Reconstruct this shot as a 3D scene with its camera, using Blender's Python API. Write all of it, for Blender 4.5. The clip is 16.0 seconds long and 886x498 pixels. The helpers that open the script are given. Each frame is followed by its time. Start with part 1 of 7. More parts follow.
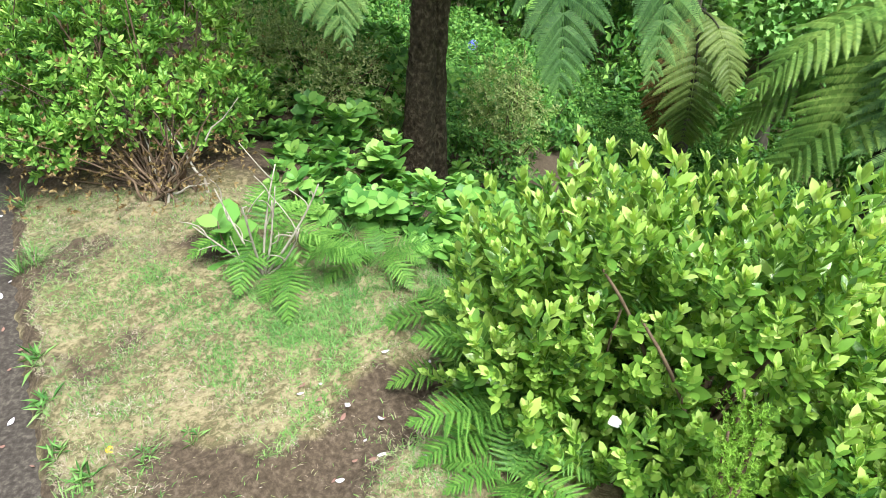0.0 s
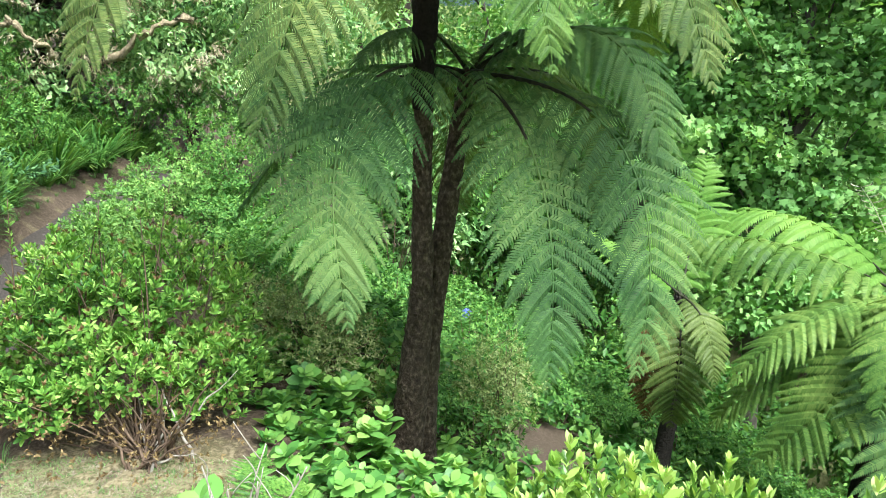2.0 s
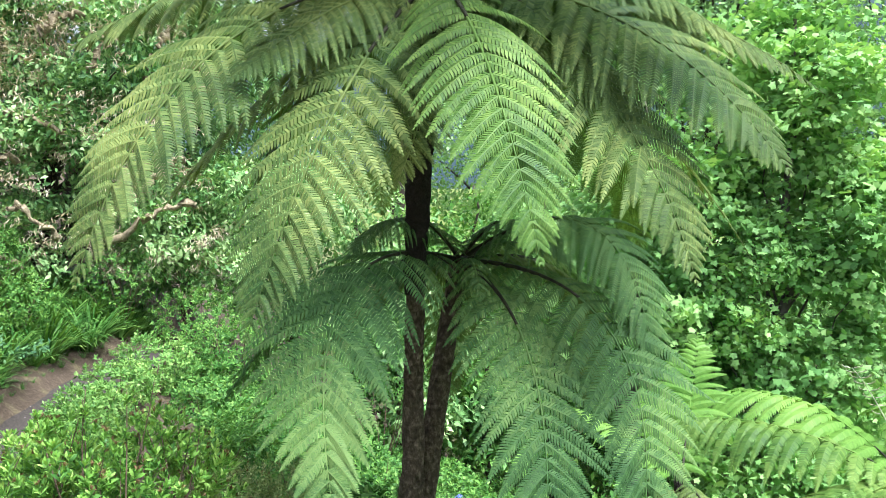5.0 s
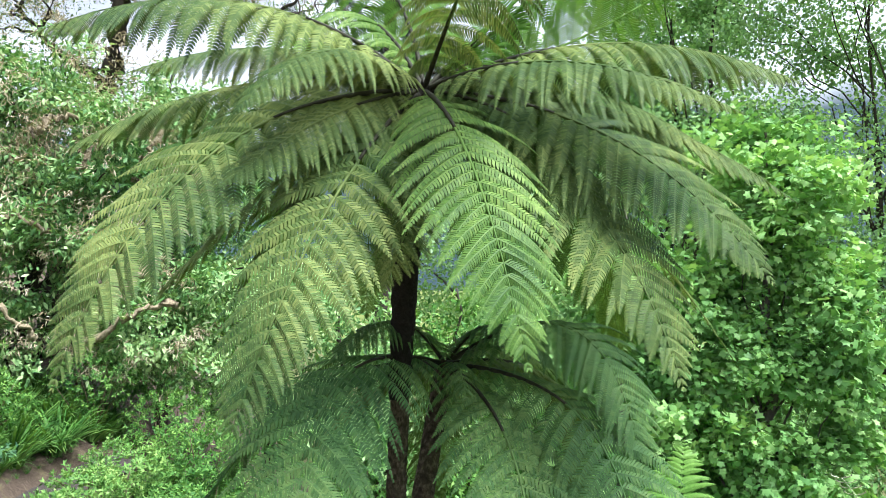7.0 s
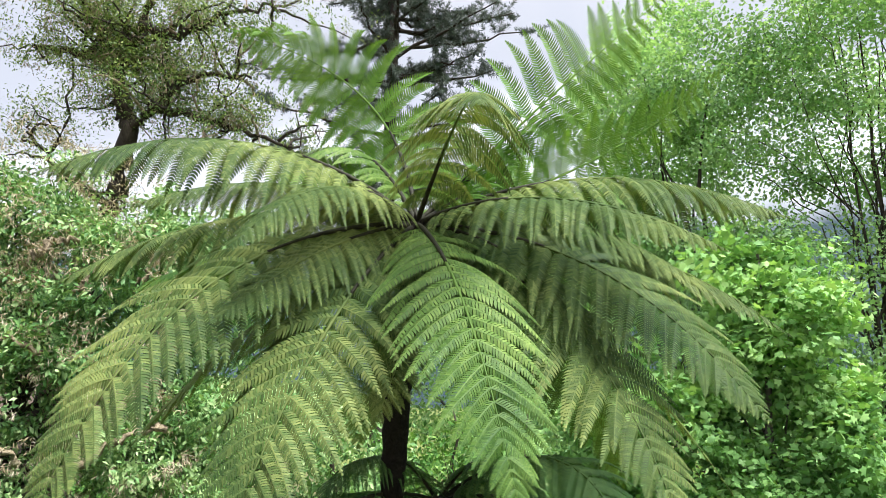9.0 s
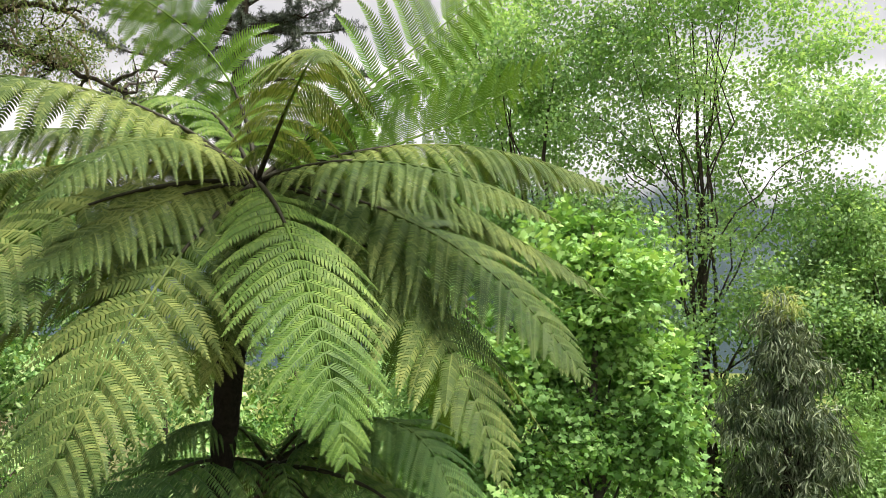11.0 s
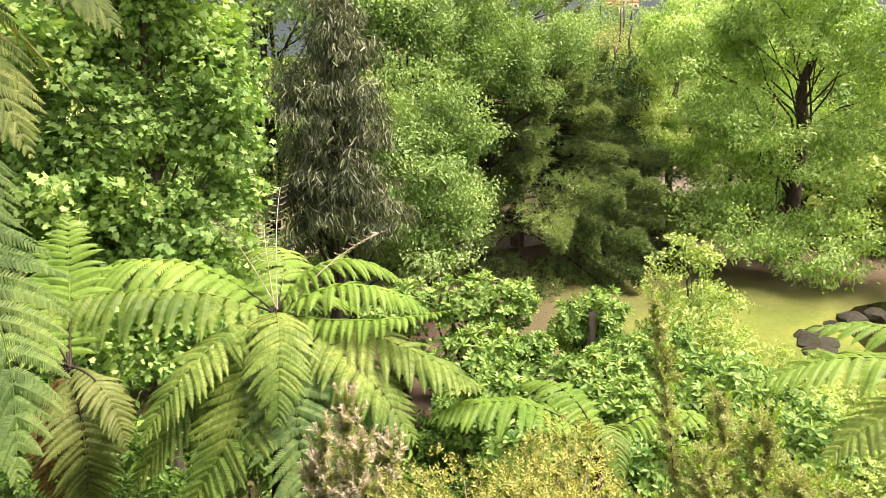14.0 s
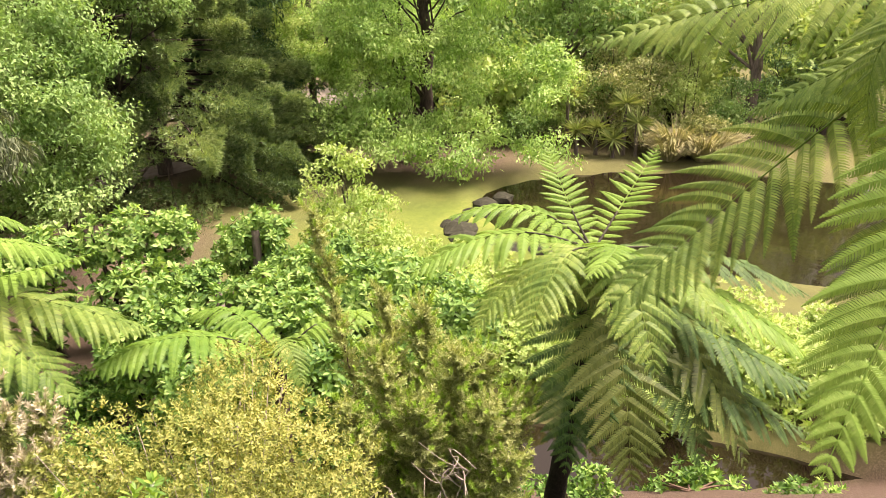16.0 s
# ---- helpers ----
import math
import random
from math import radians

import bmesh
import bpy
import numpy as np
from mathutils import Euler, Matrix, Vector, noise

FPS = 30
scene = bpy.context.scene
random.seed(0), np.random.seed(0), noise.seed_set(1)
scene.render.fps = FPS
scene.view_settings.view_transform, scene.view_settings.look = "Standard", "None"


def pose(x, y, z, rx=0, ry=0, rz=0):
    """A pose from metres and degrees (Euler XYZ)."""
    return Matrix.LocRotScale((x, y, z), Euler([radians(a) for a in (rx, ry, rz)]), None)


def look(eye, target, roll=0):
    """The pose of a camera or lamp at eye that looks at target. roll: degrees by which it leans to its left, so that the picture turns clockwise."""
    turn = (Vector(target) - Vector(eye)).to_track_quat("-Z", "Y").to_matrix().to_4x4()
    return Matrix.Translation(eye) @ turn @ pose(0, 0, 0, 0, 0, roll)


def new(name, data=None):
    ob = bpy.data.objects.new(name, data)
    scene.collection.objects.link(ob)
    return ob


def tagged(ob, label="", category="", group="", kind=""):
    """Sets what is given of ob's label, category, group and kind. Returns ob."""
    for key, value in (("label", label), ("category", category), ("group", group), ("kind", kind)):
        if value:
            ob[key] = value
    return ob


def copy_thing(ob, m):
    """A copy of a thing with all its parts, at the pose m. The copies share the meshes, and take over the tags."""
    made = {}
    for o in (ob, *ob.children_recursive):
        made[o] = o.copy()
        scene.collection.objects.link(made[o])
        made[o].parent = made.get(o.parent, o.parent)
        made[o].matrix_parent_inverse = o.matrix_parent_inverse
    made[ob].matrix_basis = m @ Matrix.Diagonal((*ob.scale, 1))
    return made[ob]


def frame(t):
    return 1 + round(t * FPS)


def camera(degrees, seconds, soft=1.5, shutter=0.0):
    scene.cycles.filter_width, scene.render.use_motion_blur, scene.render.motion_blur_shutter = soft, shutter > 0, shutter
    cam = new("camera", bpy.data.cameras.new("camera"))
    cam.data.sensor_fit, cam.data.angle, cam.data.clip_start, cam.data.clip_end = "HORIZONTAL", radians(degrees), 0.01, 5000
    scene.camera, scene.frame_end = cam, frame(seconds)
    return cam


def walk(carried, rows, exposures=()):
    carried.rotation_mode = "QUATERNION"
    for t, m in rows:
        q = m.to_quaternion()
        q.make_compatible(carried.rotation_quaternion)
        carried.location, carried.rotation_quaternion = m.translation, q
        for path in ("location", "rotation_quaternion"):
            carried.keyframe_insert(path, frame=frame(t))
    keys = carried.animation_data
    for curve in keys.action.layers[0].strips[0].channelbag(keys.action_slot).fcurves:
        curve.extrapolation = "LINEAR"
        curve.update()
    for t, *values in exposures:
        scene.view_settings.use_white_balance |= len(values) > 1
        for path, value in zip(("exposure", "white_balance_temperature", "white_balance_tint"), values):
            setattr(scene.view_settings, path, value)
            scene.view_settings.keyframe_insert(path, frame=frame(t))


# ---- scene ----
cam = camera(61.23, 16.0, soft=0.5)
ROWS = [
    (0, 0.000, -0.000, 2.500, 53.00, 3.00, -0.00),
    (0.5, 0.003, 0.012, 2.552, 59.88, 2.06, 0.38),
    (1, -0.000, 0.015, 2.598, 65.58, 1.19, 0.67),
    (1.5, -0.003, -0.020, 2.652, 68.41, 0.63, 0.85),
    (2, -0.009, -0.019, 2.687, 72.13, -0.06, 0.72),
    (2.5, -0.010, -0.021, 2.700, 74.96, -0.40, 0.44),
    (3, -0.009, -0.019, 2.710, 77.09, -0.31, 0.22),
    (3.5, -0.004, -0.026, 2.727, 78.84, -0.16, 0.21),
    (4, -0.003, -0.032, 2.731, 80.85, -0.18, 0.23),
    (4.5, 0.002, -0.041, 2.739, 83.11, -0.19, 0.17),
    (5, -0.002, -0.041, 2.746, 85.50, -0.20, 0.17),
    (7.5, -0.030, -0.063, 2.767, 96.23, -0.82, -1.39),
    (8, -0.026, -0.072, 2.790, 99.36, -0.78, -1.03),
    (10.5, 0.057, -0.082, 2.915, 102.86, -0.94, -5.49),
    (11, 0.060, -0.054, 2.875, 99.28, -0.59, -12.90),
    (11.5, 0.072, -0.053, 2.848, 95.75, -0.75, -19.06),
    (12, 0.081, -0.076, 2.822, 92.57, -0.62, -25.88),
    (12.5, 0.091, -0.044, 2.799, 88.66, -0.34, -31.56),
    (13, 0.092, -0.029, 2.776, 85.51, -0.37, -37.22),
    (13.5, 0.137, 0.004, 2.750, 80.94, -0.06, -42.05),
    (14, 0.175, -0.004, 2.726, 75.80, -0.30, -44.90),
    (14.5, 0.209, -0.012, 2.700, 72.86, -0.67, -47.42),
    (15, 0.225, -0.036, 2.697, 71.12, -0.07, -50.82),
    (15.5, 0.255, -0.031, 2.687, 70.53, 0.03, -60.73),
    (16, 0.243, -0.019, 2.693, 69.63, -0.26, -71.48),
]
walk(cam, [(t, pose(x, y, z, rx, ry, rz)) for t, x, y, z, rx, ry, rz in ROWS],
     exposures=[(0.0, 1.08, 6200, 2), (2.5, 1.3, 5850, 5), (4.0, 1.38, 5750, 8), (5.2, 1.35, 5700, 10), (7.3, 1.18, 5700, 12), (8.2, 1.14, 5950, 16), (10.5, 0.74, 6200, 10), (11.5, 1.14, 7500, 21), (13.0, 1.36, 7800, 30), (16.0, 1.44, 7900, 34)])

# ---- light ----
world = bpy.data.worlds.new("overcast")
scene.world = world
world.use_nodes = True
wn, wl = world.node_tree.nodes, world.node_tree.links
wn.clear()
sky = wn.new("ShaderNodeTexSky")
sky.sky_type, sky.sun_disc = "NISHITA", False
sky.sun_elevation, sky.sun_rotation = radians(62), radians(135)
sky_bg = wn.new("ShaderNodeBackground")
sky_bg.inputs["Strength"].default_value = 0.06
wl.new(sky.outputs[0], sky_bg.inputs["Color"])
tc = wn.new("ShaderNodeTexCoord")
cloud = wn.new("ShaderNodeTexNoise")
cloud.inputs["Scale"].default_value, cloud.inputs["Detail"].default_value = 2.6, 6
wl.new(tc.outputs["Generated"], cloud.inputs["Vector"])
cramp = wn.new("ShaderNodeValToRGB")
cramp.color_ramp.elements[0].position, cramp.color_ramp.elements[0].color = 0.30, (0.76, 0.80, 0.86, 1)
cramp.color_ramp.elements[1].position, cramp.color_ramp.elements[1].color = 0.66, (1.0, 1.0, 1.0, 1)
wl.new(cloud.outputs["Fac"], cramp.inputs["Fac"])
cloud_bg = wn.new("ShaderNodeBackground")
cloud_bg.inputs["Strength"].default_value = 0.52
wl.new(cramp.outputs["Color"], cloud_bg.inputs["Color"])
wmix, wout = wn.new("ShaderNodeMixShader"), wn.new("ShaderNodeOutputWorld")
wmix.inputs[0].default_value = 0.85
wl.new(sky_bg.outputs[0], wmix.inputs[1])
wl.new(cloud_bg.outputs[0], wmix.inputs[2])
wl.new(wmix.outputs[0], wout.inputs["Surface"])

sun = new("sun", bpy.data.lights.new("sun", "SUN"))
sun.data.energy, sun.data.angle, sun.data.color = 5.0, radians(34), (1.0, 0.96, 0.88)
sun.matrix_world = look((5, -5, 13.5), (0, 0, 0))


# ---- materials ----
def material(name, rough=0.6, spec=0.5):
    m = bpy.data.materials.new(name)
    m.use_nodes = True
    n, l = m.node_tree.nodes, m.node_tree.links
    b = n["Principled BSDF"]
    b.inputs["Roughness"].default_value = rough
    b.inputs["Specular IOR Level"].default_value = spec
    return m, n, l, b


def ramp(n, stops):
    r = n.new("ShaderNodeValToRGB")
    while len(r.color_ramp.elements) < len(stops):
        r.color_ramp.elements.new(0.5)
    for e, (p, c) in zip(r.color_ramp.elements, stops):
        e.position, e.color = p, (*c, 1)
    return r


def noise_tex(n, l, scale, detail=5, rough=0.55):
    c, t = n.new("ShaderNodeTexCoord"), n.new("ShaderNodeTexNoise")
    t.inputs["Scale"].default_value, t.inputs["Detail"].default_value, t.inputs["Roughness"].default_value = scale, detail, rough
    l.new(c.outputs["Object"], t.inputs["Vector"])
    return t


def bump(n, l, b, src, strength, dist):
    k = n.new("ShaderNodeBump")
    k.inputs["Strength"].default_value, k.inputs["Distance"].default_value = strength, dist
    l.new(src, k.inputs["Height"])
    l.new(k.outputs[0], b.inputs["Normal"])


def leaf_material(name, dark, mid, light, rough=0.42, glow=0.35, patch=1.6, spec=0.22, vary=0.75):
    """Living leaf: each leaf has its own tone, drifting over the plant; thin enough to let light through."""
    m, n, l, b = material(name, rough, spec)
    dark, mid, light = [(c[0], c[1], c[2] * 1.42) for c in (dark, mid, light)]
    geo = n.new("ShaderNodeNewGeometry")
    patchy = noise_tex(n, l, patch, 3)
    mix = n.new("ShaderNodeMath")
    mix.operation = "MULTIPLY_ADD"
    mix.inputs[1].default_value = vary
    l.new(geo.outputs["Random Per Island"], mix.inputs[0])
    sub = n.new("ShaderNodeMath")
    sub.operation = "MULTIPLY_ADD"
    sub.inputs[1].default_value, sub.inputs[2].default_value = 1.3 + 2.2 * (0.75 - vary), -0.52 - 0.6 * (0.75 - vary)
    l.new(patchy.outputs["Fac"], sub.inputs[0])
    l.new(sub.outputs[0], mix.inputs[2])
    r = ramp(n, [(0.05, dark), (0.5, mid), (0.95, light)])
    l.new(mix.outputs[0], r.inputs["Fac"])
    l.new(r.outputs["Color"], b.inputs["Base Color"])
    tr = n.new("ShaderNodeBsdfTranslucent")
    warm = n.new("ShaderNodeMix")
    warm.data_type, warm.blend_type = "RGBA", "MULTIPLY"
    warm.inputs["Factor"].default_value = 1.0
    warm.inputs["B"].default_value = (1.25, 1.2, 0.55, 1)
    l.new(r.outputs["Color"], warm.inputs["A"])
    l.new(warm.outputs["Result"], tr.inputs["Color"])
    add = n.new("ShaderNodeMixShader")
    add.inputs[0].default_value = glow * 0.68
    l.new(b.outputs[0], add.inputs[1])
    l.new(tr.outputs[0], add.inputs[2])
    l.new(add.outputs[0], n["Material Output"].inputs["Surface"])
    return m


def rough_material(name, stops, scale=6, rough=0.9, strength=0.6, dist=0.02, stretch=None, detail=8):
    m, n, l, b = material(name, rough, 0.3)
    t = noise_tex(n, l, scale, detail, 0.62)
    if stretch:
        mp = n.new("ShaderNodeMapping")
        mp.inputs["Scale"].default_value = stretch
        l.new(t.inputs["Vector"].links[0].from_socket, mp.inputs["Vector"])
        l.new(mp.outputs[0], t.inputs["Vector"])
    r = ramp(n, stops)
    l.new(t.outputs["Fac"], r.inputs["Fac"])
    l.new(r.outputs["Color"], b.inputs["Base Color"])
    bump(n, l, b, t.outputs["Fac"], strength, dist)
    return m


FROND = leaf_material("frond_mature", (0.028, 0.068, 0.014), (0.098, 0.152, 0.03), (0.27, 0.325, 0.07), 0.55, 0.3, 1.1, 0.14, 0.4)
FROND_GREEN = leaf_material("frond_green", (0.045, 0.11, 0.016), (0.115, 0.21, 0.03), (0.255, 0.365, 0.065), 0.5, 0.34, 1.1, 0.16, 0.4)
# frond green darkened: shade on low and hanging fronds put into the colour
FROND_SHADED = leaf_material("frond_shaded", (0.03, 0.08, 0.019), (0.078, 0.16, 0.036), (0.18, 0.28, 0.062), 0.55, 0.3, 1.1, 0.13, 0.4)
DRY = leaf_material("dry_straw", (0.22, 0.17, 0.09), (0.38, 0.30, 0.18), (0.54, 0.46, 0.30), 0.8, 0.2, 3.0)
FROND_NEW = leaf_material("frond_fresh", (0.095, 0.22, 0.026), (0.155, 0.30, 0.038), (0.23, 0.39, 0.06), 0.48, 0.45, 0.9, 0.16, 0.4)
FROND_OLD = leaf_material("frond_olive", (0.06, 0.10, 0.018), (0.115, 0.17, 0.03), (0.20, 0.26, 0.054), 0.5, 0.42, 1.2, 0.25, 0.4)
FROND_DEAD = leaf_material("frond_dead", (0.06, 0.036, 0.01), (0.13, 0.08, 0.02), (0.21, 0.13, 0.038), 0.7, 0.3, 1.2)
STALK = rough_material("frond_stalk", [(0.3, (0.012, 0.012, 0.009)), (0.7, (0.045, 0.045, 0.02))], 30, 0.6)
FERN_BARK = rough_material("fern_bark", [(0.25, (0.018, 0.013, 0.010)), (0.5, (0.085, 0.064, 0.044)), (0.72, (0.24, 0.19, 0.135))], 34, 0.95, 1.0, 0.05, (1, 1, 0.75))
FERN_TOP = rough_material("fern_crown_scales", [(0.3, (0.006, 0.005, 0.004)), (0.7, (0.03, 0.025, 0.02))], 40, 0.9, 1.0, 0.03)
BARK = rough_material("grey_bark", [(0.3, (0.05, 0.042, 0.035)), (0.6, (0.16, 0.14, 0.12)), (0.8, (0.26, 0.24, 0.20))], 9, 0.9, 0.8, 0.03, (1, 1, 0.3))
BARK_DARK = rough_material("dark_bark", [(0.3, (0.02, 0.016, 0.012)), (0.7, (0.08, 0.065, 0.05))], 9, 0.9, 0.8, 0.03, (1, 1, 0.3))
TWIG = rough_material("brown_twig", [(0.3, (0.07, 0.045, 0.03)), (0.7, (0.20, 0.14, 0.10))], 20, 0.85, 0.5, 0.01)
DEADWOOD = rough_material("bleached_twig", [(0.3, (0.20, 0.17, 0.14)), (0.7, (0.46, 0.42, 0.37))], 20, 0.85, 0.5, 0.01)
MOSS = rough_material("tan_lichen", [(0.3, (0.15, 0.12, 0.07)), (0.5, (0.31, 0.25, 0.16)), (0.75, (0.46, 0.40, 0.28))], 26, 1.0, 1.0, 0.03)
ROCK = rough_material("basalt", [(0.3, (0.012, 0.014, 0.008)), (0.6, (0.034, 0.038, 0.022)), (0.8, (0.08, 0.085, 0.05))], 5, 0.85, 0.9, 0.06)
LAUREL = leaf_material("laurel_leaf", (0.06, 0.16, 0.022), (0.19, 0.36, 0.04), (0.42, 0.58, 0.09), 0.30, 0.36, 3.0, 0.5)
LAUREL_TIP = leaf_material("laurel_bud", (0.28, 0.46, 0.06), (0.40, 0.58, 0.10), (0.54, 0.66, 0.17), 0.38, 0.4, 3.0)
AZALEA = leaf_material("azalea_leaf", (0.05, 0.14, 0.02), (0.20, 0.40, 0.05), (0.48, 0.68, 0.13), 0.40, 0.35, 1.5)
AZALEA_DRY = leaf_material("dry_flower", (0.09, 0.055, 0.018), (0.19, 0.13, 0.042), (0.32, 0.24, 0.085), 0.8, 0.25, 3)
SMALL_OLIVE = leaf_material("small_olive_leaf", (0.15, 0.21, 0.05), (0.33, 0.41, 0.11), (0.54, 0.57, 0.21), 0.45, 0.35, 2)
SMALL_DARK = leaf_material("small_dark_leaf", (0.075, 0.19, 0.03), (0.19, 0.37, 0.065), (0.38, 0.56, 0.12), 0.40, 0.3, 2)
BROAD = leaf_material("broad_leaf", (0.06, 0.18, 0.028), (0.15, 0.33, 0.05), (0.32, 0.53, 0.09), 0.36, 0.35, 1.5)
UNDER = leaf_material("undergrowth_leaf", (0.04, 0.125, 0.02), (0.11, 0.26, 0.038), (0.28, 0.46, 0.08), 0.42, 0.38, 0.7)
GRASS = leaf_material("grass_blade", (0.11, 0.15, 0.045), (0.24, 0.26, 0.09), (0.44, 0.41, 0.20), 0.6, 0.3, 2.2)
TUFT = leaf_material("tall_grass", (0.06, 0.17, 0.03), (0.13, 0.28, 0.05), (0.26, 0.42, 0.10), 0.45, 0.35, 2.0)
STRAP = leaf_material("strap_leaf", (0.03, 0.10, 0.014), (0.085, 0.20, 0.028), (0.19, 0.32, 0.05), 0.38, 0.3, 1.0)
PLANE = leaf_material("plane_leaf", (0.10, 0.24, 0.05), (0.225, 0.43, 0.093), (0.47, 0.70, 0.18), 0.42, 0.42, 0.6, 0.2, 0.45)
POPLAR = leaf_material("poplar_leaf", (0.19, 0.34, 0.115), (0.33, 0.53, 0.19), (0.50, 0.70, 0.28), 0.45, 0.75, 0.3, 0.15, 0.5)
WEEPING = leaf_material("dull_weeping_leaf", (0.055, 0.09, 0.038), (0.14, 0.19, 0.078), (0.28, 0.34, 0.155), 0.45, 0.25, 0.6)
OAK = leaf_material("oak_leaf", (0.085, 0.20, 0.038), (0.20, 0.37, 0.09), (0.38, 0.57, 0.17), 0.45, 0.4, 0.5, 0.15, 0.45)
NEEDLE = leaf_material("araucaria_needle", (0.085, 0.16, 0.052), (0.18, 0.30, 0.09), (0.35, 0.48, 0.155), 0.5, 0.4, 0.35, 0.15, 0.6)
SPRING = leaf_material("spreading_tree_leaf", (0.14, 0.31, 0.055), (0.31, 0.53, 0.115), (0.55, 0.77, 0.23), 0.42, 0.42, 0.5, 0.2, 0.6)
GNARLED = leaf_material("gnarled_tree_leaf", (0.06, 0.11, 0.025), (0.16, 0.25, 0.055), (0.36, 0.44, 0.11), 0.5, 0.35, 0.6)
PINE_NEEDLE = leaf_material("pine_needle", (0.055, 0.08, 0.045), (0.11, 0.14, 0.08), (0.19, 0.22, 0.13), 0.55, 0.1, 0.5)
NEEDLE_TOP = leaf_material("araucaria_young_needle", (0.12, 0.15, 0.06), (0.24, 0.29, 0.12), (0.42, 0.46, 0.22), 0.5, 0.3, 0.5)
MIXED = leaf_material("bank_tree_leaf", (0.06, 0.15, 0.036), (0.20, 0.38, 0.09), (0.50, 0.66, 0.22), 0.42, 0.33, 0.5)
YELLOW = leaf_material("yellow_green_leaf", (0.10, 0.14, 0.025), (0.26, 0.32, 0.055), (0.50, 0.52, 0.13), 0.45, 0.4, 1.6)
YELLOW_TREE = leaf_material("spring_leaf", (0.20, 0.36, 0.065), (0.36, 0.52, 0.13), (0.53, 0.67, 0.21), 0.45, 0.45, 0.6, 0.15, 0.5)
HEATH = leaf_material("heath_needle", (0.19, 0.26, 0.06), (0.37, 0.46, 0.13), (0.57, 0.62, 0.24), 0.6, 0.5, 2.0)
HEATH_TIP = leaf_material("heath_tip", (0.17, 0.33, 0.03), (0.26, 0.45, 0.05), (0.36, 0.56, 0.09), 0.5, 0.4, 2.0)
HEATH_PINK = leaf_material("faded_heath_flower", (0.33, 0.31, 0.15), (0.49, 0.47, 0.25), (0.63, 0.61, 0.37), 0.8, 0.3, 3.0)
VIBURNUM = leaf_material("round_clump_leaf", (0.06, 0.165, 0.03), (0.175, 0.35, 0.062), (0.39, 0.58, 0.135), 0.45, 0.38, 0.8)
YUCCA = leaf_material("yucca_leaf", (0.14, 0.22, 0.05), (0.28, 0.37, 0.09), (0.48, 0.55, 0.17), 0.5, 0.25, 0.8)
LICHEN = leaf_material("tan_hanging_lichen", (0.24, 0.19, 0.08), (0.40, 0.34, 0.16), (0.55, 0.49, 0.27), 0.9, 0.25, 2.0)
PLUME = leaf_material("pale_plume", (0.26, 0.29, 0.09), (0.42, 0.43, 0.16), (0.60, 0.57, 0.27), 0.8, 0.35, 1.0)
FAR_DARK = leaf_material("far_dark_leaf", (0.036, 0.099, 0.036), (0.090, 0.198, 0.054), (0.180, 0.342, 0.090), 0.55, 0.25, 0.25)
PETAL_MAT = leaf_material("fallen_petal", (0.62, 0.52, 0.42), (0.74, 0.66, 0.56), (0.82, 0.78, 0.70), 0.6, 0.3, 3)
DEAD_LEAF = leaf_material("fallen_leaf_brown", (0.13, 0.06, 0.035), (0.24, 0.13, 0.08), (0.38, 0.25, 0.16), 0.7, 0.2, 3)
BLUE_FLOWER = leaf_material("blue_floret", (0.12, 0.16, 0.5), (0.2, 0.25, 0.62), (0.34, 0.38, 0.72), 0.6, 0.3, 3)
YELLOW_FLOWER = leaf_material("yellow_floret", (0.75, 0.55, 0.02), (0.8, 0.62, 0.03), (0.85, 0.7, 0.05), 0.6, 0.2, 3)


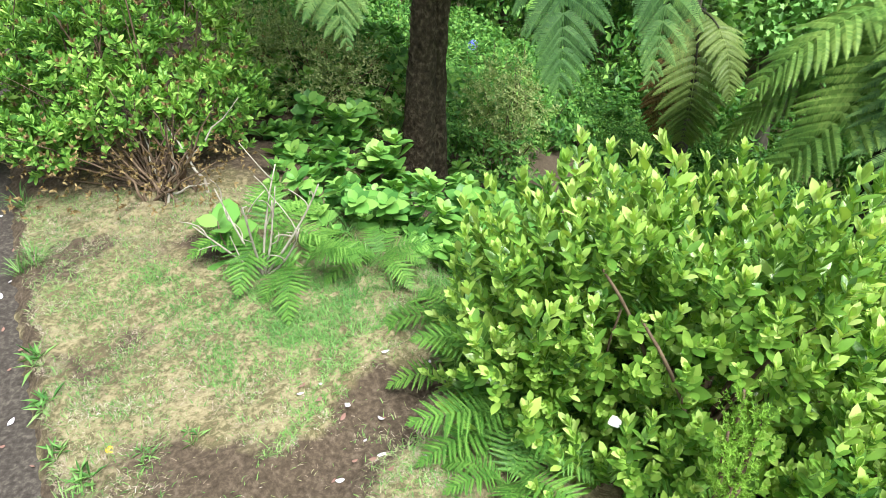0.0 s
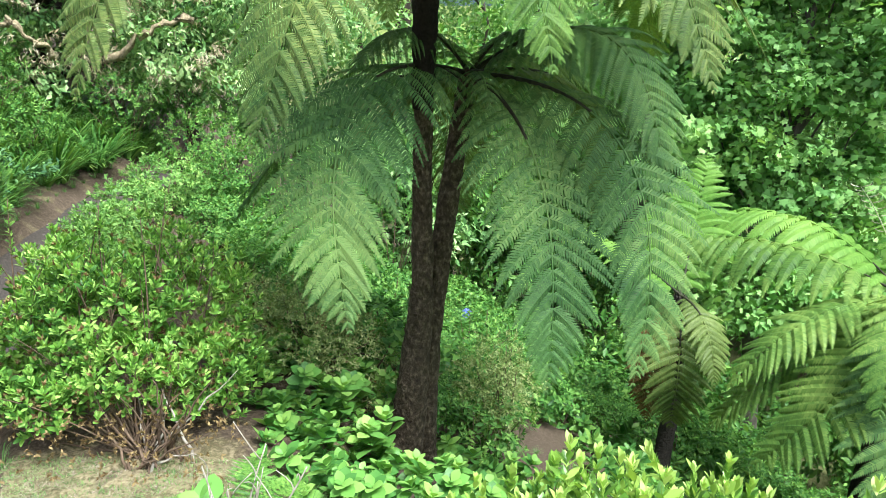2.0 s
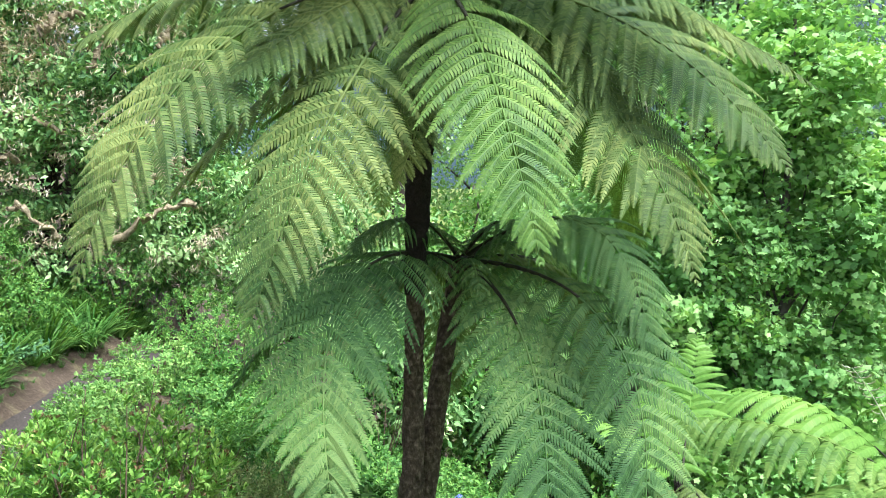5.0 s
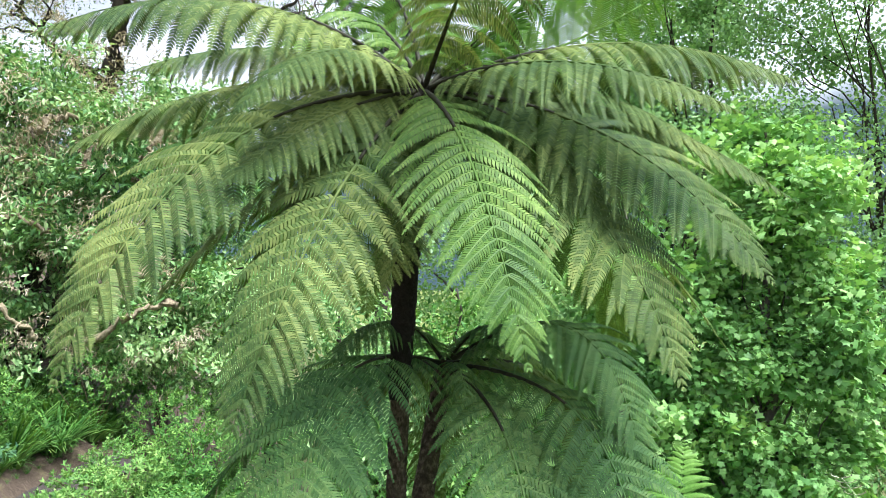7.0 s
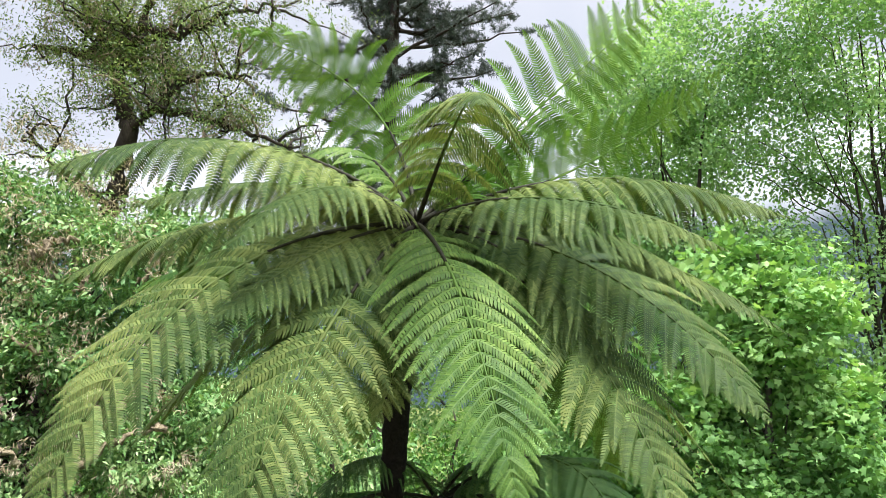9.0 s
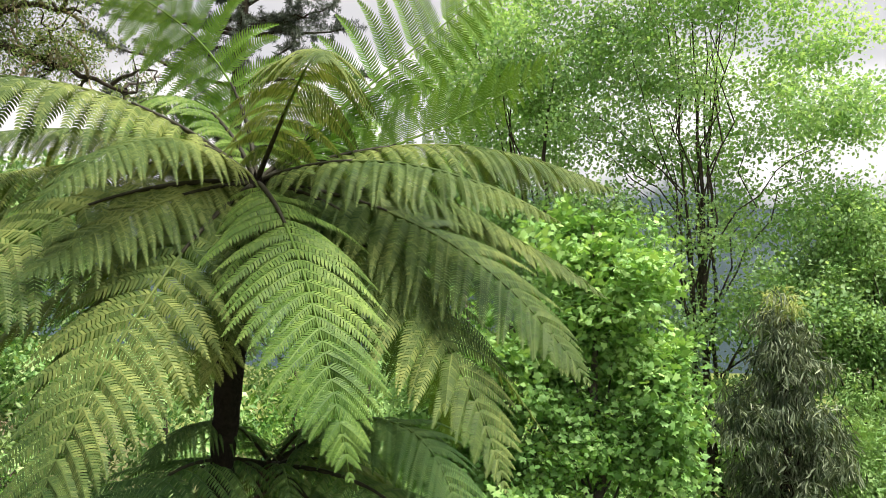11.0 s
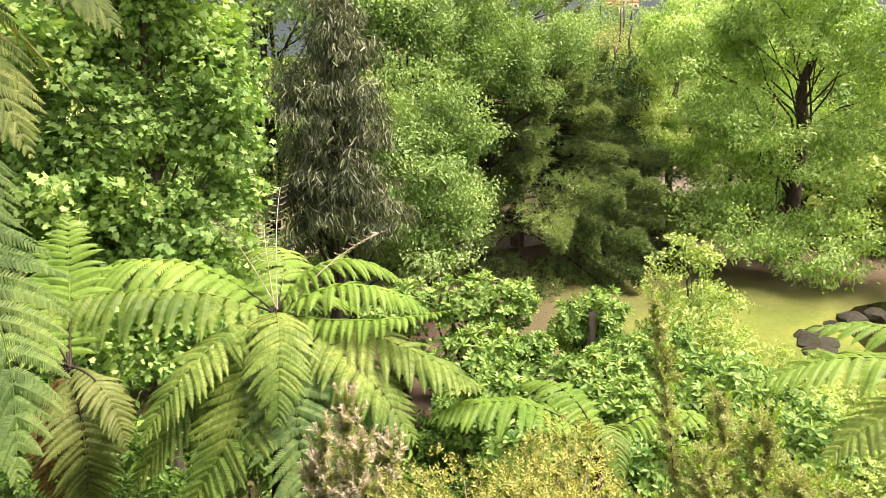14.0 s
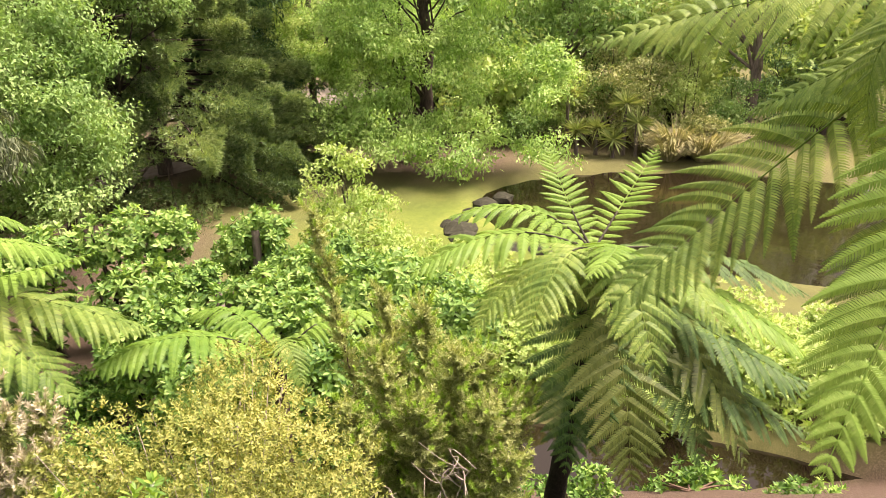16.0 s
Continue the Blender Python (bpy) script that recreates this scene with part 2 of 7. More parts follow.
def ground_material():
    """Worn lawn, bare brown soil, leaf litter under the shrubs and green park lawn, told apart by mesh attributes;
    browner park lawn also stands for tree shade.
    """
    m, n, l, b = material("ground_cover", 0.95, 0.2)
    soil_a, park_a = n.new("ShaderNodeAttribute"), n.new("ShaderNodeAttribute")
    soil_a.attribute_name, park_a.attribute_name = "soil", "park"
    fine, mid, big = noise_tex(n, l, 42, 8, 0.7), noise_tex(n, l, 5, 6, 0.6), noise_tex(n, l, 0.35, 5)
    lawn = ramp(n, [(0.30, (0.08, 0.055, 0.04)), (0.40, (0.21, 0.16, 0.10)), (0.46, (0.11, 0.10, 0.05)), (0.53, (0.27, 0.225, 0.135)), (0.61, (0.37, 0.31, 0.20)), (0.70, (0.15, 0.16, 0.06))])
    blend = n.new("ShaderNodeMath")
    blend.operation = "MULTIPLY_ADD"
    blend.inputs[1].default_value = 0.62
    part_mid = n.new("ShaderNodeMath")
    part_mid.operation = "MULTIPLY"
    part_mid.inputs[1].default_value = 0.40
    l.new(mid.outputs["Fac"], part_mid.inputs[0])
    l.new(fine.outputs["Fac"], blend.inputs[0])
    l.new(part_mid.outputs[0], blend.inputs[2])
    l.new(blend.outputs[0], lawn.inputs["Fac"])
    soil = ramp(n, [(0.25, (0.032, 0.023, 0.016)), (0.5, (0.088, 0.064, 0.047)), (0.75, (0.20, 0.155, 0.12))])
    l.new(fine.outputs["Fac"], soil.inputs["Fac"])
    park = ramp(n, [(0.36, (0.06, 0.10, 0.02)), (0.5, (0.12, 0.17, 0.034)), (0.64, (0.21, 0.25, 0.058))])
    both = n.new("ShaderNodeMath")
    both.operation = "MULTIPLY_ADD"
    both.inputs[1].default_value = 0.5
    half = n.new("ShaderNodeMath")
    half.operation = "MULTIPLY"
    half.inputs[1].default_value = 0.5
    l.new(blend.outputs[0], half.inputs[0])
    l.new(big.outputs["Fac"], both.inputs[0])
    l.new(half.outputs[0], both.inputs[2])
    l.new(both.outputs[0], park.inputs["Fac"])
    edge = n.new("ShaderNodeMath")
    edge.operation = "MULTIPLY_ADD"
    edge.inputs[1].default_value = 1.6
    l.new(mid.outputs["Fac"], edge.inputs[0])
    off = n.new("ShaderNodeMath")
    off.operation = "SUBTRACT"
    off.inputs[1].default_value = 0.85
    l.new(soil_a.outputs["Fac"], off.inputs[0])
    l.new(off.outputs[0], edge.inputs[2])
    step = ramp(n, [(0.35, (0, 0, 0)), (0.62, (1, 1, 1))])
    l.new(edge.outputs[0], step.inputs["Fac"])
    m1, m2 = n.new("ShaderNodeMix"), n.new("ShaderNodeMix")
    m1.data_type = m2.data_type = "RGBA"
    l.new(step.outputs["Color"], m1.inputs["Factor"])
    l.new(lawn.outputs["Color"], m1.inputs["A"])
    l.new(soil.outputs["Color"], m1.inputs["B"])
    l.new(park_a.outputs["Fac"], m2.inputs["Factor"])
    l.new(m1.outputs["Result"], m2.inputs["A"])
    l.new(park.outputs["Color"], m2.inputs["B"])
    l.new(m2.outputs["Result"], b.inputs["Base Color"])
    bump(n, l, b, fine.outputs["Fac"], 0.9, 0.02)
    return m


GROUND = ground_material()
ASPHALT = rough_material("worn_asphalt", [(0.28, (0.022, 0.017, 0.015)), (0.5, (0.05, 0.041, 0.037)), (0.74, (0.12, 0.102, 0.09))], 55, 0.9, 0.7, 0.006)
GRAVEL = rough_material("pale_gravel", [(0.3, (0.22, 0.19, 0.16)), (0.7, (0.40, 0.36, 0.31))], 3, 0.9, 0.4, 0.01)
PLASTER = rough_material("pale_plaster", [(0.3, (0.55, 0.50, 0.44)), (0.7, (0.74, 0.70, 0.64))], 1.2, 0.85, 0.1, 0.01)
ROOF = rough_material("terracotta_roof", [(0.3, (0.30, 0.13, 0.08)), (0.7, (0.45, 0.22, 0.14))], 2.0, 0.8, 0.4, 0.03)
GLASS_DARK = rough_material("window_pane", [(0.3, (0.03, 0.035, 0.04)), (0.7, (0.06, 0.07, 0.08))], 1.0, 0.15, 0.0, 0.001)
# blue-grey base colour carries the distance haze
HILL = rough_material("hill_haze_in_colour", [(0.3, (0.018, 0.036, 0.044)), (0.55, (0.028, 0.05, 0.058)), (0.8, (0.042, 0.066, 0.075))], 0.02, 1.0, 0.3, 2.0)
WATER, _n, _l, _b = material("pond_water", 0.05, 0.5)
_b.inputs["Base Color"].default_value = (0.014, 0.011, 0.006, 1)
_w = noise_tex(_n, _l, 1.8, 3)
bump(_n, _l, _b, _w.outputs["Fac"], 0.12, 0.05)

# cloud brightness comes from emission, set to match the sky behind
MIST = bpy.data.materials.new("low_cloud_glow")
MIST.use_nodes = True
_n, _l = MIST.node_tree.nodes, MIST.node_tree.links
_n.clear()
_t = noise_tex(_n, _l, 0.012, 5)
_a, _e, _k, _m, _o = _n.new("ShaderNodeAttribute"), _n.new("ShaderNodeEmission"), _n.new("ShaderNodeBsdfTransparent"), _n.new("ShaderNodeMixShader"), _n.new("ShaderNodeOutputMaterial")
_a.attribute_name = "cover"
_s = _n.new("ShaderNodeMath")
_s.operation = "MULTIPLY_ADD"
_s.inputs[1].default_value = 2.4
_l.new(_t.outputs["Fac"], _s.inputs[0])
_q = _n.new("ShaderNodeMath")
_q.operation = "MULTIPLY_ADD"
_q.inputs[1].default_value, _q.inputs[2].default_value = 2.6, -2.2
_l.new(_a.outputs["Fac"], _q.inputs[0])
_l.new(_q.outputs[0], _s.inputs[2])
_s.use_clamp = True
_e.inputs["Color"].default_value, _e.inputs["Strength"].default_value = (0.95, 0.97, 1.0, 1), 0.62
_l.new(_s.outputs[0], _m.inputs[0])
_l.new(_k.outputs[0], _m.inputs[1])
_l.new(_e.outputs[0], _m.inputs[2])
_l.new(_m.outputs[0], _o.inputs["Surface"])


# ---- geometry tools ----
rng = np.random.default_rng(7)
UP = np.array([0.0, 0.0, 1.0])


def unit(v):
    v = np.asarray(v, float)
    return v / (np.linalg.norm(v, axis=-1, keepdims=True) + 1e-9)


def mesh(name, V, F, mat, smooth=False):
    """A mesh from an array of points and a list of index arrays of three or four columns."""
    me = bpy.data.meshes.new(name)
    V = np.asarray(V, np.float32)
    F = [np.asarray(a, np.int32) for a in F if len(a)]
    idx = np.concatenate([a.ravel() for a in F])
    size = np.concatenate([np.full(len(a), a.shape[1], np.int32) for a in F])
    start = np.concatenate([[0], np.cumsum(size)[:-1]]).astype(np.int32)
    me.vertices.add(len(V))
    me.vertices.foreach_set("co", V.ravel())
    me.loops.add(len(idx))
    me.loops.foreach_set("vertex_index", idx)
    me.polygons.add(len(size))
    me.polygons.foreach_set("loop_start", start)
    if smooth:
        me.polygons.foreach_set("use_smooth", np.ones(len(size), bool))
    me.update(calc_edges=True)
    me.materials.append(mat)
    return me


def thing(name, at, label, category, group="", kind=""):
    ob = new(name)
    ob.location = at
    ob.empty_display_size = 0.1
    return tagged(ob, label, category, group, kind)


def part(name, V, F, mat, parent, label="", smooth=False):
    """One mesh under a thing; V is in world metres."""
    at = np.array(parent.location)
    ob = new(name, mesh(name, np.asarray(V) - at, F, mat, smooth))
    ob.parent = parent
    return tagged(ob, label)


def single(name, V, F, mat, label, category, kind="", group="", smooth=False):
    c = np.array([V[:, 0].mean(), V[:, 1].mean(), V[:, 2].min()])
    ob = new(name, mesh(name, V - c, F, mat, smooth))
    ob.location = c
    return tagged(ob, label, category, group, kind)


def joined(parts):
    """Several (points, faces) pairs as one."""
    Vs, Fs, n = [], [], 0
    for V, F in parts:
        Vs.append(V)
        Fs += [np.asarray(a) + n for a in F]
        n += len(V)
    return np.concatenate(Vs), Fs


def tube(pts, radii, sides=8, rough=0.0):
    """A tapering round limb along points, closed at the end."""
    pts, radii = np.asarray(pts, float), np.asarray(radii, float)
    n = len(pts)
    t = unit(np.gradient(pts, axis=0))
    ref = np.where(np.abs(t[:, 2:]) > 0.9, np.array([[1.0, 0, 0]]), UP[None])
    a = unit(np.cross(t, ref))
    b = np.cross(t, a)
    ang = np.linspace(0, 2 * np.pi, sides, endpoint=False)
    r = radii[:, None] * (1 + rough * rng.normal(size=(n, sides)))
    ring = pts[:, None] + r[..., None] * (np.cos(ang)[None, :, None] * a[:, None] + np.sin(ang)[None, :, None] * b[:, None])
    i, j = np.meshgrid(np.arange(n - 1), np.arange(sides), indexing="ij")
    k = (j + 1) % sides
    quads = np.stack([i * sides + j, i * sides + k, (i + 1) * sides + k, (i + 1) * sides + j], -1).reshape(-1, 4)
    V = np.concatenate([ring.reshape(-1, 3), pts[-1:]])
    cap = np.stack([(n - 1) * sides + np.arange(sides), (n - 1) * sides + (np.arange(sides) + 1) % sides, np.full(sides, n * sides)], -1)
    return V, [quads, cap]


def curve(a, b, c, n=8):
    """Points on a bow from a to c, pulled towards b."""
    t = np.linspace(0, 1, n)[:, None]
    return (1 - t) ** 2 * np.asarray(a) + 2 * t * (1 - t) * np.asarray(b) + t ** 2 * np.asarray(c)


# leaf shapes: y runs along the leaf, x across it, z out of its face
def shape_simple(w=0.45):
    return np.array([(0, 0, 0), (-w / 2, 0.45, 0.07), (0, 1, -0.06), (w / 2, 0.45, 0.07)]), [np.array([(0, 3, 2), (0, 2, 1)])]


def shape_oval(w=0.42, fold=0.06, droop=0.12):
    V = [(0, 0, 0)]
    for y, k in ((0.22, 0.62), (0.5, 1.0), (0.78, 0.72)):
        V += [(-w / 2 * k, y, fold * k - droop * y * y), (0, y, -droop * y * y), (w / 2 * k, y, fold * k - droop * y * y)]
    V.append((0, 1, -droop))
    tri = [(0, 2, 1), (0, 3, 2), (10, 7, 8), (10, 8, 9)]
    quad = [(1, 2, 5, 4), (2, 3, 6, 5), (4, 5, 8, 7), (5, 6, 9, 8)]
    return np.array(V), [np.array(tri), np.array(quad)]


def shape_lobed():
    V, rim = [(0, 0.42, 0.0)], [(180, 0.16), (112, 0.52), (84, 0.34), (55, 0.58), (28, 0.36), (0, 0.62)]
    rim = rim + [(-a, r) for a, r in rim[1:-1][::-1]]
    for a, r in rim:
        V.append((r * math.sin(radians(a)), 0.42 + r * math.cos(radians(a)), -0.12 * r))
    n = len(rim)
    return np.array(V), [np.array([(0, 1 + (i + 1) % n, 1 + i) for i in range(n)])]


def shape_blade(w=0.06, bend=0.35, n=4):
    V = []
    for i in range(n):
        y = i / n
        k = w / 2 * (1 - 0.55 * y)
        V += [(-k, y, -bend * y * y), (k, y, -bend * y * y)]
    V.append((0, 1 - bend * 0.25, -bend))
    q = [(2 * i, 2 * i + 1, 2 * i + 3, 2 * i + 2) for i in range(n - 1)]
    return np.array(V), [np.array(q), np.array([(2 * n - 2, 2 * n - 1, 2 * n)])]


WIDE_SIMPLE = shape_simple(0.75)
SIMPLE, NARROW, PLUMY, OVAL, WIDE, LOBED = shape_simple(), shape_simple(0.16), shape_simple(0.28), shape_oval(), shape_oval(0.72, 0.05, 0.2), shape_lobed()
STRAPS = shape_blade(0.055, 0.55, 5)


def scatter(shape, P, A, N, S):
    """Copies of one leaf shape at points P along A, facing N, of sizes S, as one array of points and faces."""
    tv, tf = shape
    A = unit(A)
    X = unit(np.cross(A, N))
    Z = np.cross(X, A)
    S = np.broadcast_to(np.asarray(S, float), (len(P),))[:, None, None]
    V = P[:, None] + S * (tv[None, :, 0:1] * X[:, None] + tv[None, :, 1:2] * A[:, None] + tv[None, :, 2:3] * Z[:, None])
    off = (np.arange(len(P)) * len(tv))[:, None, None]
    return V.reshape(-1, 3), [(f[None] + off).reshape(-1, f.shape[1]) for f in tf]


def whorls(tips, dirs, k, shape, size, open_deg=55, back=0.0, jitter=0.25):
    """k leaves round each shoot tip, opening away from its direction."""
    m = len(tips)
    d = unit(dirs)
    a = unit(np.cross(d, rng.normal(size=(m, 3))))
    b = np.cross(d, a)
    ang = (np.arange(k) * 2.399 + rng.uniform(0, 6.28, (m, 1)))
    lay = np.linspace(0, 1, k)[None]
    op = np.radians(open_deg) * (0.45 + 0.75 * lay) + rng.normal(0, jitter * 0.6, (m, k))
    rad = np.cos(ang)[..., None] * a[:, None] + np.sin(ang)[..., None] * b[:, None]
    A = np.cos(op)[..., None] * d[:, None] + np.sin(op)[..., None] * rad
    N = np.cos(op)[..., None] * -rad + np.sin(op)[..., None] * d[:, None] + 0.2 * rng.normal(size=(m, k, 3))
    P = tips[:, None] - d[:, None] * (lay * back)[..., None]
    S = size * (0.6 + 0.45 * lay) * rng.uniform(0.75, 1.2, (m, k))
    return scatter(shape, P.reshape(-1, 3), A.reshape(-1, 3), N.reshape(-1, 3), S.ravel())


def shell(lobes, n, inner=0.6, power=0.5):
    """Uneven points in the outer part of a group of ellipsoids (x, y, z, rx, ry, rz), and the ways out."""
    lobes = np.asarray(lobes, float)
    w = (lobes[:, 3] * lobes[:, 4] * lobes[:, 5]) ** (2 / 3)
    i = rng.choice(len(lobes), n, p=w / w.sum())
    d = unit(rng.normal(size=(n, 3)))
    r = inner + (1 - inner) * rng.uniform(0, 1, n) ** power
    r *= 1 + 0.16 * np.sin(d[:, 0] * 5 + i) * np.sin(d[:, 1] * 6 + 2 * i) + 0.10 * np.sin(d[:, 2] * 11 + d[:, 0] * 7 + i)
    P = lobes[i, :3] + d * lobes[i, 3:] * r[:, None]
    return P, unit(d / lobes[i, 3:])


def cluster_leaves(P, D, k, spread, shape, size, droop=0.35, up=0.7):
    """k leaves about every point."""
    n = len(P)
    Q = np.repeat(P, k, 0) + rng.normal(size=(n * k, 3)) * spread * np.array([1, 1, 0.7])
    A = np.repeat(D, k, 0) * 0.6 + rng.normal(size=(n * k, 3)) * 0.7 - UP * droop
    N = UP * up + np.repeat(D, k, 0) * 0.5 + rng.normal(size=(n * k, 3)) * 0.45
    return scatter(shape, Q, A, N, size * rng.uniform(0.6, 1.25, n * k))


# ---- terrain ----
LEFT_Y, LEFT_X = [-6, 0, 2.2, 5, 6.7, 8, 9.2, 12, 20], [-1.2, -1.6, -2.8, -4.05, -4.45, -4.62, -4.75, -4.7, -4.4]
RIGHT_Y, RIGHT_X = [-6, 0, 1.5, 2.7, 3.6, 5, 6.7, 9.2, 12, 20], [0.2, -0.55, -1.42, -2.08, -2.52, -3.15, -3.6, -3.95, -3.8, -3.2]


def pond_depth(x, y):
    """Positive inside the ponds."""
    a = 1 - ((x - 26.5) / 6.2) ** 2 - ((y + 2.0 + 0.18 * (x - 26)) / 9.5) ** 2
    b = 1 - ((x - 10.9) / 1.7) ** 2 - ((y + 2.5) / 6.5) ** 2
    return np.maximum(a, b)


def gully_at(x, y):
    """Washed-out bare strip at the lawn's corner, with a sharp edge towards the lawn: 0 to 1."""
    s = (x + 0.42) * 0.878 - (y - 2.05) * 0.479 + 0.03 * np.sin(y * 17) + 0.015 * np.sin(y * 41 + x * 9)
    return np.clip(s / 0.06, 0, 1) * np.clip((0.40 - s) / 0.16, 0, 1) * np.clip((2.12 - y) / 0.12, 0, 1) * np.clip((y - 0.8) / 0.3, 0, 1)


def bare_at(x, y):
    """Trodden bare patches in the lawn."""
    w = 1 + 0.35 * np.sin(x * 13 + 2 * y) * np.sin(y * 15 - x)
    return np.clip(w * (0.8 * np.exp(-((x + 1.45) / 0.15) ** 2 - ((y - 2.12) / 0.16) ** 2) + 1.25 * np.exp(-((x + 0.92) / 0.26) ** 2 - ((y - 1.50) / 0.17) ** 2) + 0.8 * np.exp(-((x + 1.9) / 0.25) ** 2 - ((y - 2.75) / 0.18) ** 2) + 0.8 * np.exp(-((x + 1.15) / 0.3) ** 2 - ((y - 2.85) / 0.10) ** 2)), 0, 1)


def green_at(x, y):
    """Where the lawn is still green."""
    w = 1 + 0.4 * np.sin(x * 9 + 3 * y) * np.sin(y * 11 - 2 * x)
    return np.clip(w * (1.2 * np.exp(-((x + 0.85) / 0.42) ** 2 - ((y - 2.45) / 0.18) ** 2) + 0.8 * np.exp(-((x + 0.62) / 0.2) ** 2 - ((y - 2.15) / 0.2) ** 2) + 0.7 * np.exp(-((x + 1.35) / 0.25) ** 2 - ((y - 2.6) / 0.15) ** 2) + 0.5 * np.exp(-((x + 0.95) / 0.12) ** 2 - ((y - 2.05) / 0.15) ** 2) + 0.8 * np.exp(-(((x + 0.46) * 0.878 - (y - 2.05) * 0.479) / 0.035) ** 2)), 0, 1)


def ground_z(x, y):
    x, y = np.asarray(x, float), np.asarray(y, float)
    d = (x - 0.6) * 0.89 + (y - 1.0) * 0.456
    z = np.interp(d, [-40, -2.5, -0.35, 0.1, 0.45, 0.95, 3.6, 6.0, 8.0, 9.2, 400], [0.6, 0.45, 0.43, 0.30, 0.05, -0.42, -1.95, -3.3, -4.5, -4.95, -4.95])
    e = np.interp(y, LEFT_Y, LEFT_X) - x
    z = z + np.interp(e, [0, 0.12, 0.5, 3, 9, 40], [0, 0.12, 0.2, 1.1, 3.0, 6.0])
    on = np.clip(np.minimum(x - np.interp(y, LEFT_Y, LEFT_X), np.interp(y, RIGHT_Y, RIGHT_X) - x) / 0.12 + 0.4, 0, 1) * np.clip((11.5 - y) / 1.0, 0, 1)
    z = z * (1 - on) + on * 0.345
    # a washed-out gully at the lawn's edge
    z = z - 0.09 * gully_at(x, y) - 0.012 * bare_at(x, y)
    far = np.clip((np.hypot(x, y) - 60) / 100, 0, 1)
    z = z + far * 8 * np.clip((x + y) / 100, 0, 1)
    p = pond_depth(x, y)
    z = z - 0.5 * np.clip(p * 4, 0, 1) * (x > 5)
    return z + 0.02 * (1 - on) * np.sin(x * 3.1 + y) * np.sin(y * 2.7 - x)


def stretched(lo, hi, mid, fine, n):
    """Grid lines that are close round mid and spread out towards lo and hi."""
    t = np.linspace(-1, 1, n)
    k = np.where(t < 0, mid - lo, hi - mid)
    return mid + np.sign(t) * (fine * np.abs(t) * n / 2 + (k - fine * n / 2) * np.abs(t) ** 6)


gx, gy = stretched(-700, 900, 0.5, 0.045, 480), stretched(-500, 900, 2.6, 0.045, 480)
GX, GY = np.meshgrid(gx, gy, indexing="ij")
GZ = ground_z(GX, GY)
near = np.exp(-((GX / 8) ** 2 + (GY / 8) ** 2))
GZ += near * 0.008 * rng.normal(size=GZ.shape)
ii, jj = np.meshgrid(np.arange(len(gx) - 1), np.arange(len(gy) - 1), indexing="ij")
nn = len(gy)
gq = np.stack([ii * nn + jj, (ii + 1) * nn + jj, (ii + 1) * nn + jj + 1, ii * nn + jj + 1], -1).reshape(-1, 4)
ground_me = mesh("ground", np.stack([GX, GY, GZ], -1).reshape(-1, 3), [gq], GROUND, True)
dd = (GX - 0.6) * 0.89 + (GY - 1.0) * 0.456
gully, bare = gully_at(GX, GY), bare_at(GX, GY)
soil = np.clip(0.20 + gully * 0.9 + bare * 0.95 + np.clip((dd - 0.05) * 3, 0, 1) + np.clip((GY - 3.1) * 1.0, 0, 0.5) * (GX < -0.8), 0, 1)
edge_r = np.abs(GX - np.interp(GY, RIGHT_Y, RIGHT_X))
soil = np.clip(soil + 0.5 * np.exp(-(edge_r / 0.07) ** 2), 0, 1)
park = np.clip((dd - 8.2) / 0.8, 0, 1)
soil = np.where(GX < np.interp(GY, LEFT_Y, LEFT_X) - 0.5, 1.0, soil)
# brown earth round the trees, also painted for their shade on the grass
for tx, ty, tr in ((16.3, 16.6, 4.5), (27.9, 22.6, 7.0), (30.6, 10.8, 5.0), (28.6, 18.2, 4.0), (12, 9, 4.5), (10.8, 14.4, 4.5), (40, 4, 7.0), (44, 22, 12)):
    park = park * np.clip((np.hypot(GX - tx, GY - ty) / tr) ** 3 - 0.1, 0, 1)
# bright grass kept near the pond; the browner rest stands for tree shade
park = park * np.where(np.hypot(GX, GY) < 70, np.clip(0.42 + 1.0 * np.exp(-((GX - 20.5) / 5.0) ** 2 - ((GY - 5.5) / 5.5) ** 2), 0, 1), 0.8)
soil = np.where(dd > 8.2, 1.0, soil)
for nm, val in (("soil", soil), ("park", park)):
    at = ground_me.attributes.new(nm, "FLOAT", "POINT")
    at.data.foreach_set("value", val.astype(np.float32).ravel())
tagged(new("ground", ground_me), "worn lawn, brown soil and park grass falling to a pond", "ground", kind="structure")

ys = np.linspace(-16, 10.8, 120)
lx, rx_ = np.interp(ys, LEFT_Y, LEFT_X), np.interp(ys, RIGHT_Y, RIGHT_X)
for arr in (lx, rx_):
    arr += 0.02 * np.sin(ys * 5) + 0.015 * np.sin(ys * 13 + 1)
cols = np.linspace(0, 1, 9)
lx, rx_ = lx - 0.03, rx_ + 0.03
PV = np.stack([lx[:, None] * (1 - cols) + rx_[:, None] * cols, np.repeat(ys[:, None], 9, 1), 0.368 + 0.012 * np.sin(np.pi * cols)[None] + 0 * ys[:, None]], -1)
pi_, pj_ = np.meshgrid(np.arange(119), np.arange(8), indexing="ij")
PQ = np.stack([pi_ * 9 + pj_, pi_ * 9 + pj_ + 1, (pi_ + 1) * 9 + pj_ + 1, (pi_ + 1) * 9 + pj_], -1).reshape(-1, 4)
tagged(new("path", mesh("path", PV.reshape(-1, 3), [PQ], ASPHALT, True)), "narrow worn asphalt garden path with fallen leaves", "path", kind="structure")


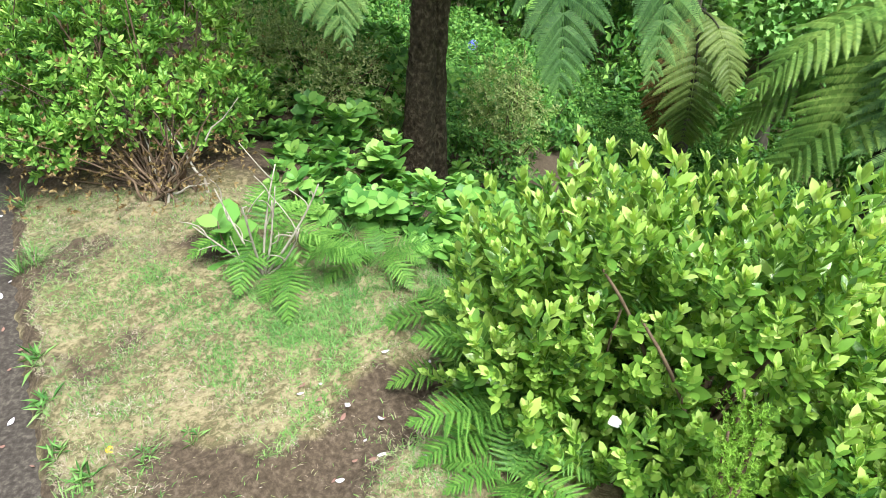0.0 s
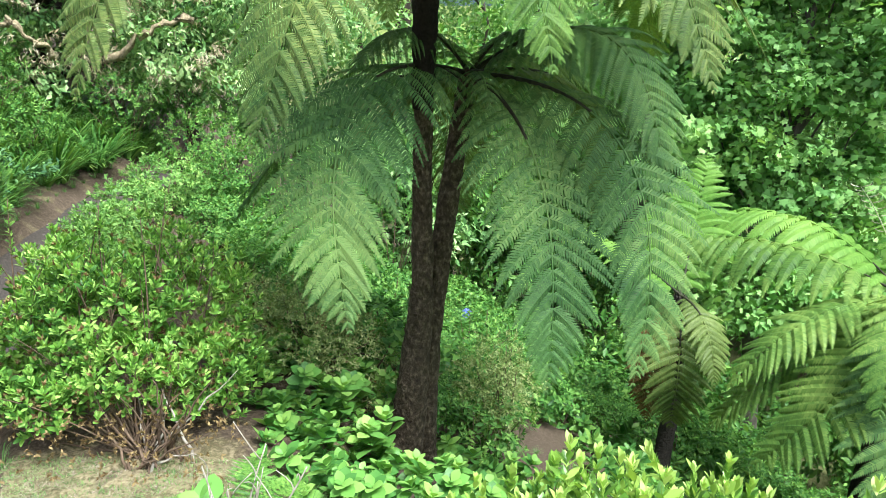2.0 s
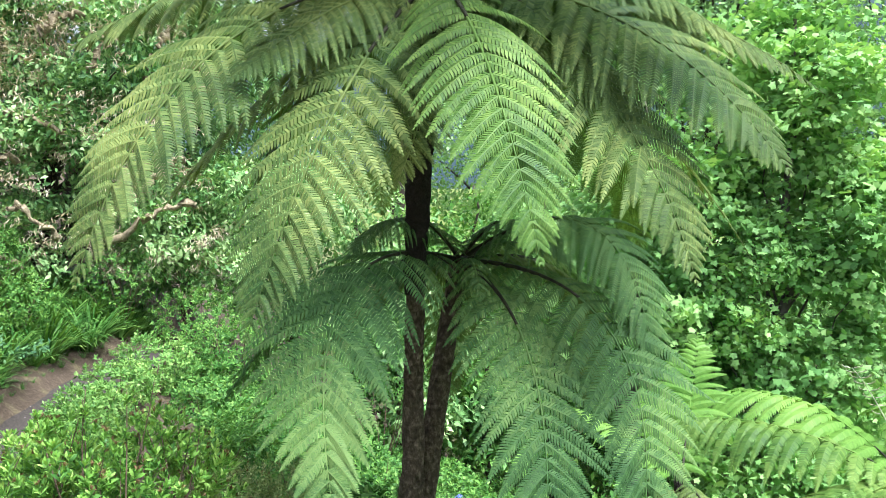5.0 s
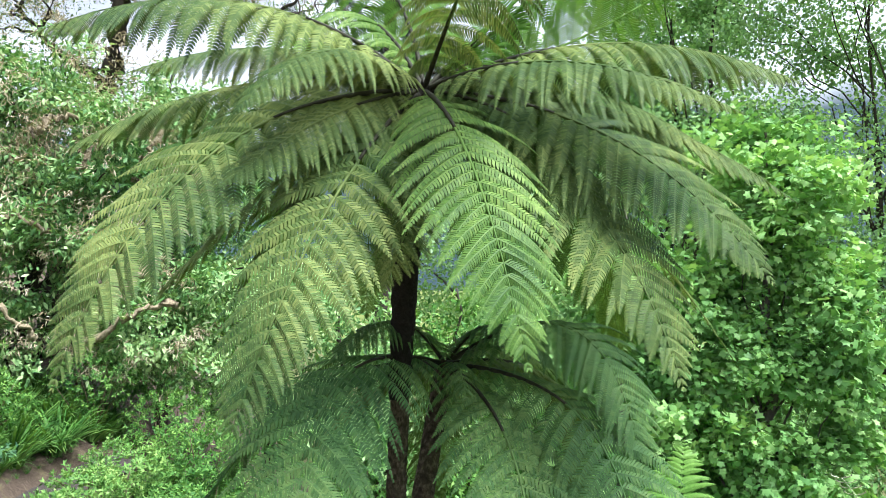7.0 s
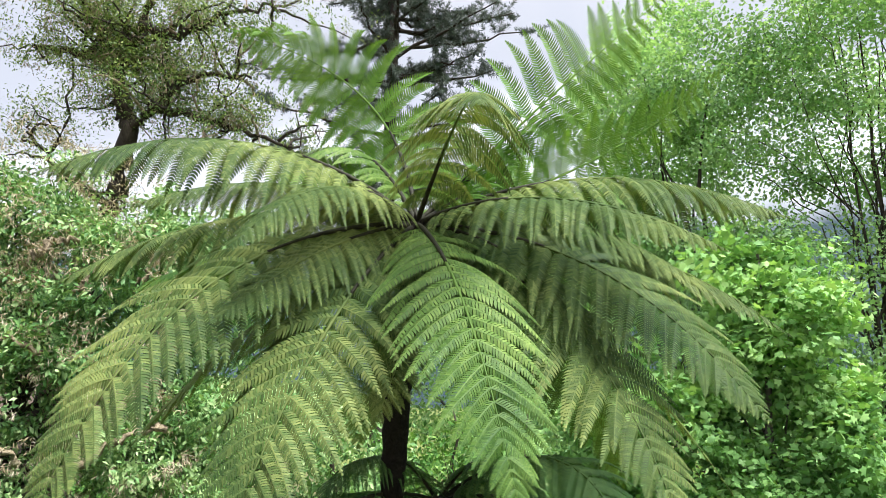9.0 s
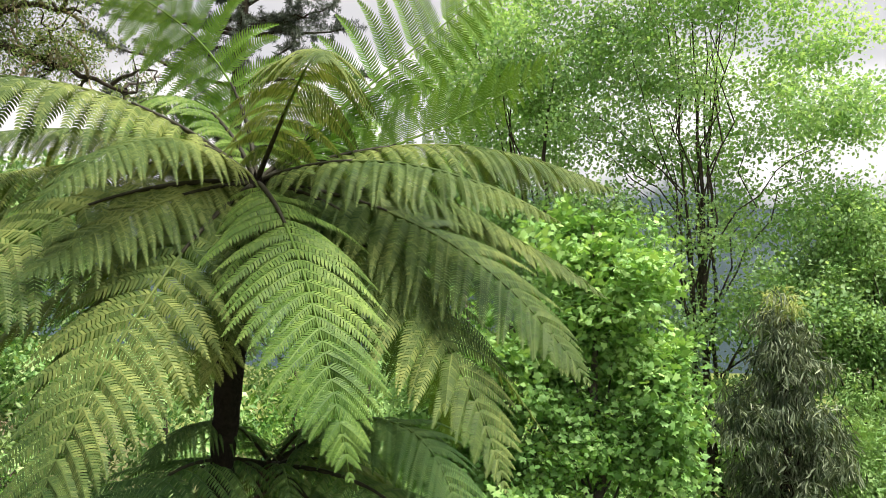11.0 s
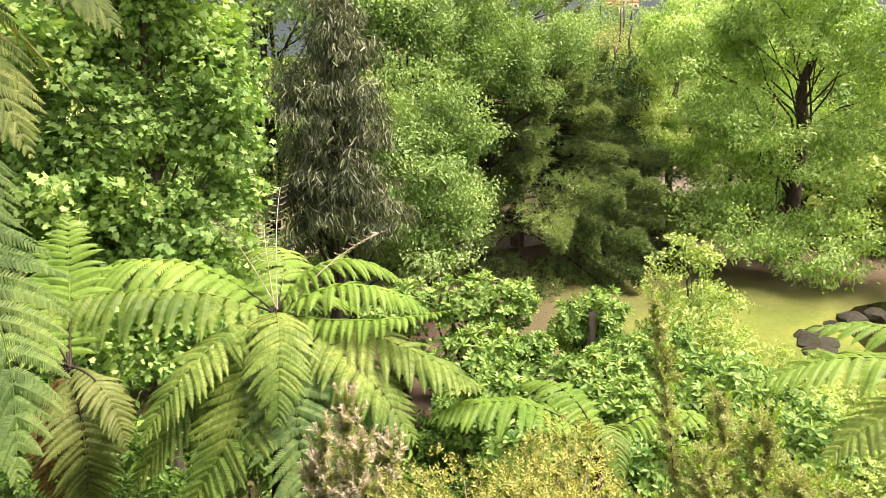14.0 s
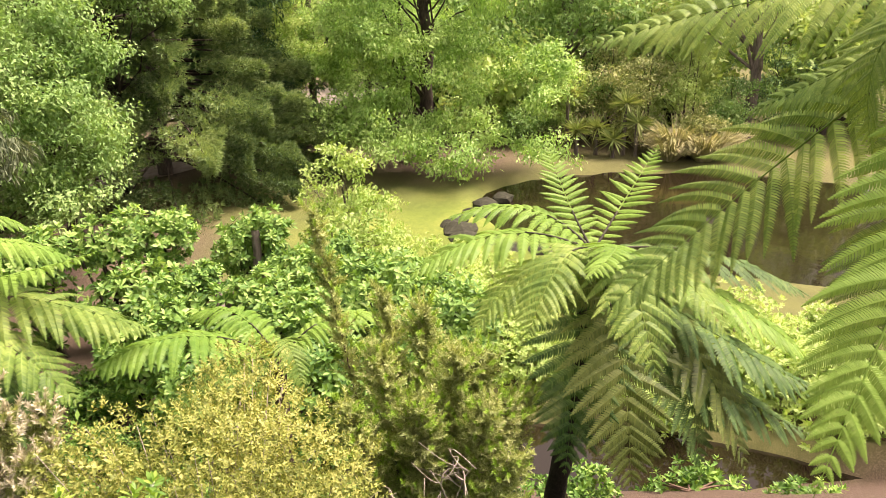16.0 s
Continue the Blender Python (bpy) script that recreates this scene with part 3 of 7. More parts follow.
def sheet(name, outline, z, mat, label, category):
    a = np.linspace(0, 2 * np.pi, 72, endpoint=False)
    x, y = outline(a)
    V = np.concatenate([[[x.mean(), y.mean(), z]], np.stack([x, y, np.full(72, z)], -1)])
    F = np.array([(0, 1 + i, 1 + (i + 1) % 72) for i in range(72)])
    return tagged(new(name, mesh(name, V, [F], mat)), label, category, kind="structure")


sheet("water", lambda a: (26.5 + 6.6 * np.cos(a), -2.0 - 0.18 * (0.5 + 6.6 * np.cos(a)) + 10 * np.sin(a)), -5.13, WATER, "still brown pond water reflecting trees", "water")
sheet("water_channel", lambda a: (10.9 + 1.75 * np.cos(a), -2.5 + 6.7 * np.sin(a)), -5.12, WATER, "muddy brown water channel below the ferns", "water")
sheet("gravel_walk", lambda a: (21.5 + 4.5 * np.cos(a) + 1.5 * np.sin(a), 22.5 - 3.4 * np.cos(a) + 0.9 * np.sin(a)), -4.90, GRAVEL, "pale gravel walk across the park lawn", "path")
sheet("gravel_road", lambda a: (44 + 13 * np.cos(a) + 2 * np.sin(a), 22 - 9 * np.cos(a) + 2.5 * np.sin(a)), -4.80, GRAVEL, "pale sandy road behind the trees", "road")

# a far wooded hill under the cloud, its blue haze painted as colour
az = np.radians(np.linspace(-100, 160, 90))
HV = []
for j, (dist, hz) in enumerate(((330, -10), (400, 30), (520, 78), (700, 140), (900, 235))):
    lift = hz * (1 + 0.25 * np.sin(az * 3 + 0.7) + 0.10 * np.sin(az * 9) + 0.05 * np.sin(az * 23)) + rng.normal(0, 0.8, 90)
    HV.append(np.stack([dist * np.sin(az), dist * np.cos(az), lift], -1))
hi, hj = np.meshgrid(np.arange(4), np.arange(89), indexing="ij")
HQ = np.stack([hi * 90 + hj, hi * 90 + hj + 1, (hi + 1) * 90 + hj + 1, (hi + 1) * 90 + hj], -1).reshape(-1, 4)
tagged(new("backdrop_hill", mesh("backdrop_hill", np.concatenate(HV), [HQ], HILL, True)), "distant wooded hill under low cloud, blue haze painted into its colour", "hill", kind="structure")
# low cloud lying on the hill's crest, a see-through sheet that glows
cz = np.linspace(80, 260, 13)
crest = 1 + 0.25 * np.sin(az * 3 + 0.7)
CV = np.concatenate([np.stack([640 * np.sin(az), 640 * np.cos(az), z * crest], -1) for z in cz])
hi, hj = np.meshgrid(np.arange(12), np.arange(89), indexing="ij")
cloud_me = mesh("backdrop_cloud", CV, [np.stack([hi * 90 + hj, hi * 90 + hj + 1, (hi + 1) * 90 + hj + 1, (hi + 1) * 90 + hj], -1).reshape(-1, 4)], MIST, True)
at = cloud_me.attributes.new("cover", "FLOAT", "POINT")
at.data.foreach_set("value", np.repeat(np.interp(cz, [95, 115, 140, 165, 215, 260], [0.1, 0.42, 0.72, 0.95, 0.95, 0]), 90).astype(np.float32))
tagged(new("backdrop_cloud", cloud_me), "low white cloud on the distant hill, a sheet glowing like the sky", "cloud", kind="structure")


# ---- tree ferns ----
def bow(o, tip, e0, pull):
    """The middle of a bow that leaves o at e0 degrees above the level and comes down to tip."""
    o, tip = np.asarray(o, float), np.asarray(tip, float)
    h = tip - o
    c = o + pull * np.linalg.norm(h) * (math.cos(radians(e0)) * unit(np.array([h[0], h[1], 0])) + math.sin(radians(e0)) * UP)
    return (o + tip) / 4 + c / 2


def frond(parent, origin, mid, tip, mat, n=26, seg=26, plen=0.2, droop=1.2, bare=0.09, roll=0.0, thick=0.016, name="frond", label="", stalk=None, dark=0.36, wide=0.66, sag=0.5, taper=1.0, full=0.40):
    """A twice-feathered frond that bows from origin over mid to tip; its side branches hang by droop and carry combs of leaflets."""
    o, md, t = (np.asarray(v, float) for v in (origin, mid, tip))
    k = np.linalg.norm(md - o) / (np.linalg.norm(md - o) + np.linalg.norm(t - md))
    c = (md - (1 - k) ** 2 * o - k * k * t) / (2 * k * (1 - k))
    line = curve(o, c, t, 120)
    run = np.concatenate([[0], np.cumsum(np.linalg.norm(np.diff(line, axis=0), axis=1))])
    L = run[-1]
    along = lambda s, A: np.stack([np.interp(s * L, run, A[:, i]) for i in range(3)], -1)
    q = 1 - (1 - np.linspace(0, 1, n)) ** 1.25
    q = np.clip(q + rng.normal(0, 0.10 / n, n), 0, 0.985)
    s = bare + (1 - bare) * q
    P, T = along(s, line), unit(along(s, np.gradient(line, axis=0)))
    S0 = unit(np.cross(unit(np.array([t[0] - o[0], t[1] - o[1], 0])), UP))
    U0 = unit(np.cross(np.broadcast_to(S0, T.shape), T))
    S0 = unit(math.cos(radians(roll)) * S0 + math.sin(radians(roll)) * U0)
    U = unit(np.cross(S0, T))
    pl = plen * L * np.minimum(1, 0.55 + 1.7 * q) * np.clip(1 - np.clip((q - 0.4) / 0.6, 0, 1) ** 1.6, 0.02, 1) ** taper
    phi = np.radians(80 - 33 * q)
    m = 9
    u = np.linspace(0, 1, m)
    side = np.array([1, -1])
    D0 = np.sin(phi)[:, None, None] * side[None, :, None] * S0[:, None] + np.cos(phi)[:, None, None] * T[:, None]
    D0 = unit(D0 + 0.14 * U[:, None] + rng.normal(0, 0.06, D0.shape))
    dr = droop * (sag + (1.3 - sag) * (1 - np.abs(T[:, 2:]))) * rng.uniform(0.75, 1.3, (n, 2))
    D = unit(D0[:, :, None] - (dr[..., None] * (0.12 + u) ** 1.15)[..., None] * UP)
    plv = pl[:, None] * rng.uniform(0.88, 1.08, (n, 2))
    step = plv[..., None, None] * (D[:, :, 1:] + D[:, :, :-1]) / 2 / (m - 1)
    Q = P[:, None, None] + np.concatenate([np.zeros((n, 2, 1, 3)), np.cumsum(step, 2)], 2)
    # leaflets, combed off both sides of every branch
    w = (np.arange(seg) + 0.5) / seg
    k0 = np.minimum((w * (m - 1)).astype(int), m - 2)
    fr = (w * (m - 1) - k0)[None, None, :, None]
    QP = Q[:, :, k0] * (1 - fr) + Q[:, :, k0 + 1] * fr
    AX = unit(D[:, :, k0] * (1 - fr) + D[:, :, k0 + 1] * fr)
    # a branch's blade lies along the midrib, so hanging ones face outwards
    Uq = np.broadcast_to(U[:, None, None], AX.shape)
    N = unit(np.cross(AX * side[None, :, None, None], T[:, None, None]) + 0.2 * (Uq - (Uq * AX).sum(-1, keepdims=True) * AX))
    # every branch is turned a little about itself
    N = unit(N + rng.normal(0, 0.13, (n, 2, 1, 1)) * np.cross(N, AX))
    B = np.cross(N, AX)
    gap = np.maximum(L * np.gradient(s), 0.012)
    ln = np.minimum((wide * gap)[:, None], 0.24 * plv + 0.004)[..., None] * (np.minimum(1, 0.75 + 1.6 * w) * (1 - w ** 2.0) ** 0.9 + 0.05)
    ln = ln * rng.uniform(0.93, 1.05, ln.shape)
    hw = full * plv[..., None] / seg
    out = []
    for sd in (1, -1):
        d1 = unit(sd * B * 0.88 + AX * 0.42 - N * 0.24 + rng.normal(0, 0.025, AX.shape))
        d2 = unit(sd * B * 0.72 + AX * 0.64 - N * 0.45 + rng.normal(0, 0.03, AX.shape))
        a, b = QP + d1 * (ln * 0.55)[..., None], QP + d1 * (ln * 0.55)[..., None] + d2 * (ln * 0.47)[..., None]
        W = AX * hw[..., None]
        out.append(np.stack([QP - W, QP + W, a + W * 0.92, a - W * 0.92, b], -2))
    LV = np.stack(out, 3).reshape(-1, 3)
    i5 = np.arange(len(LV) // 5)[:, None] * 5
    # midribs of the side branches
    RW = (0.0035 * (1 - 0.7 * u))[None, None, :, None] * unit(np.cross(D, np.broadcast_to(U[:, None, None], D.shape)))
    RV = np.stack([Q - RW, Q + RW], 3).reshape(-1, 3)
    a, b = np.meshgrid(np.arange(n * 2), np.arange(m - 1), indexing="ij")
    r0 = (a * m + b) * 2
    rq = np.stack([r0, r0 + 1, r0 + 3, r0 + 2], -1).reshape(-1, 4)
    rib = along(np.linspace(max(dark - 0.1, 0.02), 1, 14), line) - UP * 0.004
    V, F = joined([(LV, [i5 + np.array([0, 1, 2, 3]), i5 + np.array([3, 2, 4])]), (RV, [rq]), tube(rib, np.linspace(thick * 0.5, 0.0015, 14), 5)])
    ob = part(name, V, F, mat, parent, label)
    stem = along(np.linspace(0, dark, 12), line)
    RTV, RTF = tube(stem, np.linspace(thick, thick * 0.5, 12), 6)
    st = part("stalk", RTV, RTF, stalk or STALK, parent, "", True)
    st.parent = ob
    return ob


def fern_trunk(parent, pts, r0, r1, name="trunk", mat=None, flare=1.0, radii=None):
    pts = np.asarray(pts, float)
    n = 40
    tt = np.linspace(0, 1, n)
    ln = np.stack([np.interp(tt, np.linspace(0, 1, len(pts)), pts[:, i]) for i in range(3)], -1)
    rr = r0 + (r1 - r0) * tt
    if radii is not None:
        rr = np.interp(tt, np.linspace(0, 1, len(radii)), radii)
    rr = rr * (1 + (flare - 1) * np.exp(-tt * 9))
    V, F = tube(ln, rr, 18, 0.055)
    return part(name, V, F, mat or FERN_BARK, parent, "", True)


def scales(parent, low, top, r, n, name="leaf_base", mat=None):
    """Old stalk stubs packed round the upper part of a fern trunk, from low to top."""
    a = rng.uniform(0, 6.28, n)
    d = np.stack([np.cos(a), np.sin(a), np.zeros(n)], -1)
    s = rng.uniform(0, 1.02, (n, 1))
    P = np.asarray(low) * (1 - s) + np.asarray(top) * s + d * r * 0.9
    V, F = scatter(shape_blade(0.30, 0.1, 3), P, d * 0.30 + UP * rng.uniform(0.5, 1, (n, 1)), d, rng.uniform(0.03, 0.075, n))
    return tagged(part(name, V, F, mat or FERN_TOP, parent, "dark scaly old stalk bases"), kind="stuff")


# the twin-stemmed fern
main = thing("tree_fern", (-0.33, 4.65, float(ground_z(-0.33, 4.65))), "tall twin-stemmed tree fern with arching green fronds", "tree fern", "tree ferns")
fern_trunk(main, [(-0.36, 4.66, -0.55), (-0.30, 4.64, 0.0), (-0.24, 4.62, 0.5), (-0.20, 4.60, 0.95), (-0.20, 4.6, 1.6), (-0.18, 4.58, 2.2)], 0.135, 0.085, radii=(0.140, 0.118, 0.095, 0.072, 0.060, 0.058))
fern_trunk(main, [(-0.19, 4.58, 2.1), (-0.16, 4.56, 3.0), (-0.08, 4.53, 4.0)], 0.06, 0.09, "upper_trunk", FERN_TOP, radii=(0.062, 0.074, 0.08, 0.08, 0.07))
fern_trunk(main, [(-0.20, 4.72, -0.5), (-0.18, 4.70, 0.1), (-0.15, 4.68, 0.6), (-0.06, 4.72, 1.3), (0.03, 4.85, 1.9), (0.10, 4.93, 2.3)], 0.08, 0.06, "second_trunk")
C1, C2 = np.array([-0.07, 4.53, 4.0]), np.array([0.10, 4.93, 2.28])
scales(main, (-0.16, 4.56, 2.9), C1, 0.086, 620)
scales(main, (-0.19, 4.58, 2.1), (-0.16, 4.56, 2.9), 0.072, 240)
scales(main, (-0.30, 4.64, 0.0), (-0.20, 4.60, 0.95), 0.088, 420, "bark_flake", FERN_BARK)
scales(main, (-0.36, 4.66, -0.55), (-0.30, 4.64, 0.0), 0.122, 380, "bark_flake", FERN_BARK)
scales(main, (-0.20, 4.60, 0.95), (-0.19, 4.58, 2.1), 0.060, 240, "bark_flake", FERN_BARK)
scales(main, (-0.15, 4.68, 0.6), (0.04, 4.87, 1.9), 0.062, 260, "bark_flake", FERN_TOP)
scales(main, (0.04, 4.87, 1.9), C2, 0.062, 140)
# young upright fronds
for mid, tip, mat, more in (
    ((-0.59, 4.82, 5.09), (-1.41, 4.61, 5.36), FROND_NEW, dict(n=26, wide=0.9, droop=1.0, roll=-70, plen=0.22)),
    ((0.17, 3.68, 4.41), (0.22, 2.82, 4.09), FROND, dict(n=30, wide=0.85, droop=1.6, plen=0.26, sag=0.9)),
    ((0.86, 4.73, 5.00), (1.78, 4.86, 5.91), FROND_NEW, dict(n=22, wide=0.75, droop=0.8, roll=70, plen=0.18)),
    ((1.13, 4.91, 4.57), (2.30, 5.13, 5.45), FROND_NEW, dict(n=26, wide=0.9, droop=0.7, roll=55, plen=0.13)),
    ((-0.64, 5.17, 4.46), (-1.23, 6.06, 4.80), FROND_NEW, dict()),
    ((0.93, 5.17, 4.39), (1.58, 5.88, 4.66), FROND_NEW, dict()),
    ((0.06, 5.36, 4.32), (0.11, 6.32, 4.57), FROND_NEW, dict()),
):
    frond(main, C1, mid, tip, mat, **dict(dict(thick=0.02, n=32, seg=27, plen=0.24, wide=0.84), **more))
# level fronds with hanging side branches
for mid, tip, mat, more in (
    ((-1.09, 4.00, 4.34), (-2.15, 3.83, 4.06), FROND, dict(droop=1.5, roll=16, plen=0.25)),
    ((-1.34, 4.80, 4.08), (-2.43, 4.78, 3.61), FROND, dict(droop=1.5, roll=16, plen=0.25)),
    ((-0.58, 3.83, 4.02), (-0.96, 3.44, 3.57), FROND, dict(droop=1.3, roll=15, plen=0.26)),
    ((0.71, 3.84, 3.99), (1.45, 3.36, 3.60), FROND, dict(droop=1.3, roll=-15, plen=0.24)),
    ((1.49, 4.53, 4.32), (2.24, 4.33, 4.03), FROND, dict(droop=1.5, roll=-14, plen=0.25)),
    ((1.45, 4.45, 3.77), (2.17, 4.30, 3.30), FROND, dict(droop=1.5, plen=0.18, roll=-22)),
    ((-0.65, 3.92, 3.65), (-1.03, 3.53, 3.24), FROND, dict(roll=25, plen=0.25)),
    ((1.16, 3.83, 3.45), (1.61, 3.43, 2.80), FROND, dict(roll=-30)),
):
    frond(main, C1, mid, tip, mat, **dict(dict(thick=0.02, n=32, seg=27, plen=0.24, wide=0.84), **more))
# fronds filling the crown
for mid, tip, mat, more in (
    ((-0.44, 4.73, 4.53), (-1.04, 5.38, 4.59), FROND_GREEN, dict(droop=1.4)),
    ((-0.97, 4.52, 4.25), (-1.87, 4.43, 4.05), FROND, dict(droop=1.5, roll=14)),
    ((0.56, 4.84, 4.61), (1.26, 5.50, 5.10), FROND_NEW, dict(droop=1.0, roll=30)),
    ((1.00, 4.34, 3.95), (1.63, 4.09, 3.51), FROND, dict(droop=1.4, roll=-14)),
    ((-0.49, 4.32, 3.62), (-1.04, 4.31, 2.96), FROND, dict(droop=1.3, roll=14)),
    ((0.61, 4.04, 3.61), (1.01, 3.76, 2.88), FROND, dict(droop=1.2, roll=-14)),
    ((-0.05, 4.10, 3.53), (-0.27, 3.89, 2.74), FROND, dict(droop=1.2, roll=8)),
    ((0.31, 4.62, 4.29), (0.50, 5.04, 4.68), FROND_NEW, dict(droop=0.8)),
):
    frond(main, C1, mid, tip, mat, **dict(dict(thick=0.02, n=32, seg=27, plen=0.24, wide=0.84), **more))
# old fronds hanging round the trunk
for mid, tip, mat, more in (
    ((-1.18, 3.79, 3.43), (-1.73, 3.40, 2.26), FROND, dict(roll=35, plen=0.2)),
    ((-1.09, 4.33, 3.25), (-1.60, 4.15, 2.62), FROND_OLD, dict()),
    ((-0.84, 4.42, 3.28), (-1.21, 4.45, 2.61), FROND_OLD, dict()),
    ((-0.54, 3.63, 3.13), (-0.89, 3.22, 2.05), FROND, dict(roll=14, plen=0.23)),
    ((0.20, 3.49, 3.31), (0.40, 3.03, 2.42), FROND_GREEN, dict(roll=-6, plen=0.24)),
    ((0.92, 3.73, 3.05), (1.15, 3.35, 2.31), FROND, dict(roll=-22)),
    ((1.44, 4.36, 2.86), (1.82, 4.35, 2.32), FROND_OLD, dict(plen=0.09, n=22, wide=0.7)),
):
    frond(main, C1, mid, tip, mat, **dict(dict(thick=0.02, n=32, seg=27, plen=0.24, wide=0.84), **more))
# fronds on the far side
for mid, tip, mat, more in (
    ((-0.35, 5.17, 3.61), (-0.50, 5.88, 2.53), FROND_GREEN, dict()),
    ((0.33, 5.18, 3.51), (0.52, 5.94, 2.62), FROND_GREEN, dict()),
    ((0.91, 5.11, 3.27), (1.51, 5.69, 2.27), FROND_GREEN, dict()),
    ((-0.83, 5.18, 3.61), (-1.27, 5.91, 2.95), FROND_GREEN, dict()),
    ((-1.16, 5.12, 3.96), (-2.27, 5.69, 3.71), FROND_GREEN, dict()),
    ((0.92, 5.10, 3.91), (1.84, 5.72, 3.74), FROND_GREEN, dict()),
):
    frond(main, C1, mid, tip, mat, **dict(dict(thick=0.02, n=32, seg=27, plen=0.24, wide=0.84), **more))
# crown of the second stem, in the shade-darkened frond colour
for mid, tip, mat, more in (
    ((-0.47, 4.17, 2.29), (-0.50, 3.33, 1.15), FROND_SHADED, dict(roll=16, plen=0.25)),
    ((0.38, 4.33, 2.04), (0.48, 3.46, 0.76), FROND_SHADED, dict(roll=-5, plen=0.23)),
    ((0.88, 4.22, 2.03), (0.95, 3.56, 0.75), FROND_SHADED, dict(roll=-18, plen=0.2)),
    ((0.80, 4.64, 2.57), (1.17, 4.06, 1.73), FROND_SHADED, dict(roll=-18, plen=0.24)),
    ((-0.18, 4.73, 2.56), (-0.58, 4.28, 2.34), FROND_SHADED, dict(plen=0.3)),
    ((0.39, 4.73, 2.56), (0.73, 4.38, 2.30), FROND_SHADED, dict(plen=0.3)),
    ((0.17, 4.58, 2.30), (0.21, 4.28, 2.10), FROND_SHADED, dict(n=12)),
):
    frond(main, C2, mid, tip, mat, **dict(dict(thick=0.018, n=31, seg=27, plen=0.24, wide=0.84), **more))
# its far side
for mid, tip, mat, more in (
    ((-0.40, 5.24, 2.06), (-0.98, 5.12, 1.43), FROND_OLD, dict()),
    ((0.04, 5.56, 2.10), (0.05, 5.66, 1.09), FROND_OLD, dict()),
    ((0.67, 5.50, 2.32), (1.23, 5.87, 1.57), FROND_GREEN, dict()),
    ((-0.69, 5.36, 2.12), (-1.64, 5.36, 1.15), FROND_SHADED, dict()),
    ((0.84, 5.26, 2.14), (1.00, 5.28, 1.18), FROND_OLD, dict()),
):
    frond(main, C2, mid, tip, mat, **dict(dict(thick=0.018, n=31, seg=27, plen=0.24, wide=0.84), **more))

# tree ferns down the bank
fern_b = thing("tree_fern", (4.2, 6.7, float(ground_z(4.2, 6.7))), "tree fern with bright fresh fronds and curled new shoots", "tree fern", "tree ferns")
C = np.array((4.49, 6.98, -0.05))
fern_trunk(fern_b, [(4.2, 6.7, float(ground_z(4.2, 6.7)) - 0.1), C - UP * 1.2 + np.array([0.05, 0.03, 0]), C], 0.12, 0.08, mat=FERN_TOP)
scales(fern_b, C - UP * 0.7 + np.array([0.03, 0.02, 0]), C,  0.08, 120)
# bright level fronds
for mid, tip, mat, more in (
    ((3.78, 8.14, 0.48), (2.67, 9.09, 0.04), FROND_NEW, dict(droop=1.0)),
    ((3.51, 7.47, 0.33), (2.16, 8.30, 0.08), FROND_GREEN, dict(droop=1.6)),
    ((5.01, 7.77, 0.47), (4.77, 8.48, 0.15), FROND_NEW, dict(droop=1.0)),
    ((5.32, 6.87, 0.45), (5.84, 6.25, 0.15), FROND_NEW, dict()),
    ((5.07, 6.34, 0.30), (5.56, 5.46, 0.00), FROND_NEW, dict()),
    ((4.94, 5.80, 0.06), (5.39, 4.99, 0.28), FROND_NEW, dict(plen=0.16)),
    ((5.34, 7.39, -0.10), (6.22, 7.61, -0.67), FROND_NEW, dict()),
    ((4.47, 8.30, 0.03), (4.07, 9.59, -0.33), FROND_NEW, dict()),
):
    frond(fern_b, C, mid, tip, mat, **dict(dict(n=25, seg=24, plen=0.25, wide=0.85, droop=0.95, dark=0.15, full=0.46), **more))
# older fronds hanging below, two in the shade-darkened colour
for mid, tip, mat, more in (
    ((5.09, 5.71, -0.19), (5.56, 4.65, -0.62), FROND_GREEN, dict()),
    ((4.65, 5.65, -0.37), (4.74, 4.89, -1.01), FROND_GREEN, dict()),
    ((4.06, 6.24, 0.05), (3.58, 5.59, -0.66), FROND_GREEN, dict(plen=0.25)),
    ((3.58, 6.80, -0.16), (2.72, 6.65, -0.92), FROND_GREEN, dict()),
    ((3.50, 6.97, -0.69), (2.68, 7.02, -1.62), FROND_GREEN, dict()),
    ((3.83, 6.76, -0.76), (3.40, 6.66, -1.42), FROND_GREEN, dict()),
    ((4.43, 6.47, -0.73), (4.30, 6.04, -1.87), FROND_OLD, dict()),
    ((3.88, 7.14, -1.18), (3.40, 7.27, -2.17), FROND_OLD, dict()),
    ((3.89, 6.35, -0.38), (2.88, 6.28, -1.58), FROND_GREEN, dict(droop=0.6)),
    ((4.03, 5.98, -0.50), (3.63, 5.27, -1.66), FROND_SHADED, dict(droop=0.6)),
    ((4.52, 6.04, -0.55), (4.64, 5.13, -1.57), FROND_SHADED, dict(droop=0.6)),
):
    frond(fern_b, C, mid, tip, mat, **dict(dict(n=25, seg=24, plen=0.25, wide=0.85, droop=0.95, dark=0.15, full=0.46), **more))

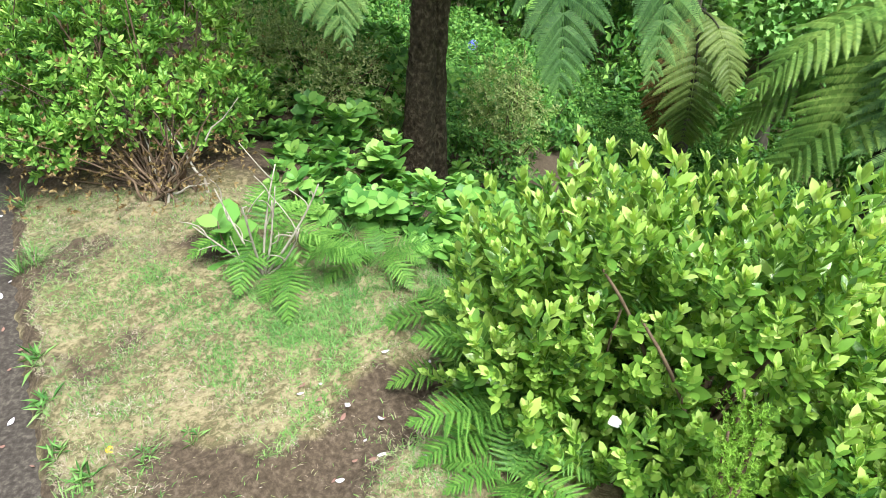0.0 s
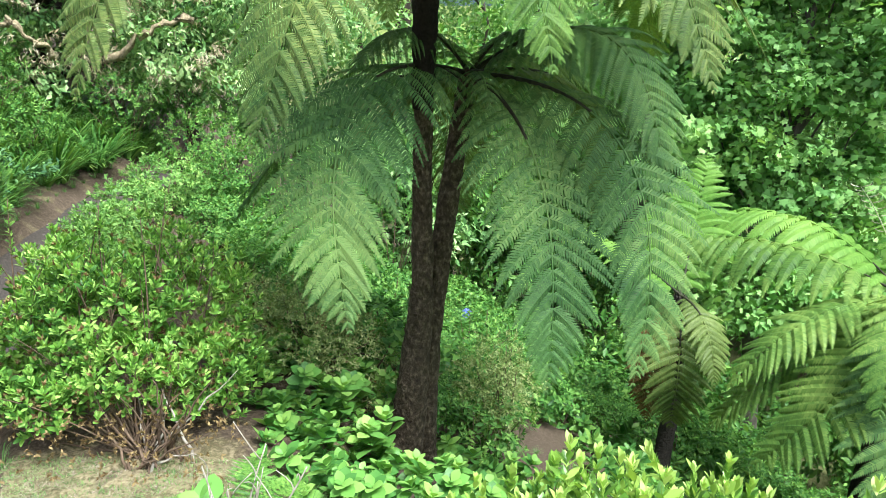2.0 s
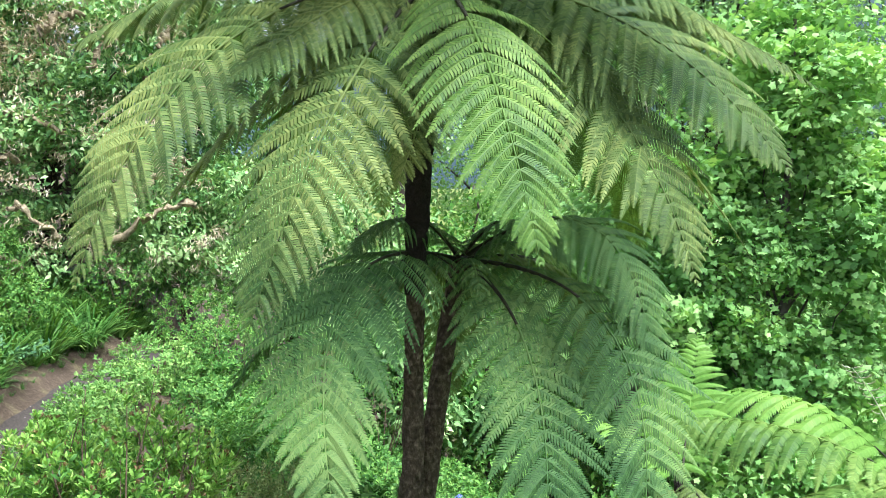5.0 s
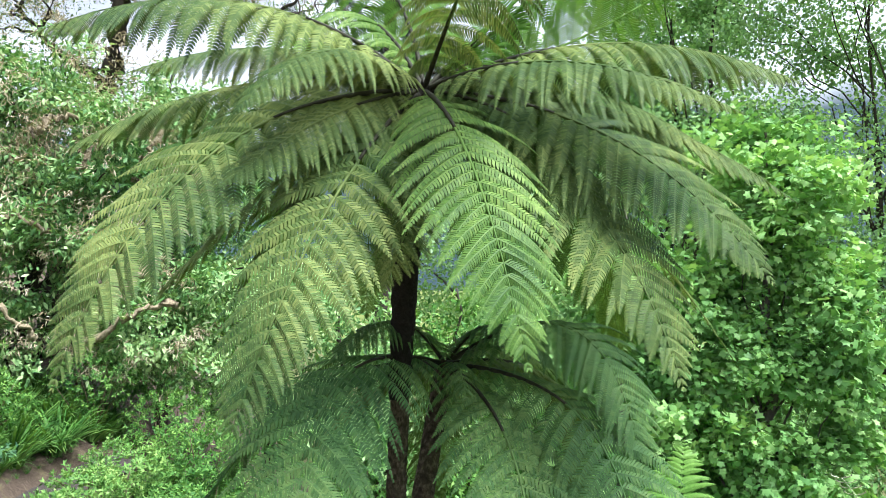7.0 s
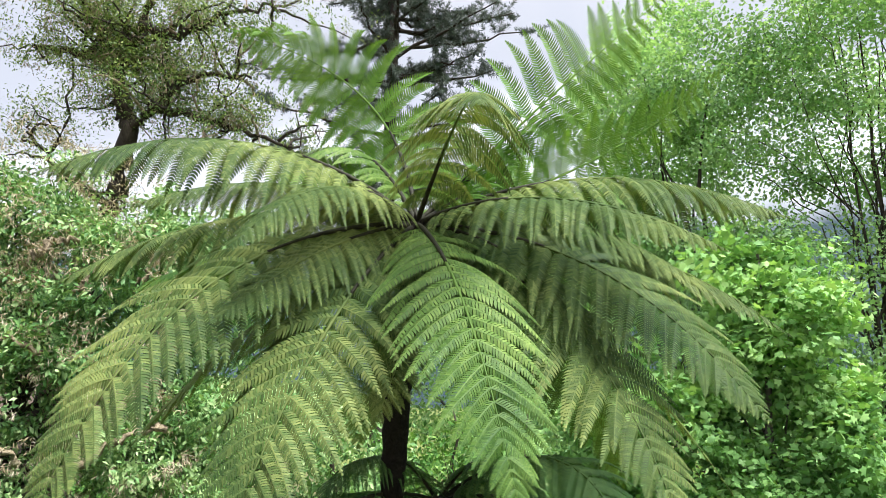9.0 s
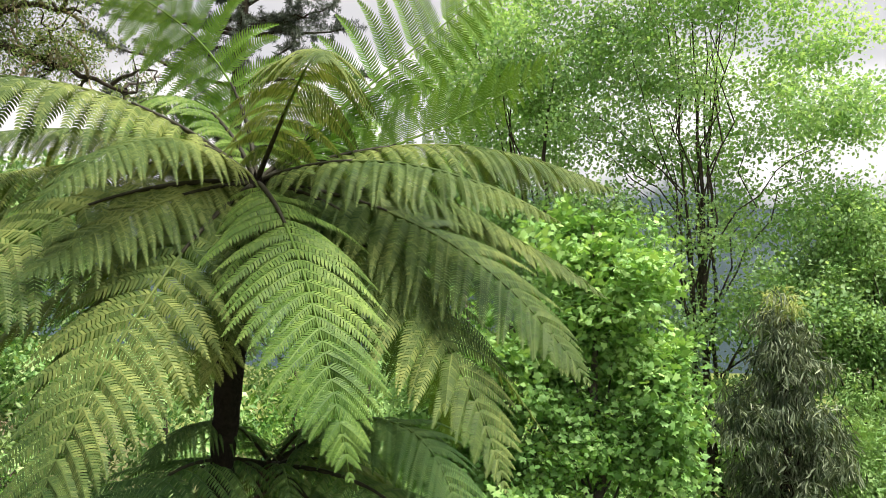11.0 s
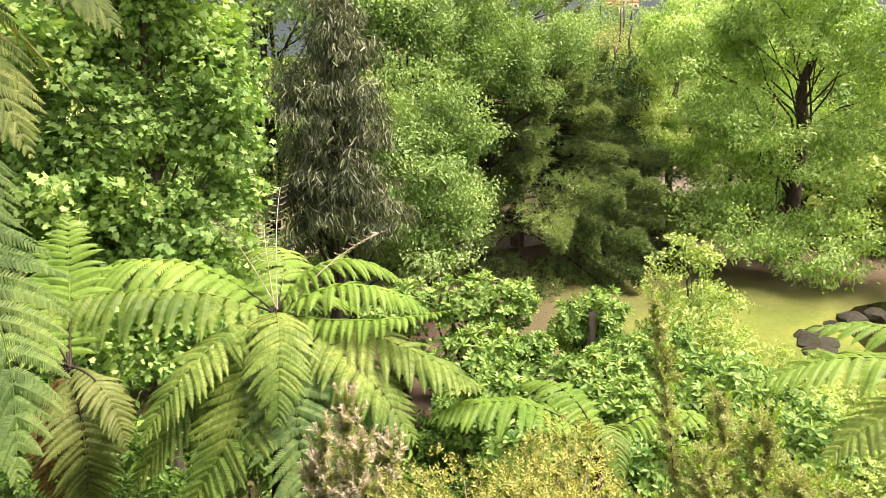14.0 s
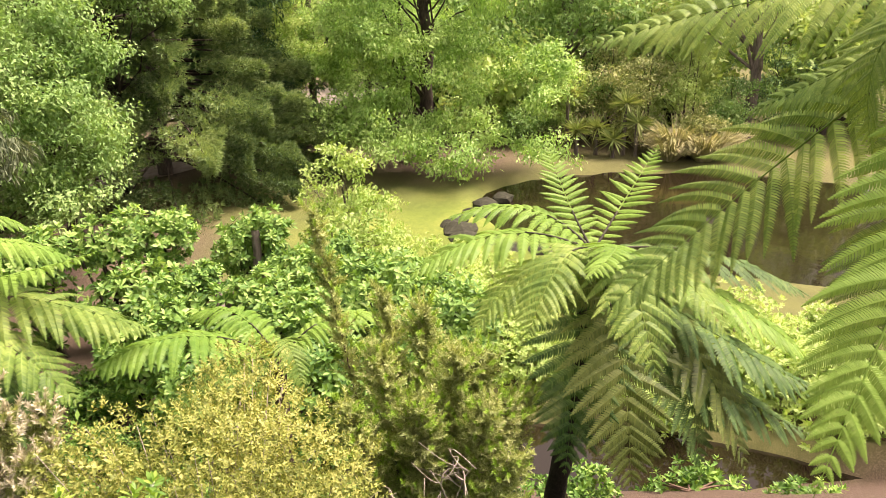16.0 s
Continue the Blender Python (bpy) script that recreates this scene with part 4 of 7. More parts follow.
fern_c = thing("tree_fern", (2.3, 7.2, float(ground_z(2.3, 7.2))), "tree fern with a skirt of dead brown fronds", "tree fern", "tree ferns")
C = np.array((2.45, 7.5, -0.25))
fern_trunk(fern_c, [(2.3, 7.2, float(ground_z(2.3, 7.2)) - 0.1), C - UP * 1.2 + np.array([0.05, 0.03, 0]), C], 0.10, 0.07, mat=FERN_TOP)
scales(fern_c, C - UP * 0.7 + np.array([0.03, 0.02, 0]), C,  0.07, 120)
for x, y, z, e0, mat, more in (
    (2.68, 6.96, -1.03, 15, FROND_OLD, dict()),
    (2.61, 6.69, -0.93, 20, FROND_OLD, dict()),
    (2.38, 7.20, -1.69, 10, FROND_OLD, dict()),
    (2.11, 7.18, -1.60, -40, FROND_DEAD, dict(plen=0.24)),
    (2.31, 8.67, 0.47, 40, FROND_NEW, dict()),
    (2.98, 8.68, 1.10, 45, FROND_NEW, dict()),
    (2.66, 8.58, 0.87, 40, FROND_NEW, dict()),
    (1.47, 8.45, 0.26, 30, FROND_NEW, dict()),
):
    frond(fern_c, C, bow(C, (x, y, z), e0, 0.55), (x, y, z), mat, **dict(dict(n=24, seg=22, plen=0.24, wide=0.85, droop=0.95, full=0.46), **more))

fern_d = thing("tree_fern", (6.55, 0.95, float(ground_z(6.55, 0.95))), "slender tree fern standing above the water channel", "tree fern", "tree ferns")
C = np.array((6.8, 0.71, 0.28))
fern_trunk(fern_d, [(6.55, 0.95, float(ground_z(6.55, 0.95)) - 0.1), C - UP * 1.2 + np.array([0.05, 0.03, 0]), C], 0.11, 0.075, mat=FERN_TOP)
scales(fern_d, C - UP * 0.7 + np.array([0.03, 0.02, 0]), C,  0.075, 120)
# spreading fronds
for mid, tip, mat, more in (
    ((7.28, 1.06, 0.63), (7.79, 1.39, 1.07), FROND_NEW, dict(droop=0.25, n=21, wide=0.6, plen=0.19)),
    ((7.47, 0.51, 0.63), (8.15, 0.28, 1.03), FROND_NEW, dict(droop=0.25, n=21, wide=0.6, plen=0.19)),
    ((7.03, 1.41, 0.56), (6.74, 2.14, 0.45), FROND_NEW, dict()),
    ((6.55, 1.40, 0.47), (5.92, 2.21, 0.14), FROND_NEW, dict()),
    ((6.27, 1.22, 0.19), (5.76, 1.57, -0.25), FROND_GREEN, dict()),
    ((5.91, 0.89, 0.43), (5.37, 1.01, 0.00), FROND_GREEN, dict()),
    ((6.22, 0.46, 0.55), (5.67, 0.63, 0.46), FROND_NEW, dict()),
    ((5.87, 0.28, 0.38), (5.41, 0.01, -0.18), FROND_GREEN, dict()),
    ((6.41, -0.05, 0.31), (6.07, -0.51, -0.08), FROND_GREEN, dict()),
):
    frond(fern_d, C, mid, tip, mat, **dict(dict(n=21, seg=22, plen=0.26, wide=0.8, droop=0.75, full=0.46), **more))
# hanging fronds, mostly in the shade-darkened colour
for mid, tip, mat, more in (
    ((5.95, 0.65, -0.25), (5.46, 0.65, -1.21), FROND_SHADED, dict(droop=0.4, plen=0.27)),
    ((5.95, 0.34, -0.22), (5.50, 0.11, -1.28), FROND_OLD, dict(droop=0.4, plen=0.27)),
    ((6.28, -0.03, -0.27), (5.92, -0.41, -1.22), FROND_SHADED, dict(droop=0.4, plen=0.27)),
    ((7.48, -0.45, 0.13), (7.83, -1.33, -0.31), FROND_SHADED, dict()),
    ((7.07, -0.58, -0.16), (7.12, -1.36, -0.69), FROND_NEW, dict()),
    ((6.55, -0.54, -0.31), (6.66, -1.36, -0.72), FROND_SHADED, dict()),
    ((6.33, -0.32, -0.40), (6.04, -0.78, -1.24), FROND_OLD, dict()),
    ((6.51, -0.59, -0.73), (6.70, -1.35, -1.18), FROND_SHADED, dict()),
):
    frond(fern_d, C, mid, tip, mat, **dict(dict(n=21, seg=22, plen=0.26, wide=0.8, droop=0.75, full=0.46), **more))

fern_e = thing("tree_fern", (4.2, -2.3, float(ground_z(4.2, -2.3))), "tree fern with long overhanging fronds at the bank", "tree fern", "tree ferns")
C = np.array((4.13, -1.32, 2.72))
fern_trunk(fern_e, [(4.2, -2.3, float(ground_z(4.2, -2.3)) - 0.1), C - UP * 1.2 + np.array([0.05, 0.03, 0]), C], 0.12, 0.08)
scales(fern_e, C - UP * 0.7 + np.array([0.03, 0.02, 0]), C,  0.08, 120)
# fronds reaching over the bank
for mid, tip, mat, more in (
    ((4.49, -0.58, 1.86), (4.13, 0.35, 0.88), FROND_GREEN, dict(plen=0.22, roll=36)),
    ((4.24, -0.68, 2.29), (4.43, -0.26, 1.99), FROND_GREEN, dict(roll=35)),
    ((5.28, -0.42, 2.57), (5.22, 0.71, 2.24), FROND_GREEN, dict(roll=35)),
    ((3.99, -0.77, 2.45), (3.92, -0.79, 1.95), FROND_GREEN, dict(plen=0.3)),
    ((3.45, -0.90, 1.53), (2.96, -0.63, 0.79), FROND_NEW, dict(roll=25)),
    ((4.09, -1.08, 1.86), (3.81, -0.83, 0.79), FROND_GREEN, dict(roll=25)),
):
    frond(fern_e, C, mid, tip, mat, **dict(dict(n=30, seg=34, plen=0.2, wide=0.75, droop=0.9, full=0.42), **more))

fern_f = thing("tree_fern", (6.6, 4.1, float(ground_z(6.6, 4.1))), "low tree fern behind the yellow shrub", "tree fern", "tree ferns")
C = np.array((6.6, 4.0, -1.35))
fern_trunk(fern_f, [(6.6, 4.1, float(ground_z(6.6, 4.1)) - 0.1), C - UP * 1.2 + np.array([0.05, 0.03, 0]), C], 0.10, 0.07)
scales(fern_f, C - UP * 0.7 + np.array([0.03, 0.02, 0]), C,  0.07, 120)
# spreading fronds
for mid, tip, mat, more in (
    ((5.76, 4.68, -0.76), (5.02, 5.21, -0.96), FROND_NEW, dict()),
    ((6.56, 4.46, -0.82), (6.64, 5.18, -1.02), FROND_NEW, dict()),
    ((7.14, 3.53, -0.95), (7.60, 2.99, -1.17), FROND_NEW, dict()),
    ((6.19, 3.64, -0.86), (5.94, 3.32, -1.21), FROND_GREEN, dict()),
    ((5.80, 4.24, -1.10), (5.09, 4.37, -1.49), FROND_GREEN, dict()),
):
    frond(fern_f, C, mid, tip, mat, **dict(dict(n=24, seg=22, plen=0.24, wide=0.85, droop=0.95, full=0.46), **more))


# curled new shoots in the fresh fern
for bx, by, bz, tx, ty, tz in ((4.5, 6.95, 0.0, 5.0, 7.55, 1.25), (4.5, 6.95, 0.0, 4.05, 7.3, 1.0), (4.6, 6.9, 0.0, 5.7, 6.6, 0.75), (4.5, 7.0, 0.0, 4.6, 7.3, 0.9)):
    ln = curve((bx, by, bz), ((bx + tx) / 2 - 0.05, (by + ty) / 2, tz * 0.75), (tx, ty, tz), 14)
    geo = [tube(ln, np.linspace(0.008, 0.003, 14), 6)]
    for i in range(6, 14):
        for sd in (-1, 1):
            a = np.linspace(0, 4.2, 7)
            r = 0.05 * (1 - a / 6)
            st = ln[i] + np.array([0, 0, 0.0])
            side = unit(np.array([0.74, -0.67, 0.15])) * sd
            pts = st + side * (0.02 + np.sin(a) * r + a * 0.022)[:, None] + UP * ((1 - np.cos(a)) * r * 0.7)[:, None]
            geo.append(tube(pts, np.linspace(0.005, 0.003, 7), 4))
    V, F = joined(geo)
    part("curled_shoot", V, F, HEATH_PINK, fern_b, "brown unrolling fern shoot", True)


# ---- shrubs ----
def stems(parent, base, targets, r, mat, name="stem", sides=6, sag=0.1):
    base = np.asarray(base, float)
    for i, t in enumerate(targets):
        b = base + np.array([*rng.normal(0, r * 3, 2), 0])
        mid = (b + t) / 2 + rng.normal(0, sag, 3) + np.array([0, 0, sag])
        V, F = tube(curve(b, mid, t, 9), np.linspace(r, r * 0.3, 9), sides, 0.04)
        part(name, V, F, mat, parent, "", True)


def shrub(name, base, lobes, n, k, shape, size, mat, label, category, stem_mat=TWIG, n_stems=10, stem_r=0.012, group="", inner=0.5, open_deg=60, up=0.35, back=0.05, extra=None):
    ob = thing(name, base, label, category, group)
    P, D = shell(lobes, n, inner)
    keep = P[:, 2] > ground_z(P[:, 0], P[:, 1]) + 0.02
    P, D = P[keep], unit(D[keep] + UP * up + rng.normal(0, 0.25, P[keep].shape))
    V, F = whorls(P, D, k, shape, size, open_deg, back)
    part("leaves", V, F, mat, ob)
    pick = rng.choice(len(P), min(n_stems, len(P)), replace=False)
    stems(ob, base, P[pick], stem_r, stem_mat)
    if extra:
        frac, emat, eshape, esize, ek = extra
        sel = rng.uniform(size=len(P)) < frac
        V, F = whorls(P[sel] + D[sel] * 0.02, D[sel], ek, eshape, esize, 35, 0.01)
        tagged(part("new_shoot_growth", V, F, emat, ob), kind="stuff")
    return ob


def gz(x, y):
    return float(ground_z(x, y))


# leafy bushes at the water's edge
for x, y, z, r in ((15.5, 5.0, -4.4, 1.0), (15.0, 3.4, -4.4, 1.0), (16.2, 6.6, -4.4, 0.9), (14.4, 4.4, -4.2, 1.1), (17.0, 4.2, -4.5, 0.9), (16.5, 2.2, -4.5, 0.9), (18.0, 5.6, -4.6, 0.8), (18.6, 2.6, -4.6, 0.8), (12.9, 0.2, -4.2, 1.1), (13.0, -2.6, -4.1, 1.2), (13.2, -4.4, -4.0, 1.2), (14.6, -1.6, -4.2, 1.2), (15.6, 0.6, -4.3, 1.1), (16.4, -1.4, -4.4, 1.1), (9.2, -0.6, -4.2, 0.8), (9.4, -2.0, -4.3, 0.8), (13.6, -1.5, -4.4, 0.8), (13.8, -3.2, -4.3, 0.9), (14.2, 0.4, -4.4, 0.8), (8.8, -3.2, -4.0, 0.9), (14.6, -5.0, -4.2, 0.9), (8.4, 1.0, -4.0, 0.7), (13.4, 1.8, -4.5, 0.7), (13.8, 3.0, -4.4, 0.8), (14.6, 3.0, -4.5, 0.7), (13.0, 2.6, -4.4, 0.7), (13.9, -1.5, -4.35, 0.9), (13.9, -2.5, -4.35, 0.9), (13.6, -3.4, -4.3, 0.9), (13.1, -3.8, -4.35, 0.8), (15.3, -2.2, -4.5, 0.8), (12.5, -0.3, -4.4, 0.8), (13.2, 0.6, -4.4, 0.8), (16.4, -3.0, -4.5, 0.7)):
    shrub("waterside_bush", (x, y, gz(x, y)), [(x, y, z, r, r, r * 0.6), (x + 0.4, y - 0.2, z + 0.2, r * 0.6, r * 0.6, r * 0.5)], 260, 8, SIMPLE, 0.13, UNDER if x < 10 else YELLOW_TREE, "light-green leafy bush at the water's edge", "bush", TWIG, 6, 0.02, "waterside bushes", 0.5, 62, 0.7)

# big laurel-like shrub at the lawn; its nearest shoots are parts of their own
front = thing("laurel_shrub", (0.75, 1.75, gz(0.75, 1.75)), "dense glossy bright-green shrub with pale shoot tips", "shrub")
lob = [(0.5, 2.0, 0.62, 0.5, 0.45, 0.58), (0.2, 2.0, 0.5, 0.34, 0.4, 0.5), (0.95, 1.85, 0.65, 0.5, 0.5, 0.55), (1.35, 1.6, 0.36, 0.45, 0.5, 0.55), (1.55, 1.2, 0.15, 0.5, 0.5, 0.5), (0.6, 1.5, 0.25, 0.5, 0.3, 0.45), (1.15, 1.3, 0.25, 0.5, 0.35, 0.45), (0.9, 2.2, 0.45, 0.6, 0.4, 0.55)]
P, D = shell(lob, 2500, 0.62)
D = unit(D + UP * 1.3 + rng.normal(0, 0.2, P.shape))
order = np.argsort(np.hypot(P[:, 0] - 0.5, P[:, 1] - 1.4) - 0.5 * P[:, 2])
SLIM = shape_oval(0.43, 0.05, 0.04)
variants = []
for i in range(5):
    V, F = whorls(np.zeros((1, 3)), UP[None], 14, SLIM, 0.07, 40, 0.12)
    variants.append(mesh("leaf_shoot", V, F, LAUREL))
for i in order[:280]:
    ob = new("leaf_shoot", variants[int(rng.integers(5))])
    ob.parent = front
    q = Vector(D[i]).to_track_quat("Z", "Y").to_matrix().to_4x4()
    ob.matrix_basis = Matrix.Translation(Vector(P[i]) - front.location) @ q @ Matrix.Rotation(float(rng.uniform(0, 6.28)), 4, "Z") @ Matrix.Scale(float(rng.uniform(0.8, 1.15)), 4)
rest = order[280:]
V, F = whorls(P[rest], D[rest], 11, SLIM, 0.07, 40, 0.12)
part("foliage", V, F, LAUREL, front)
top = (P[:, 2] > 0.1) & (rng.uniform(size=len(P)) < 0.85)
V, F = whorls(P[top] + D[top] * 0.02, D[top], 5, SLIM, 0.055, 24, 0.01)
crest = P[rng.permutation(np.argsort(-(P[:, 2] + 0.25 * np.sin(P[:, 0] * 7) - 0.6 * np.clip(P[:, 0] - 1.0, 0, 2)))[:420])[:110]]
lift = unit(UP + rng.normal(0, 0.12, crest.shape))
tall = rng.uniform(0.08, 0.27, (110, 1))
SV, SF = joined([whorls(crest + lift * tall * q, lift, k, SLIM, sz, op, 0.02) for q, k, sz, op in ((0.15, 5, 0.07, 45), (0.4, 5, 0.07, 42), (0.7, 5, 0.068, 36))])
part("upright_shoot", SV, SF, LAUREL, front)
SV, SF = joined([(V, F), whorls(crest + lift * tall, lift, 7, SLIM, 0.062, 24, 0.03)])
V, F = SV, SF
part("new_shoot_growth", V, F, LAUREL_TIP, front, "pale yellow-green buds")
stems(front, (0.75, 1.8, gz(0.75, 1.8)), P[rng.choice(len(P), 40)], 0.014, TWIG)

side = shrub("laurel_shrub", (1.9, 2.3, gz(1.9, 2.3)), [(1.85, 2.2, 0.08, 0.45, 0.4, 0.75), (2.2, 2.0, -0.1, 0.5, 0.4, 0.7)], 420, 11, SLIM, 0.08, LAUREL, "green shrub with small white buds beside the larger one", "shrub", open_deg=66, up=0.9, extra=(0.5, LAUREL_TIP, OVAL, 0.05, 5))

# azalea by the path, with brown stems and spent flowers
azalea = shrub("azalea", (-1.62, 3.35, gz(-1.62, 3.35)), [(-1.95, 3.75, 1.15, 0.42, 0.4, 0.36), (-2.35, 3.65, 0.9, 0.4, 0.4, 0.34), (-1.5, 4.0, 1.05, 0.4, 0.4, 0.34), (-1.3, 3.75, 0.78, 0.28, 0.28, 0.26), (-1.75, 3.45, 0.92, 0.3, 0.24, 0.2), (-2.7, 3.9, 0.75, 0.34, 0.34, 0.3), (-2.1, 3.35, 0.78, 0.25, 0.2, 0.18), (-1.45, 3.5, 0.75, 0.2, 0.18, 0.16), (-2.3, 4.1, 1.2, 0.3, 0.3, 0.25), (-1.7, 4.2, 1.3, 0.26, 0.26, 0.2)],
               1900, 10, shape_oval(0.40, 0.05, 0.03), 0.056, AZALEA, "leafy azalea with brown spent flowers by the path", "shrub", TWIG, 46, 0.006, inner=0.42, open_deg=46, up=1.3, extra=(0.3, AZALEA_DRY, SIMPLE, 0.034, 7))
for _ in range(34):
    t = np.array([rng.uniform(-2.3, -1.0), rng.uniform(3.1, 3.8), rng.uniform(0.5, 1.05)])
    b = np.array([-1.55 + rng.normal(0, 0.07), 3.3 + rng.normal(0, 0.05), gz(-1.55, 3.3) - 0.02])
    V, F = tube(curve(b, b + (t - b) * 0.5 + np.array([0, 0, 0.02]), t, 9) + rng.normal(0, 0.008, (9, 3)), np.linspace(0.009, 0.002, 9), 6)
    part("stem", V, F, DEADWOOD if _ % 7 == 0 else TWIG, azalea, "", True)
P = np.stack([rng.uniform(-2.3, -1.1, 420), rng.uniform(3.0, 3.6, 420), rng.uniform(0.5, 0.85, 420)], -1)
V, F = whorls(P, unit(rng.normal(size=(420, 3)) + UP * 0.7), 6, SIMPLE, 0.026, 55)
part("dry_leaf_spray", V, F, AZALEA_DRY, azalea, "dull small leaves low on the shrub")
for _ in range(16):
    b = np.array([rng.uniform(-2.4, -1.4), rng.uniform(3.5, 4.0), 1.0])
    e = b + np.array([rng.normal(0, 0.12), rng.normal(0, 0.08), rng.uniform(0.4, 0.75)])
    V, F = tube(curve(b, (b + e) / 2 + rng.normal(0, 0.03, 3), e, 8), np.linspace(0.006, 0.002, 8), 5)
    part("stem", V, F, TWIG, azalea, "", True)
    q = b + (e - b) * rng.uniform(0.6, 1, (7, 1))
    V, F = whorls(q, np.tile(UP, (7, 1)) + rng.normal(0, 0.3, (7, 3)), 7, OVAL, 0.04, 45, 0.03)
    part("shoot_leaves", V, F, AZALEA, azalea)
shrub("small_leaved_shrub", (-1.0, 4.75, gz(-1.0, 4.75)), [(-1.15, 4.7, 0.55, 0.5, 0.45, 0.45), (-0.75, 4.85, 0.25, 0.35, 0.4, 0.45), (-1.5, 5.0, 0.55, 0.4, 0.4, 0.35)], 2200, 7, SIMPLE, 0.032, SMALL_OLIVE, "dull small-leaved shrub behind the azalea", "shrub", TWIG, 18, 0.008, extra=(0.1, AZALEA_DRY, SIMPLE, 0.025, 4))
shrub("small_leaved_shrub", (0.35, 5.6, gz(0.35, 5.6)), [(0.35, 5.6, -0.35, 0.4, 0.4, 0.5)], 800, 7, SIMPLE, 0.034, SMALL_OLIVE, "wiry brownish shrub behind the fern trunk", "shrub", TWIG, 14, 0.007, inner=0.3)

# yellow-green shrub, heaths on the bank to the right
shrub("golden_shrub", (3.3, 2.4, gz(3.3, 2.4)), [(3.3, 2.5, -0.15, 0.62, 0.55, 0.6), (3.75, 2.1, -0.35, 0.5, 0.5, 0.55), (2.9, 2.9, -0.15, 0.45, 0.4, 0.55), (4.15, 2.75, -0.2, 0.45, 0.4, 0.5), (3.4, 1.9, -0.55, 0.6, 0.5, 0.5), (3.0, 2.2, -0.4, 0.5, 0.5, 0.5)],
      6600, 8, SIMPLE, 0.036, YELLOW, "twiggy shrub with tiny yellow-green leaves", "shrub", DEADWOOD, 150, 0.006, inner=0.3, up=0.6)


def heath(name, base, spires, n, label, tip_frac, needle=HEATH, tip=HEATH_TIP, size=0.04, reach=0.55):
    """Upright wiry stems clothed in needle sprays."""
    ob = thing(name, base, label, "shrub")
    pts, dirs, tips, tdirs = [], [], [], []
    for x, y, z, w in spires:
        t = np.array([x, y, z])
        b = np.array(base) + np.array([(x - base[0]) * 0.35, (y - base[1]) * 0.35, 0])
        ln = curve(b, (b + t) / 2 + np.array([0, 0, 0.15]), t, 12)
        V, F = tube(ln, np.linspace(0.016, 0.004, 12), 6, 0.05)
        part("stem", V, F, TWIG, ob, "", True)
        m = int(n * w)
        q = rng.uniform(0.25, 1, m) ** 0.8
        c = np.stack([np.interp(q, np.linspace(0, 1, 12), ln[:, i]) for i in range(3)], -1)
        d = unit(rng.normal(size=(m, 3)) * np.array([1, 1, 0.5]) + UP * 0.5)
        ln_b = reach * w * (1.15 - 0.75 * q) * rng.uniform(0.3, 1, m)
        for s in np.linspace(0.1, 1, 8):
            pts.append(c + d * (ln_b * s)[:, None] + UP * (0.25 * ln_b * s * s)[:, None])
            dirs.append(unit(d + UP * s * 0.8))
        sel = rng.uniform(size=m) < tip_frac
        e = c + d * ln_b[:, None] + UP * (0.25 * ln_b)[:, None]
        tips.append(e[sel])
        tdirs.append(unit(d[sel] + UP * 1.2))
    P, D = np.concatenate(pts), np.concatenate(dirs)
    V, F = whorls(P, D, 8, PLUMY, size * 1.1, 48, 0.03)
    part("foliage", V, F, needle, ob)
    P, D = np.concatenate(tips), np.concatenate(tdirs)
    Q = np.concatenate([P + D * s for s in (0, 0.02, 0.04, 0.06)])
    V, F = whorls(Q, np.tile(D, (4, 1)), 7, PLUMY, size, 38, 0.01)
    part("new_shoot_growth", V, F, tip, ob, "bright green needle tips")
    return ob


heath("tree_heath", (5.1, 1.7, gz(5.1, 1.7)), [(5.45, 2.85, 0.85, 0.5), (5.5, 1.9, 0.1, 0.9), (5.2, 1.5, -0.1, 0.9), (5.0, 2.1, -0.1, 0.9), (5.3, 1.1, -0.5, 0.8), (4.8, 1.7, -0.4, 0.9), (5.6, 2.3, 0.15, 0.8), (5.0, 1.2, -0.4, 0.8), (4.6, 2.2, -0.35, 0.7), (5.5, 1.4, -0.25, 0.9), (4.9, 0.95, -0.75, 0.8), (5.7, 1.0, -0.6, 0.7)], 300, "tall olive tree heath with bright needle tips", 0.32)
gorse = bpy.data.objects["tree_heath"]
for _ in range(12):
    b = np.array([rng.uniform(4.5, 5.1), rng.uniform(1.1, 2.0), rng.uniform(-1.3, -0.8)])
    e = b + np.array([rng.uniform(-0.45, -0.1), rng.uniform(-0.3, 0.2), rng.uniform(0.1, 0.5)])
    ln = curve(b, (b + e) / 2 + rng.normal(0, 0.08, 3), e, 8)
    V, F = joined([tube(ln, np.linspace(0.009, 0.003, 8), 6)] + [tube(curve(ln[k], ln[k] + rng.normal(0, 0.05, 3), ln[k] + rng.normal(0, 0.12, 3), 5), np.linspace(0.005, 0.002, 5), 5) for k in (3, 5, 6)])
    part("dead_branch", V, F, DEADWOOD, gorse, "bleached bare branch", True)
heath("heath_sprig", (0.72, 1.3, gz(0.72, 1.3)), [(0.71, 1.34, 0.99, 0.5), (0.66, 1.27, 0.91, 0.45), (0.75, 1.29, 0.93, 0.45), (0.67, 1.2, 0.85, 0.4)], 70, "young light-green heath growing through the laurel", 0.9, HEATH_TIP, HEATH_TIP, 0.014, 0.14)
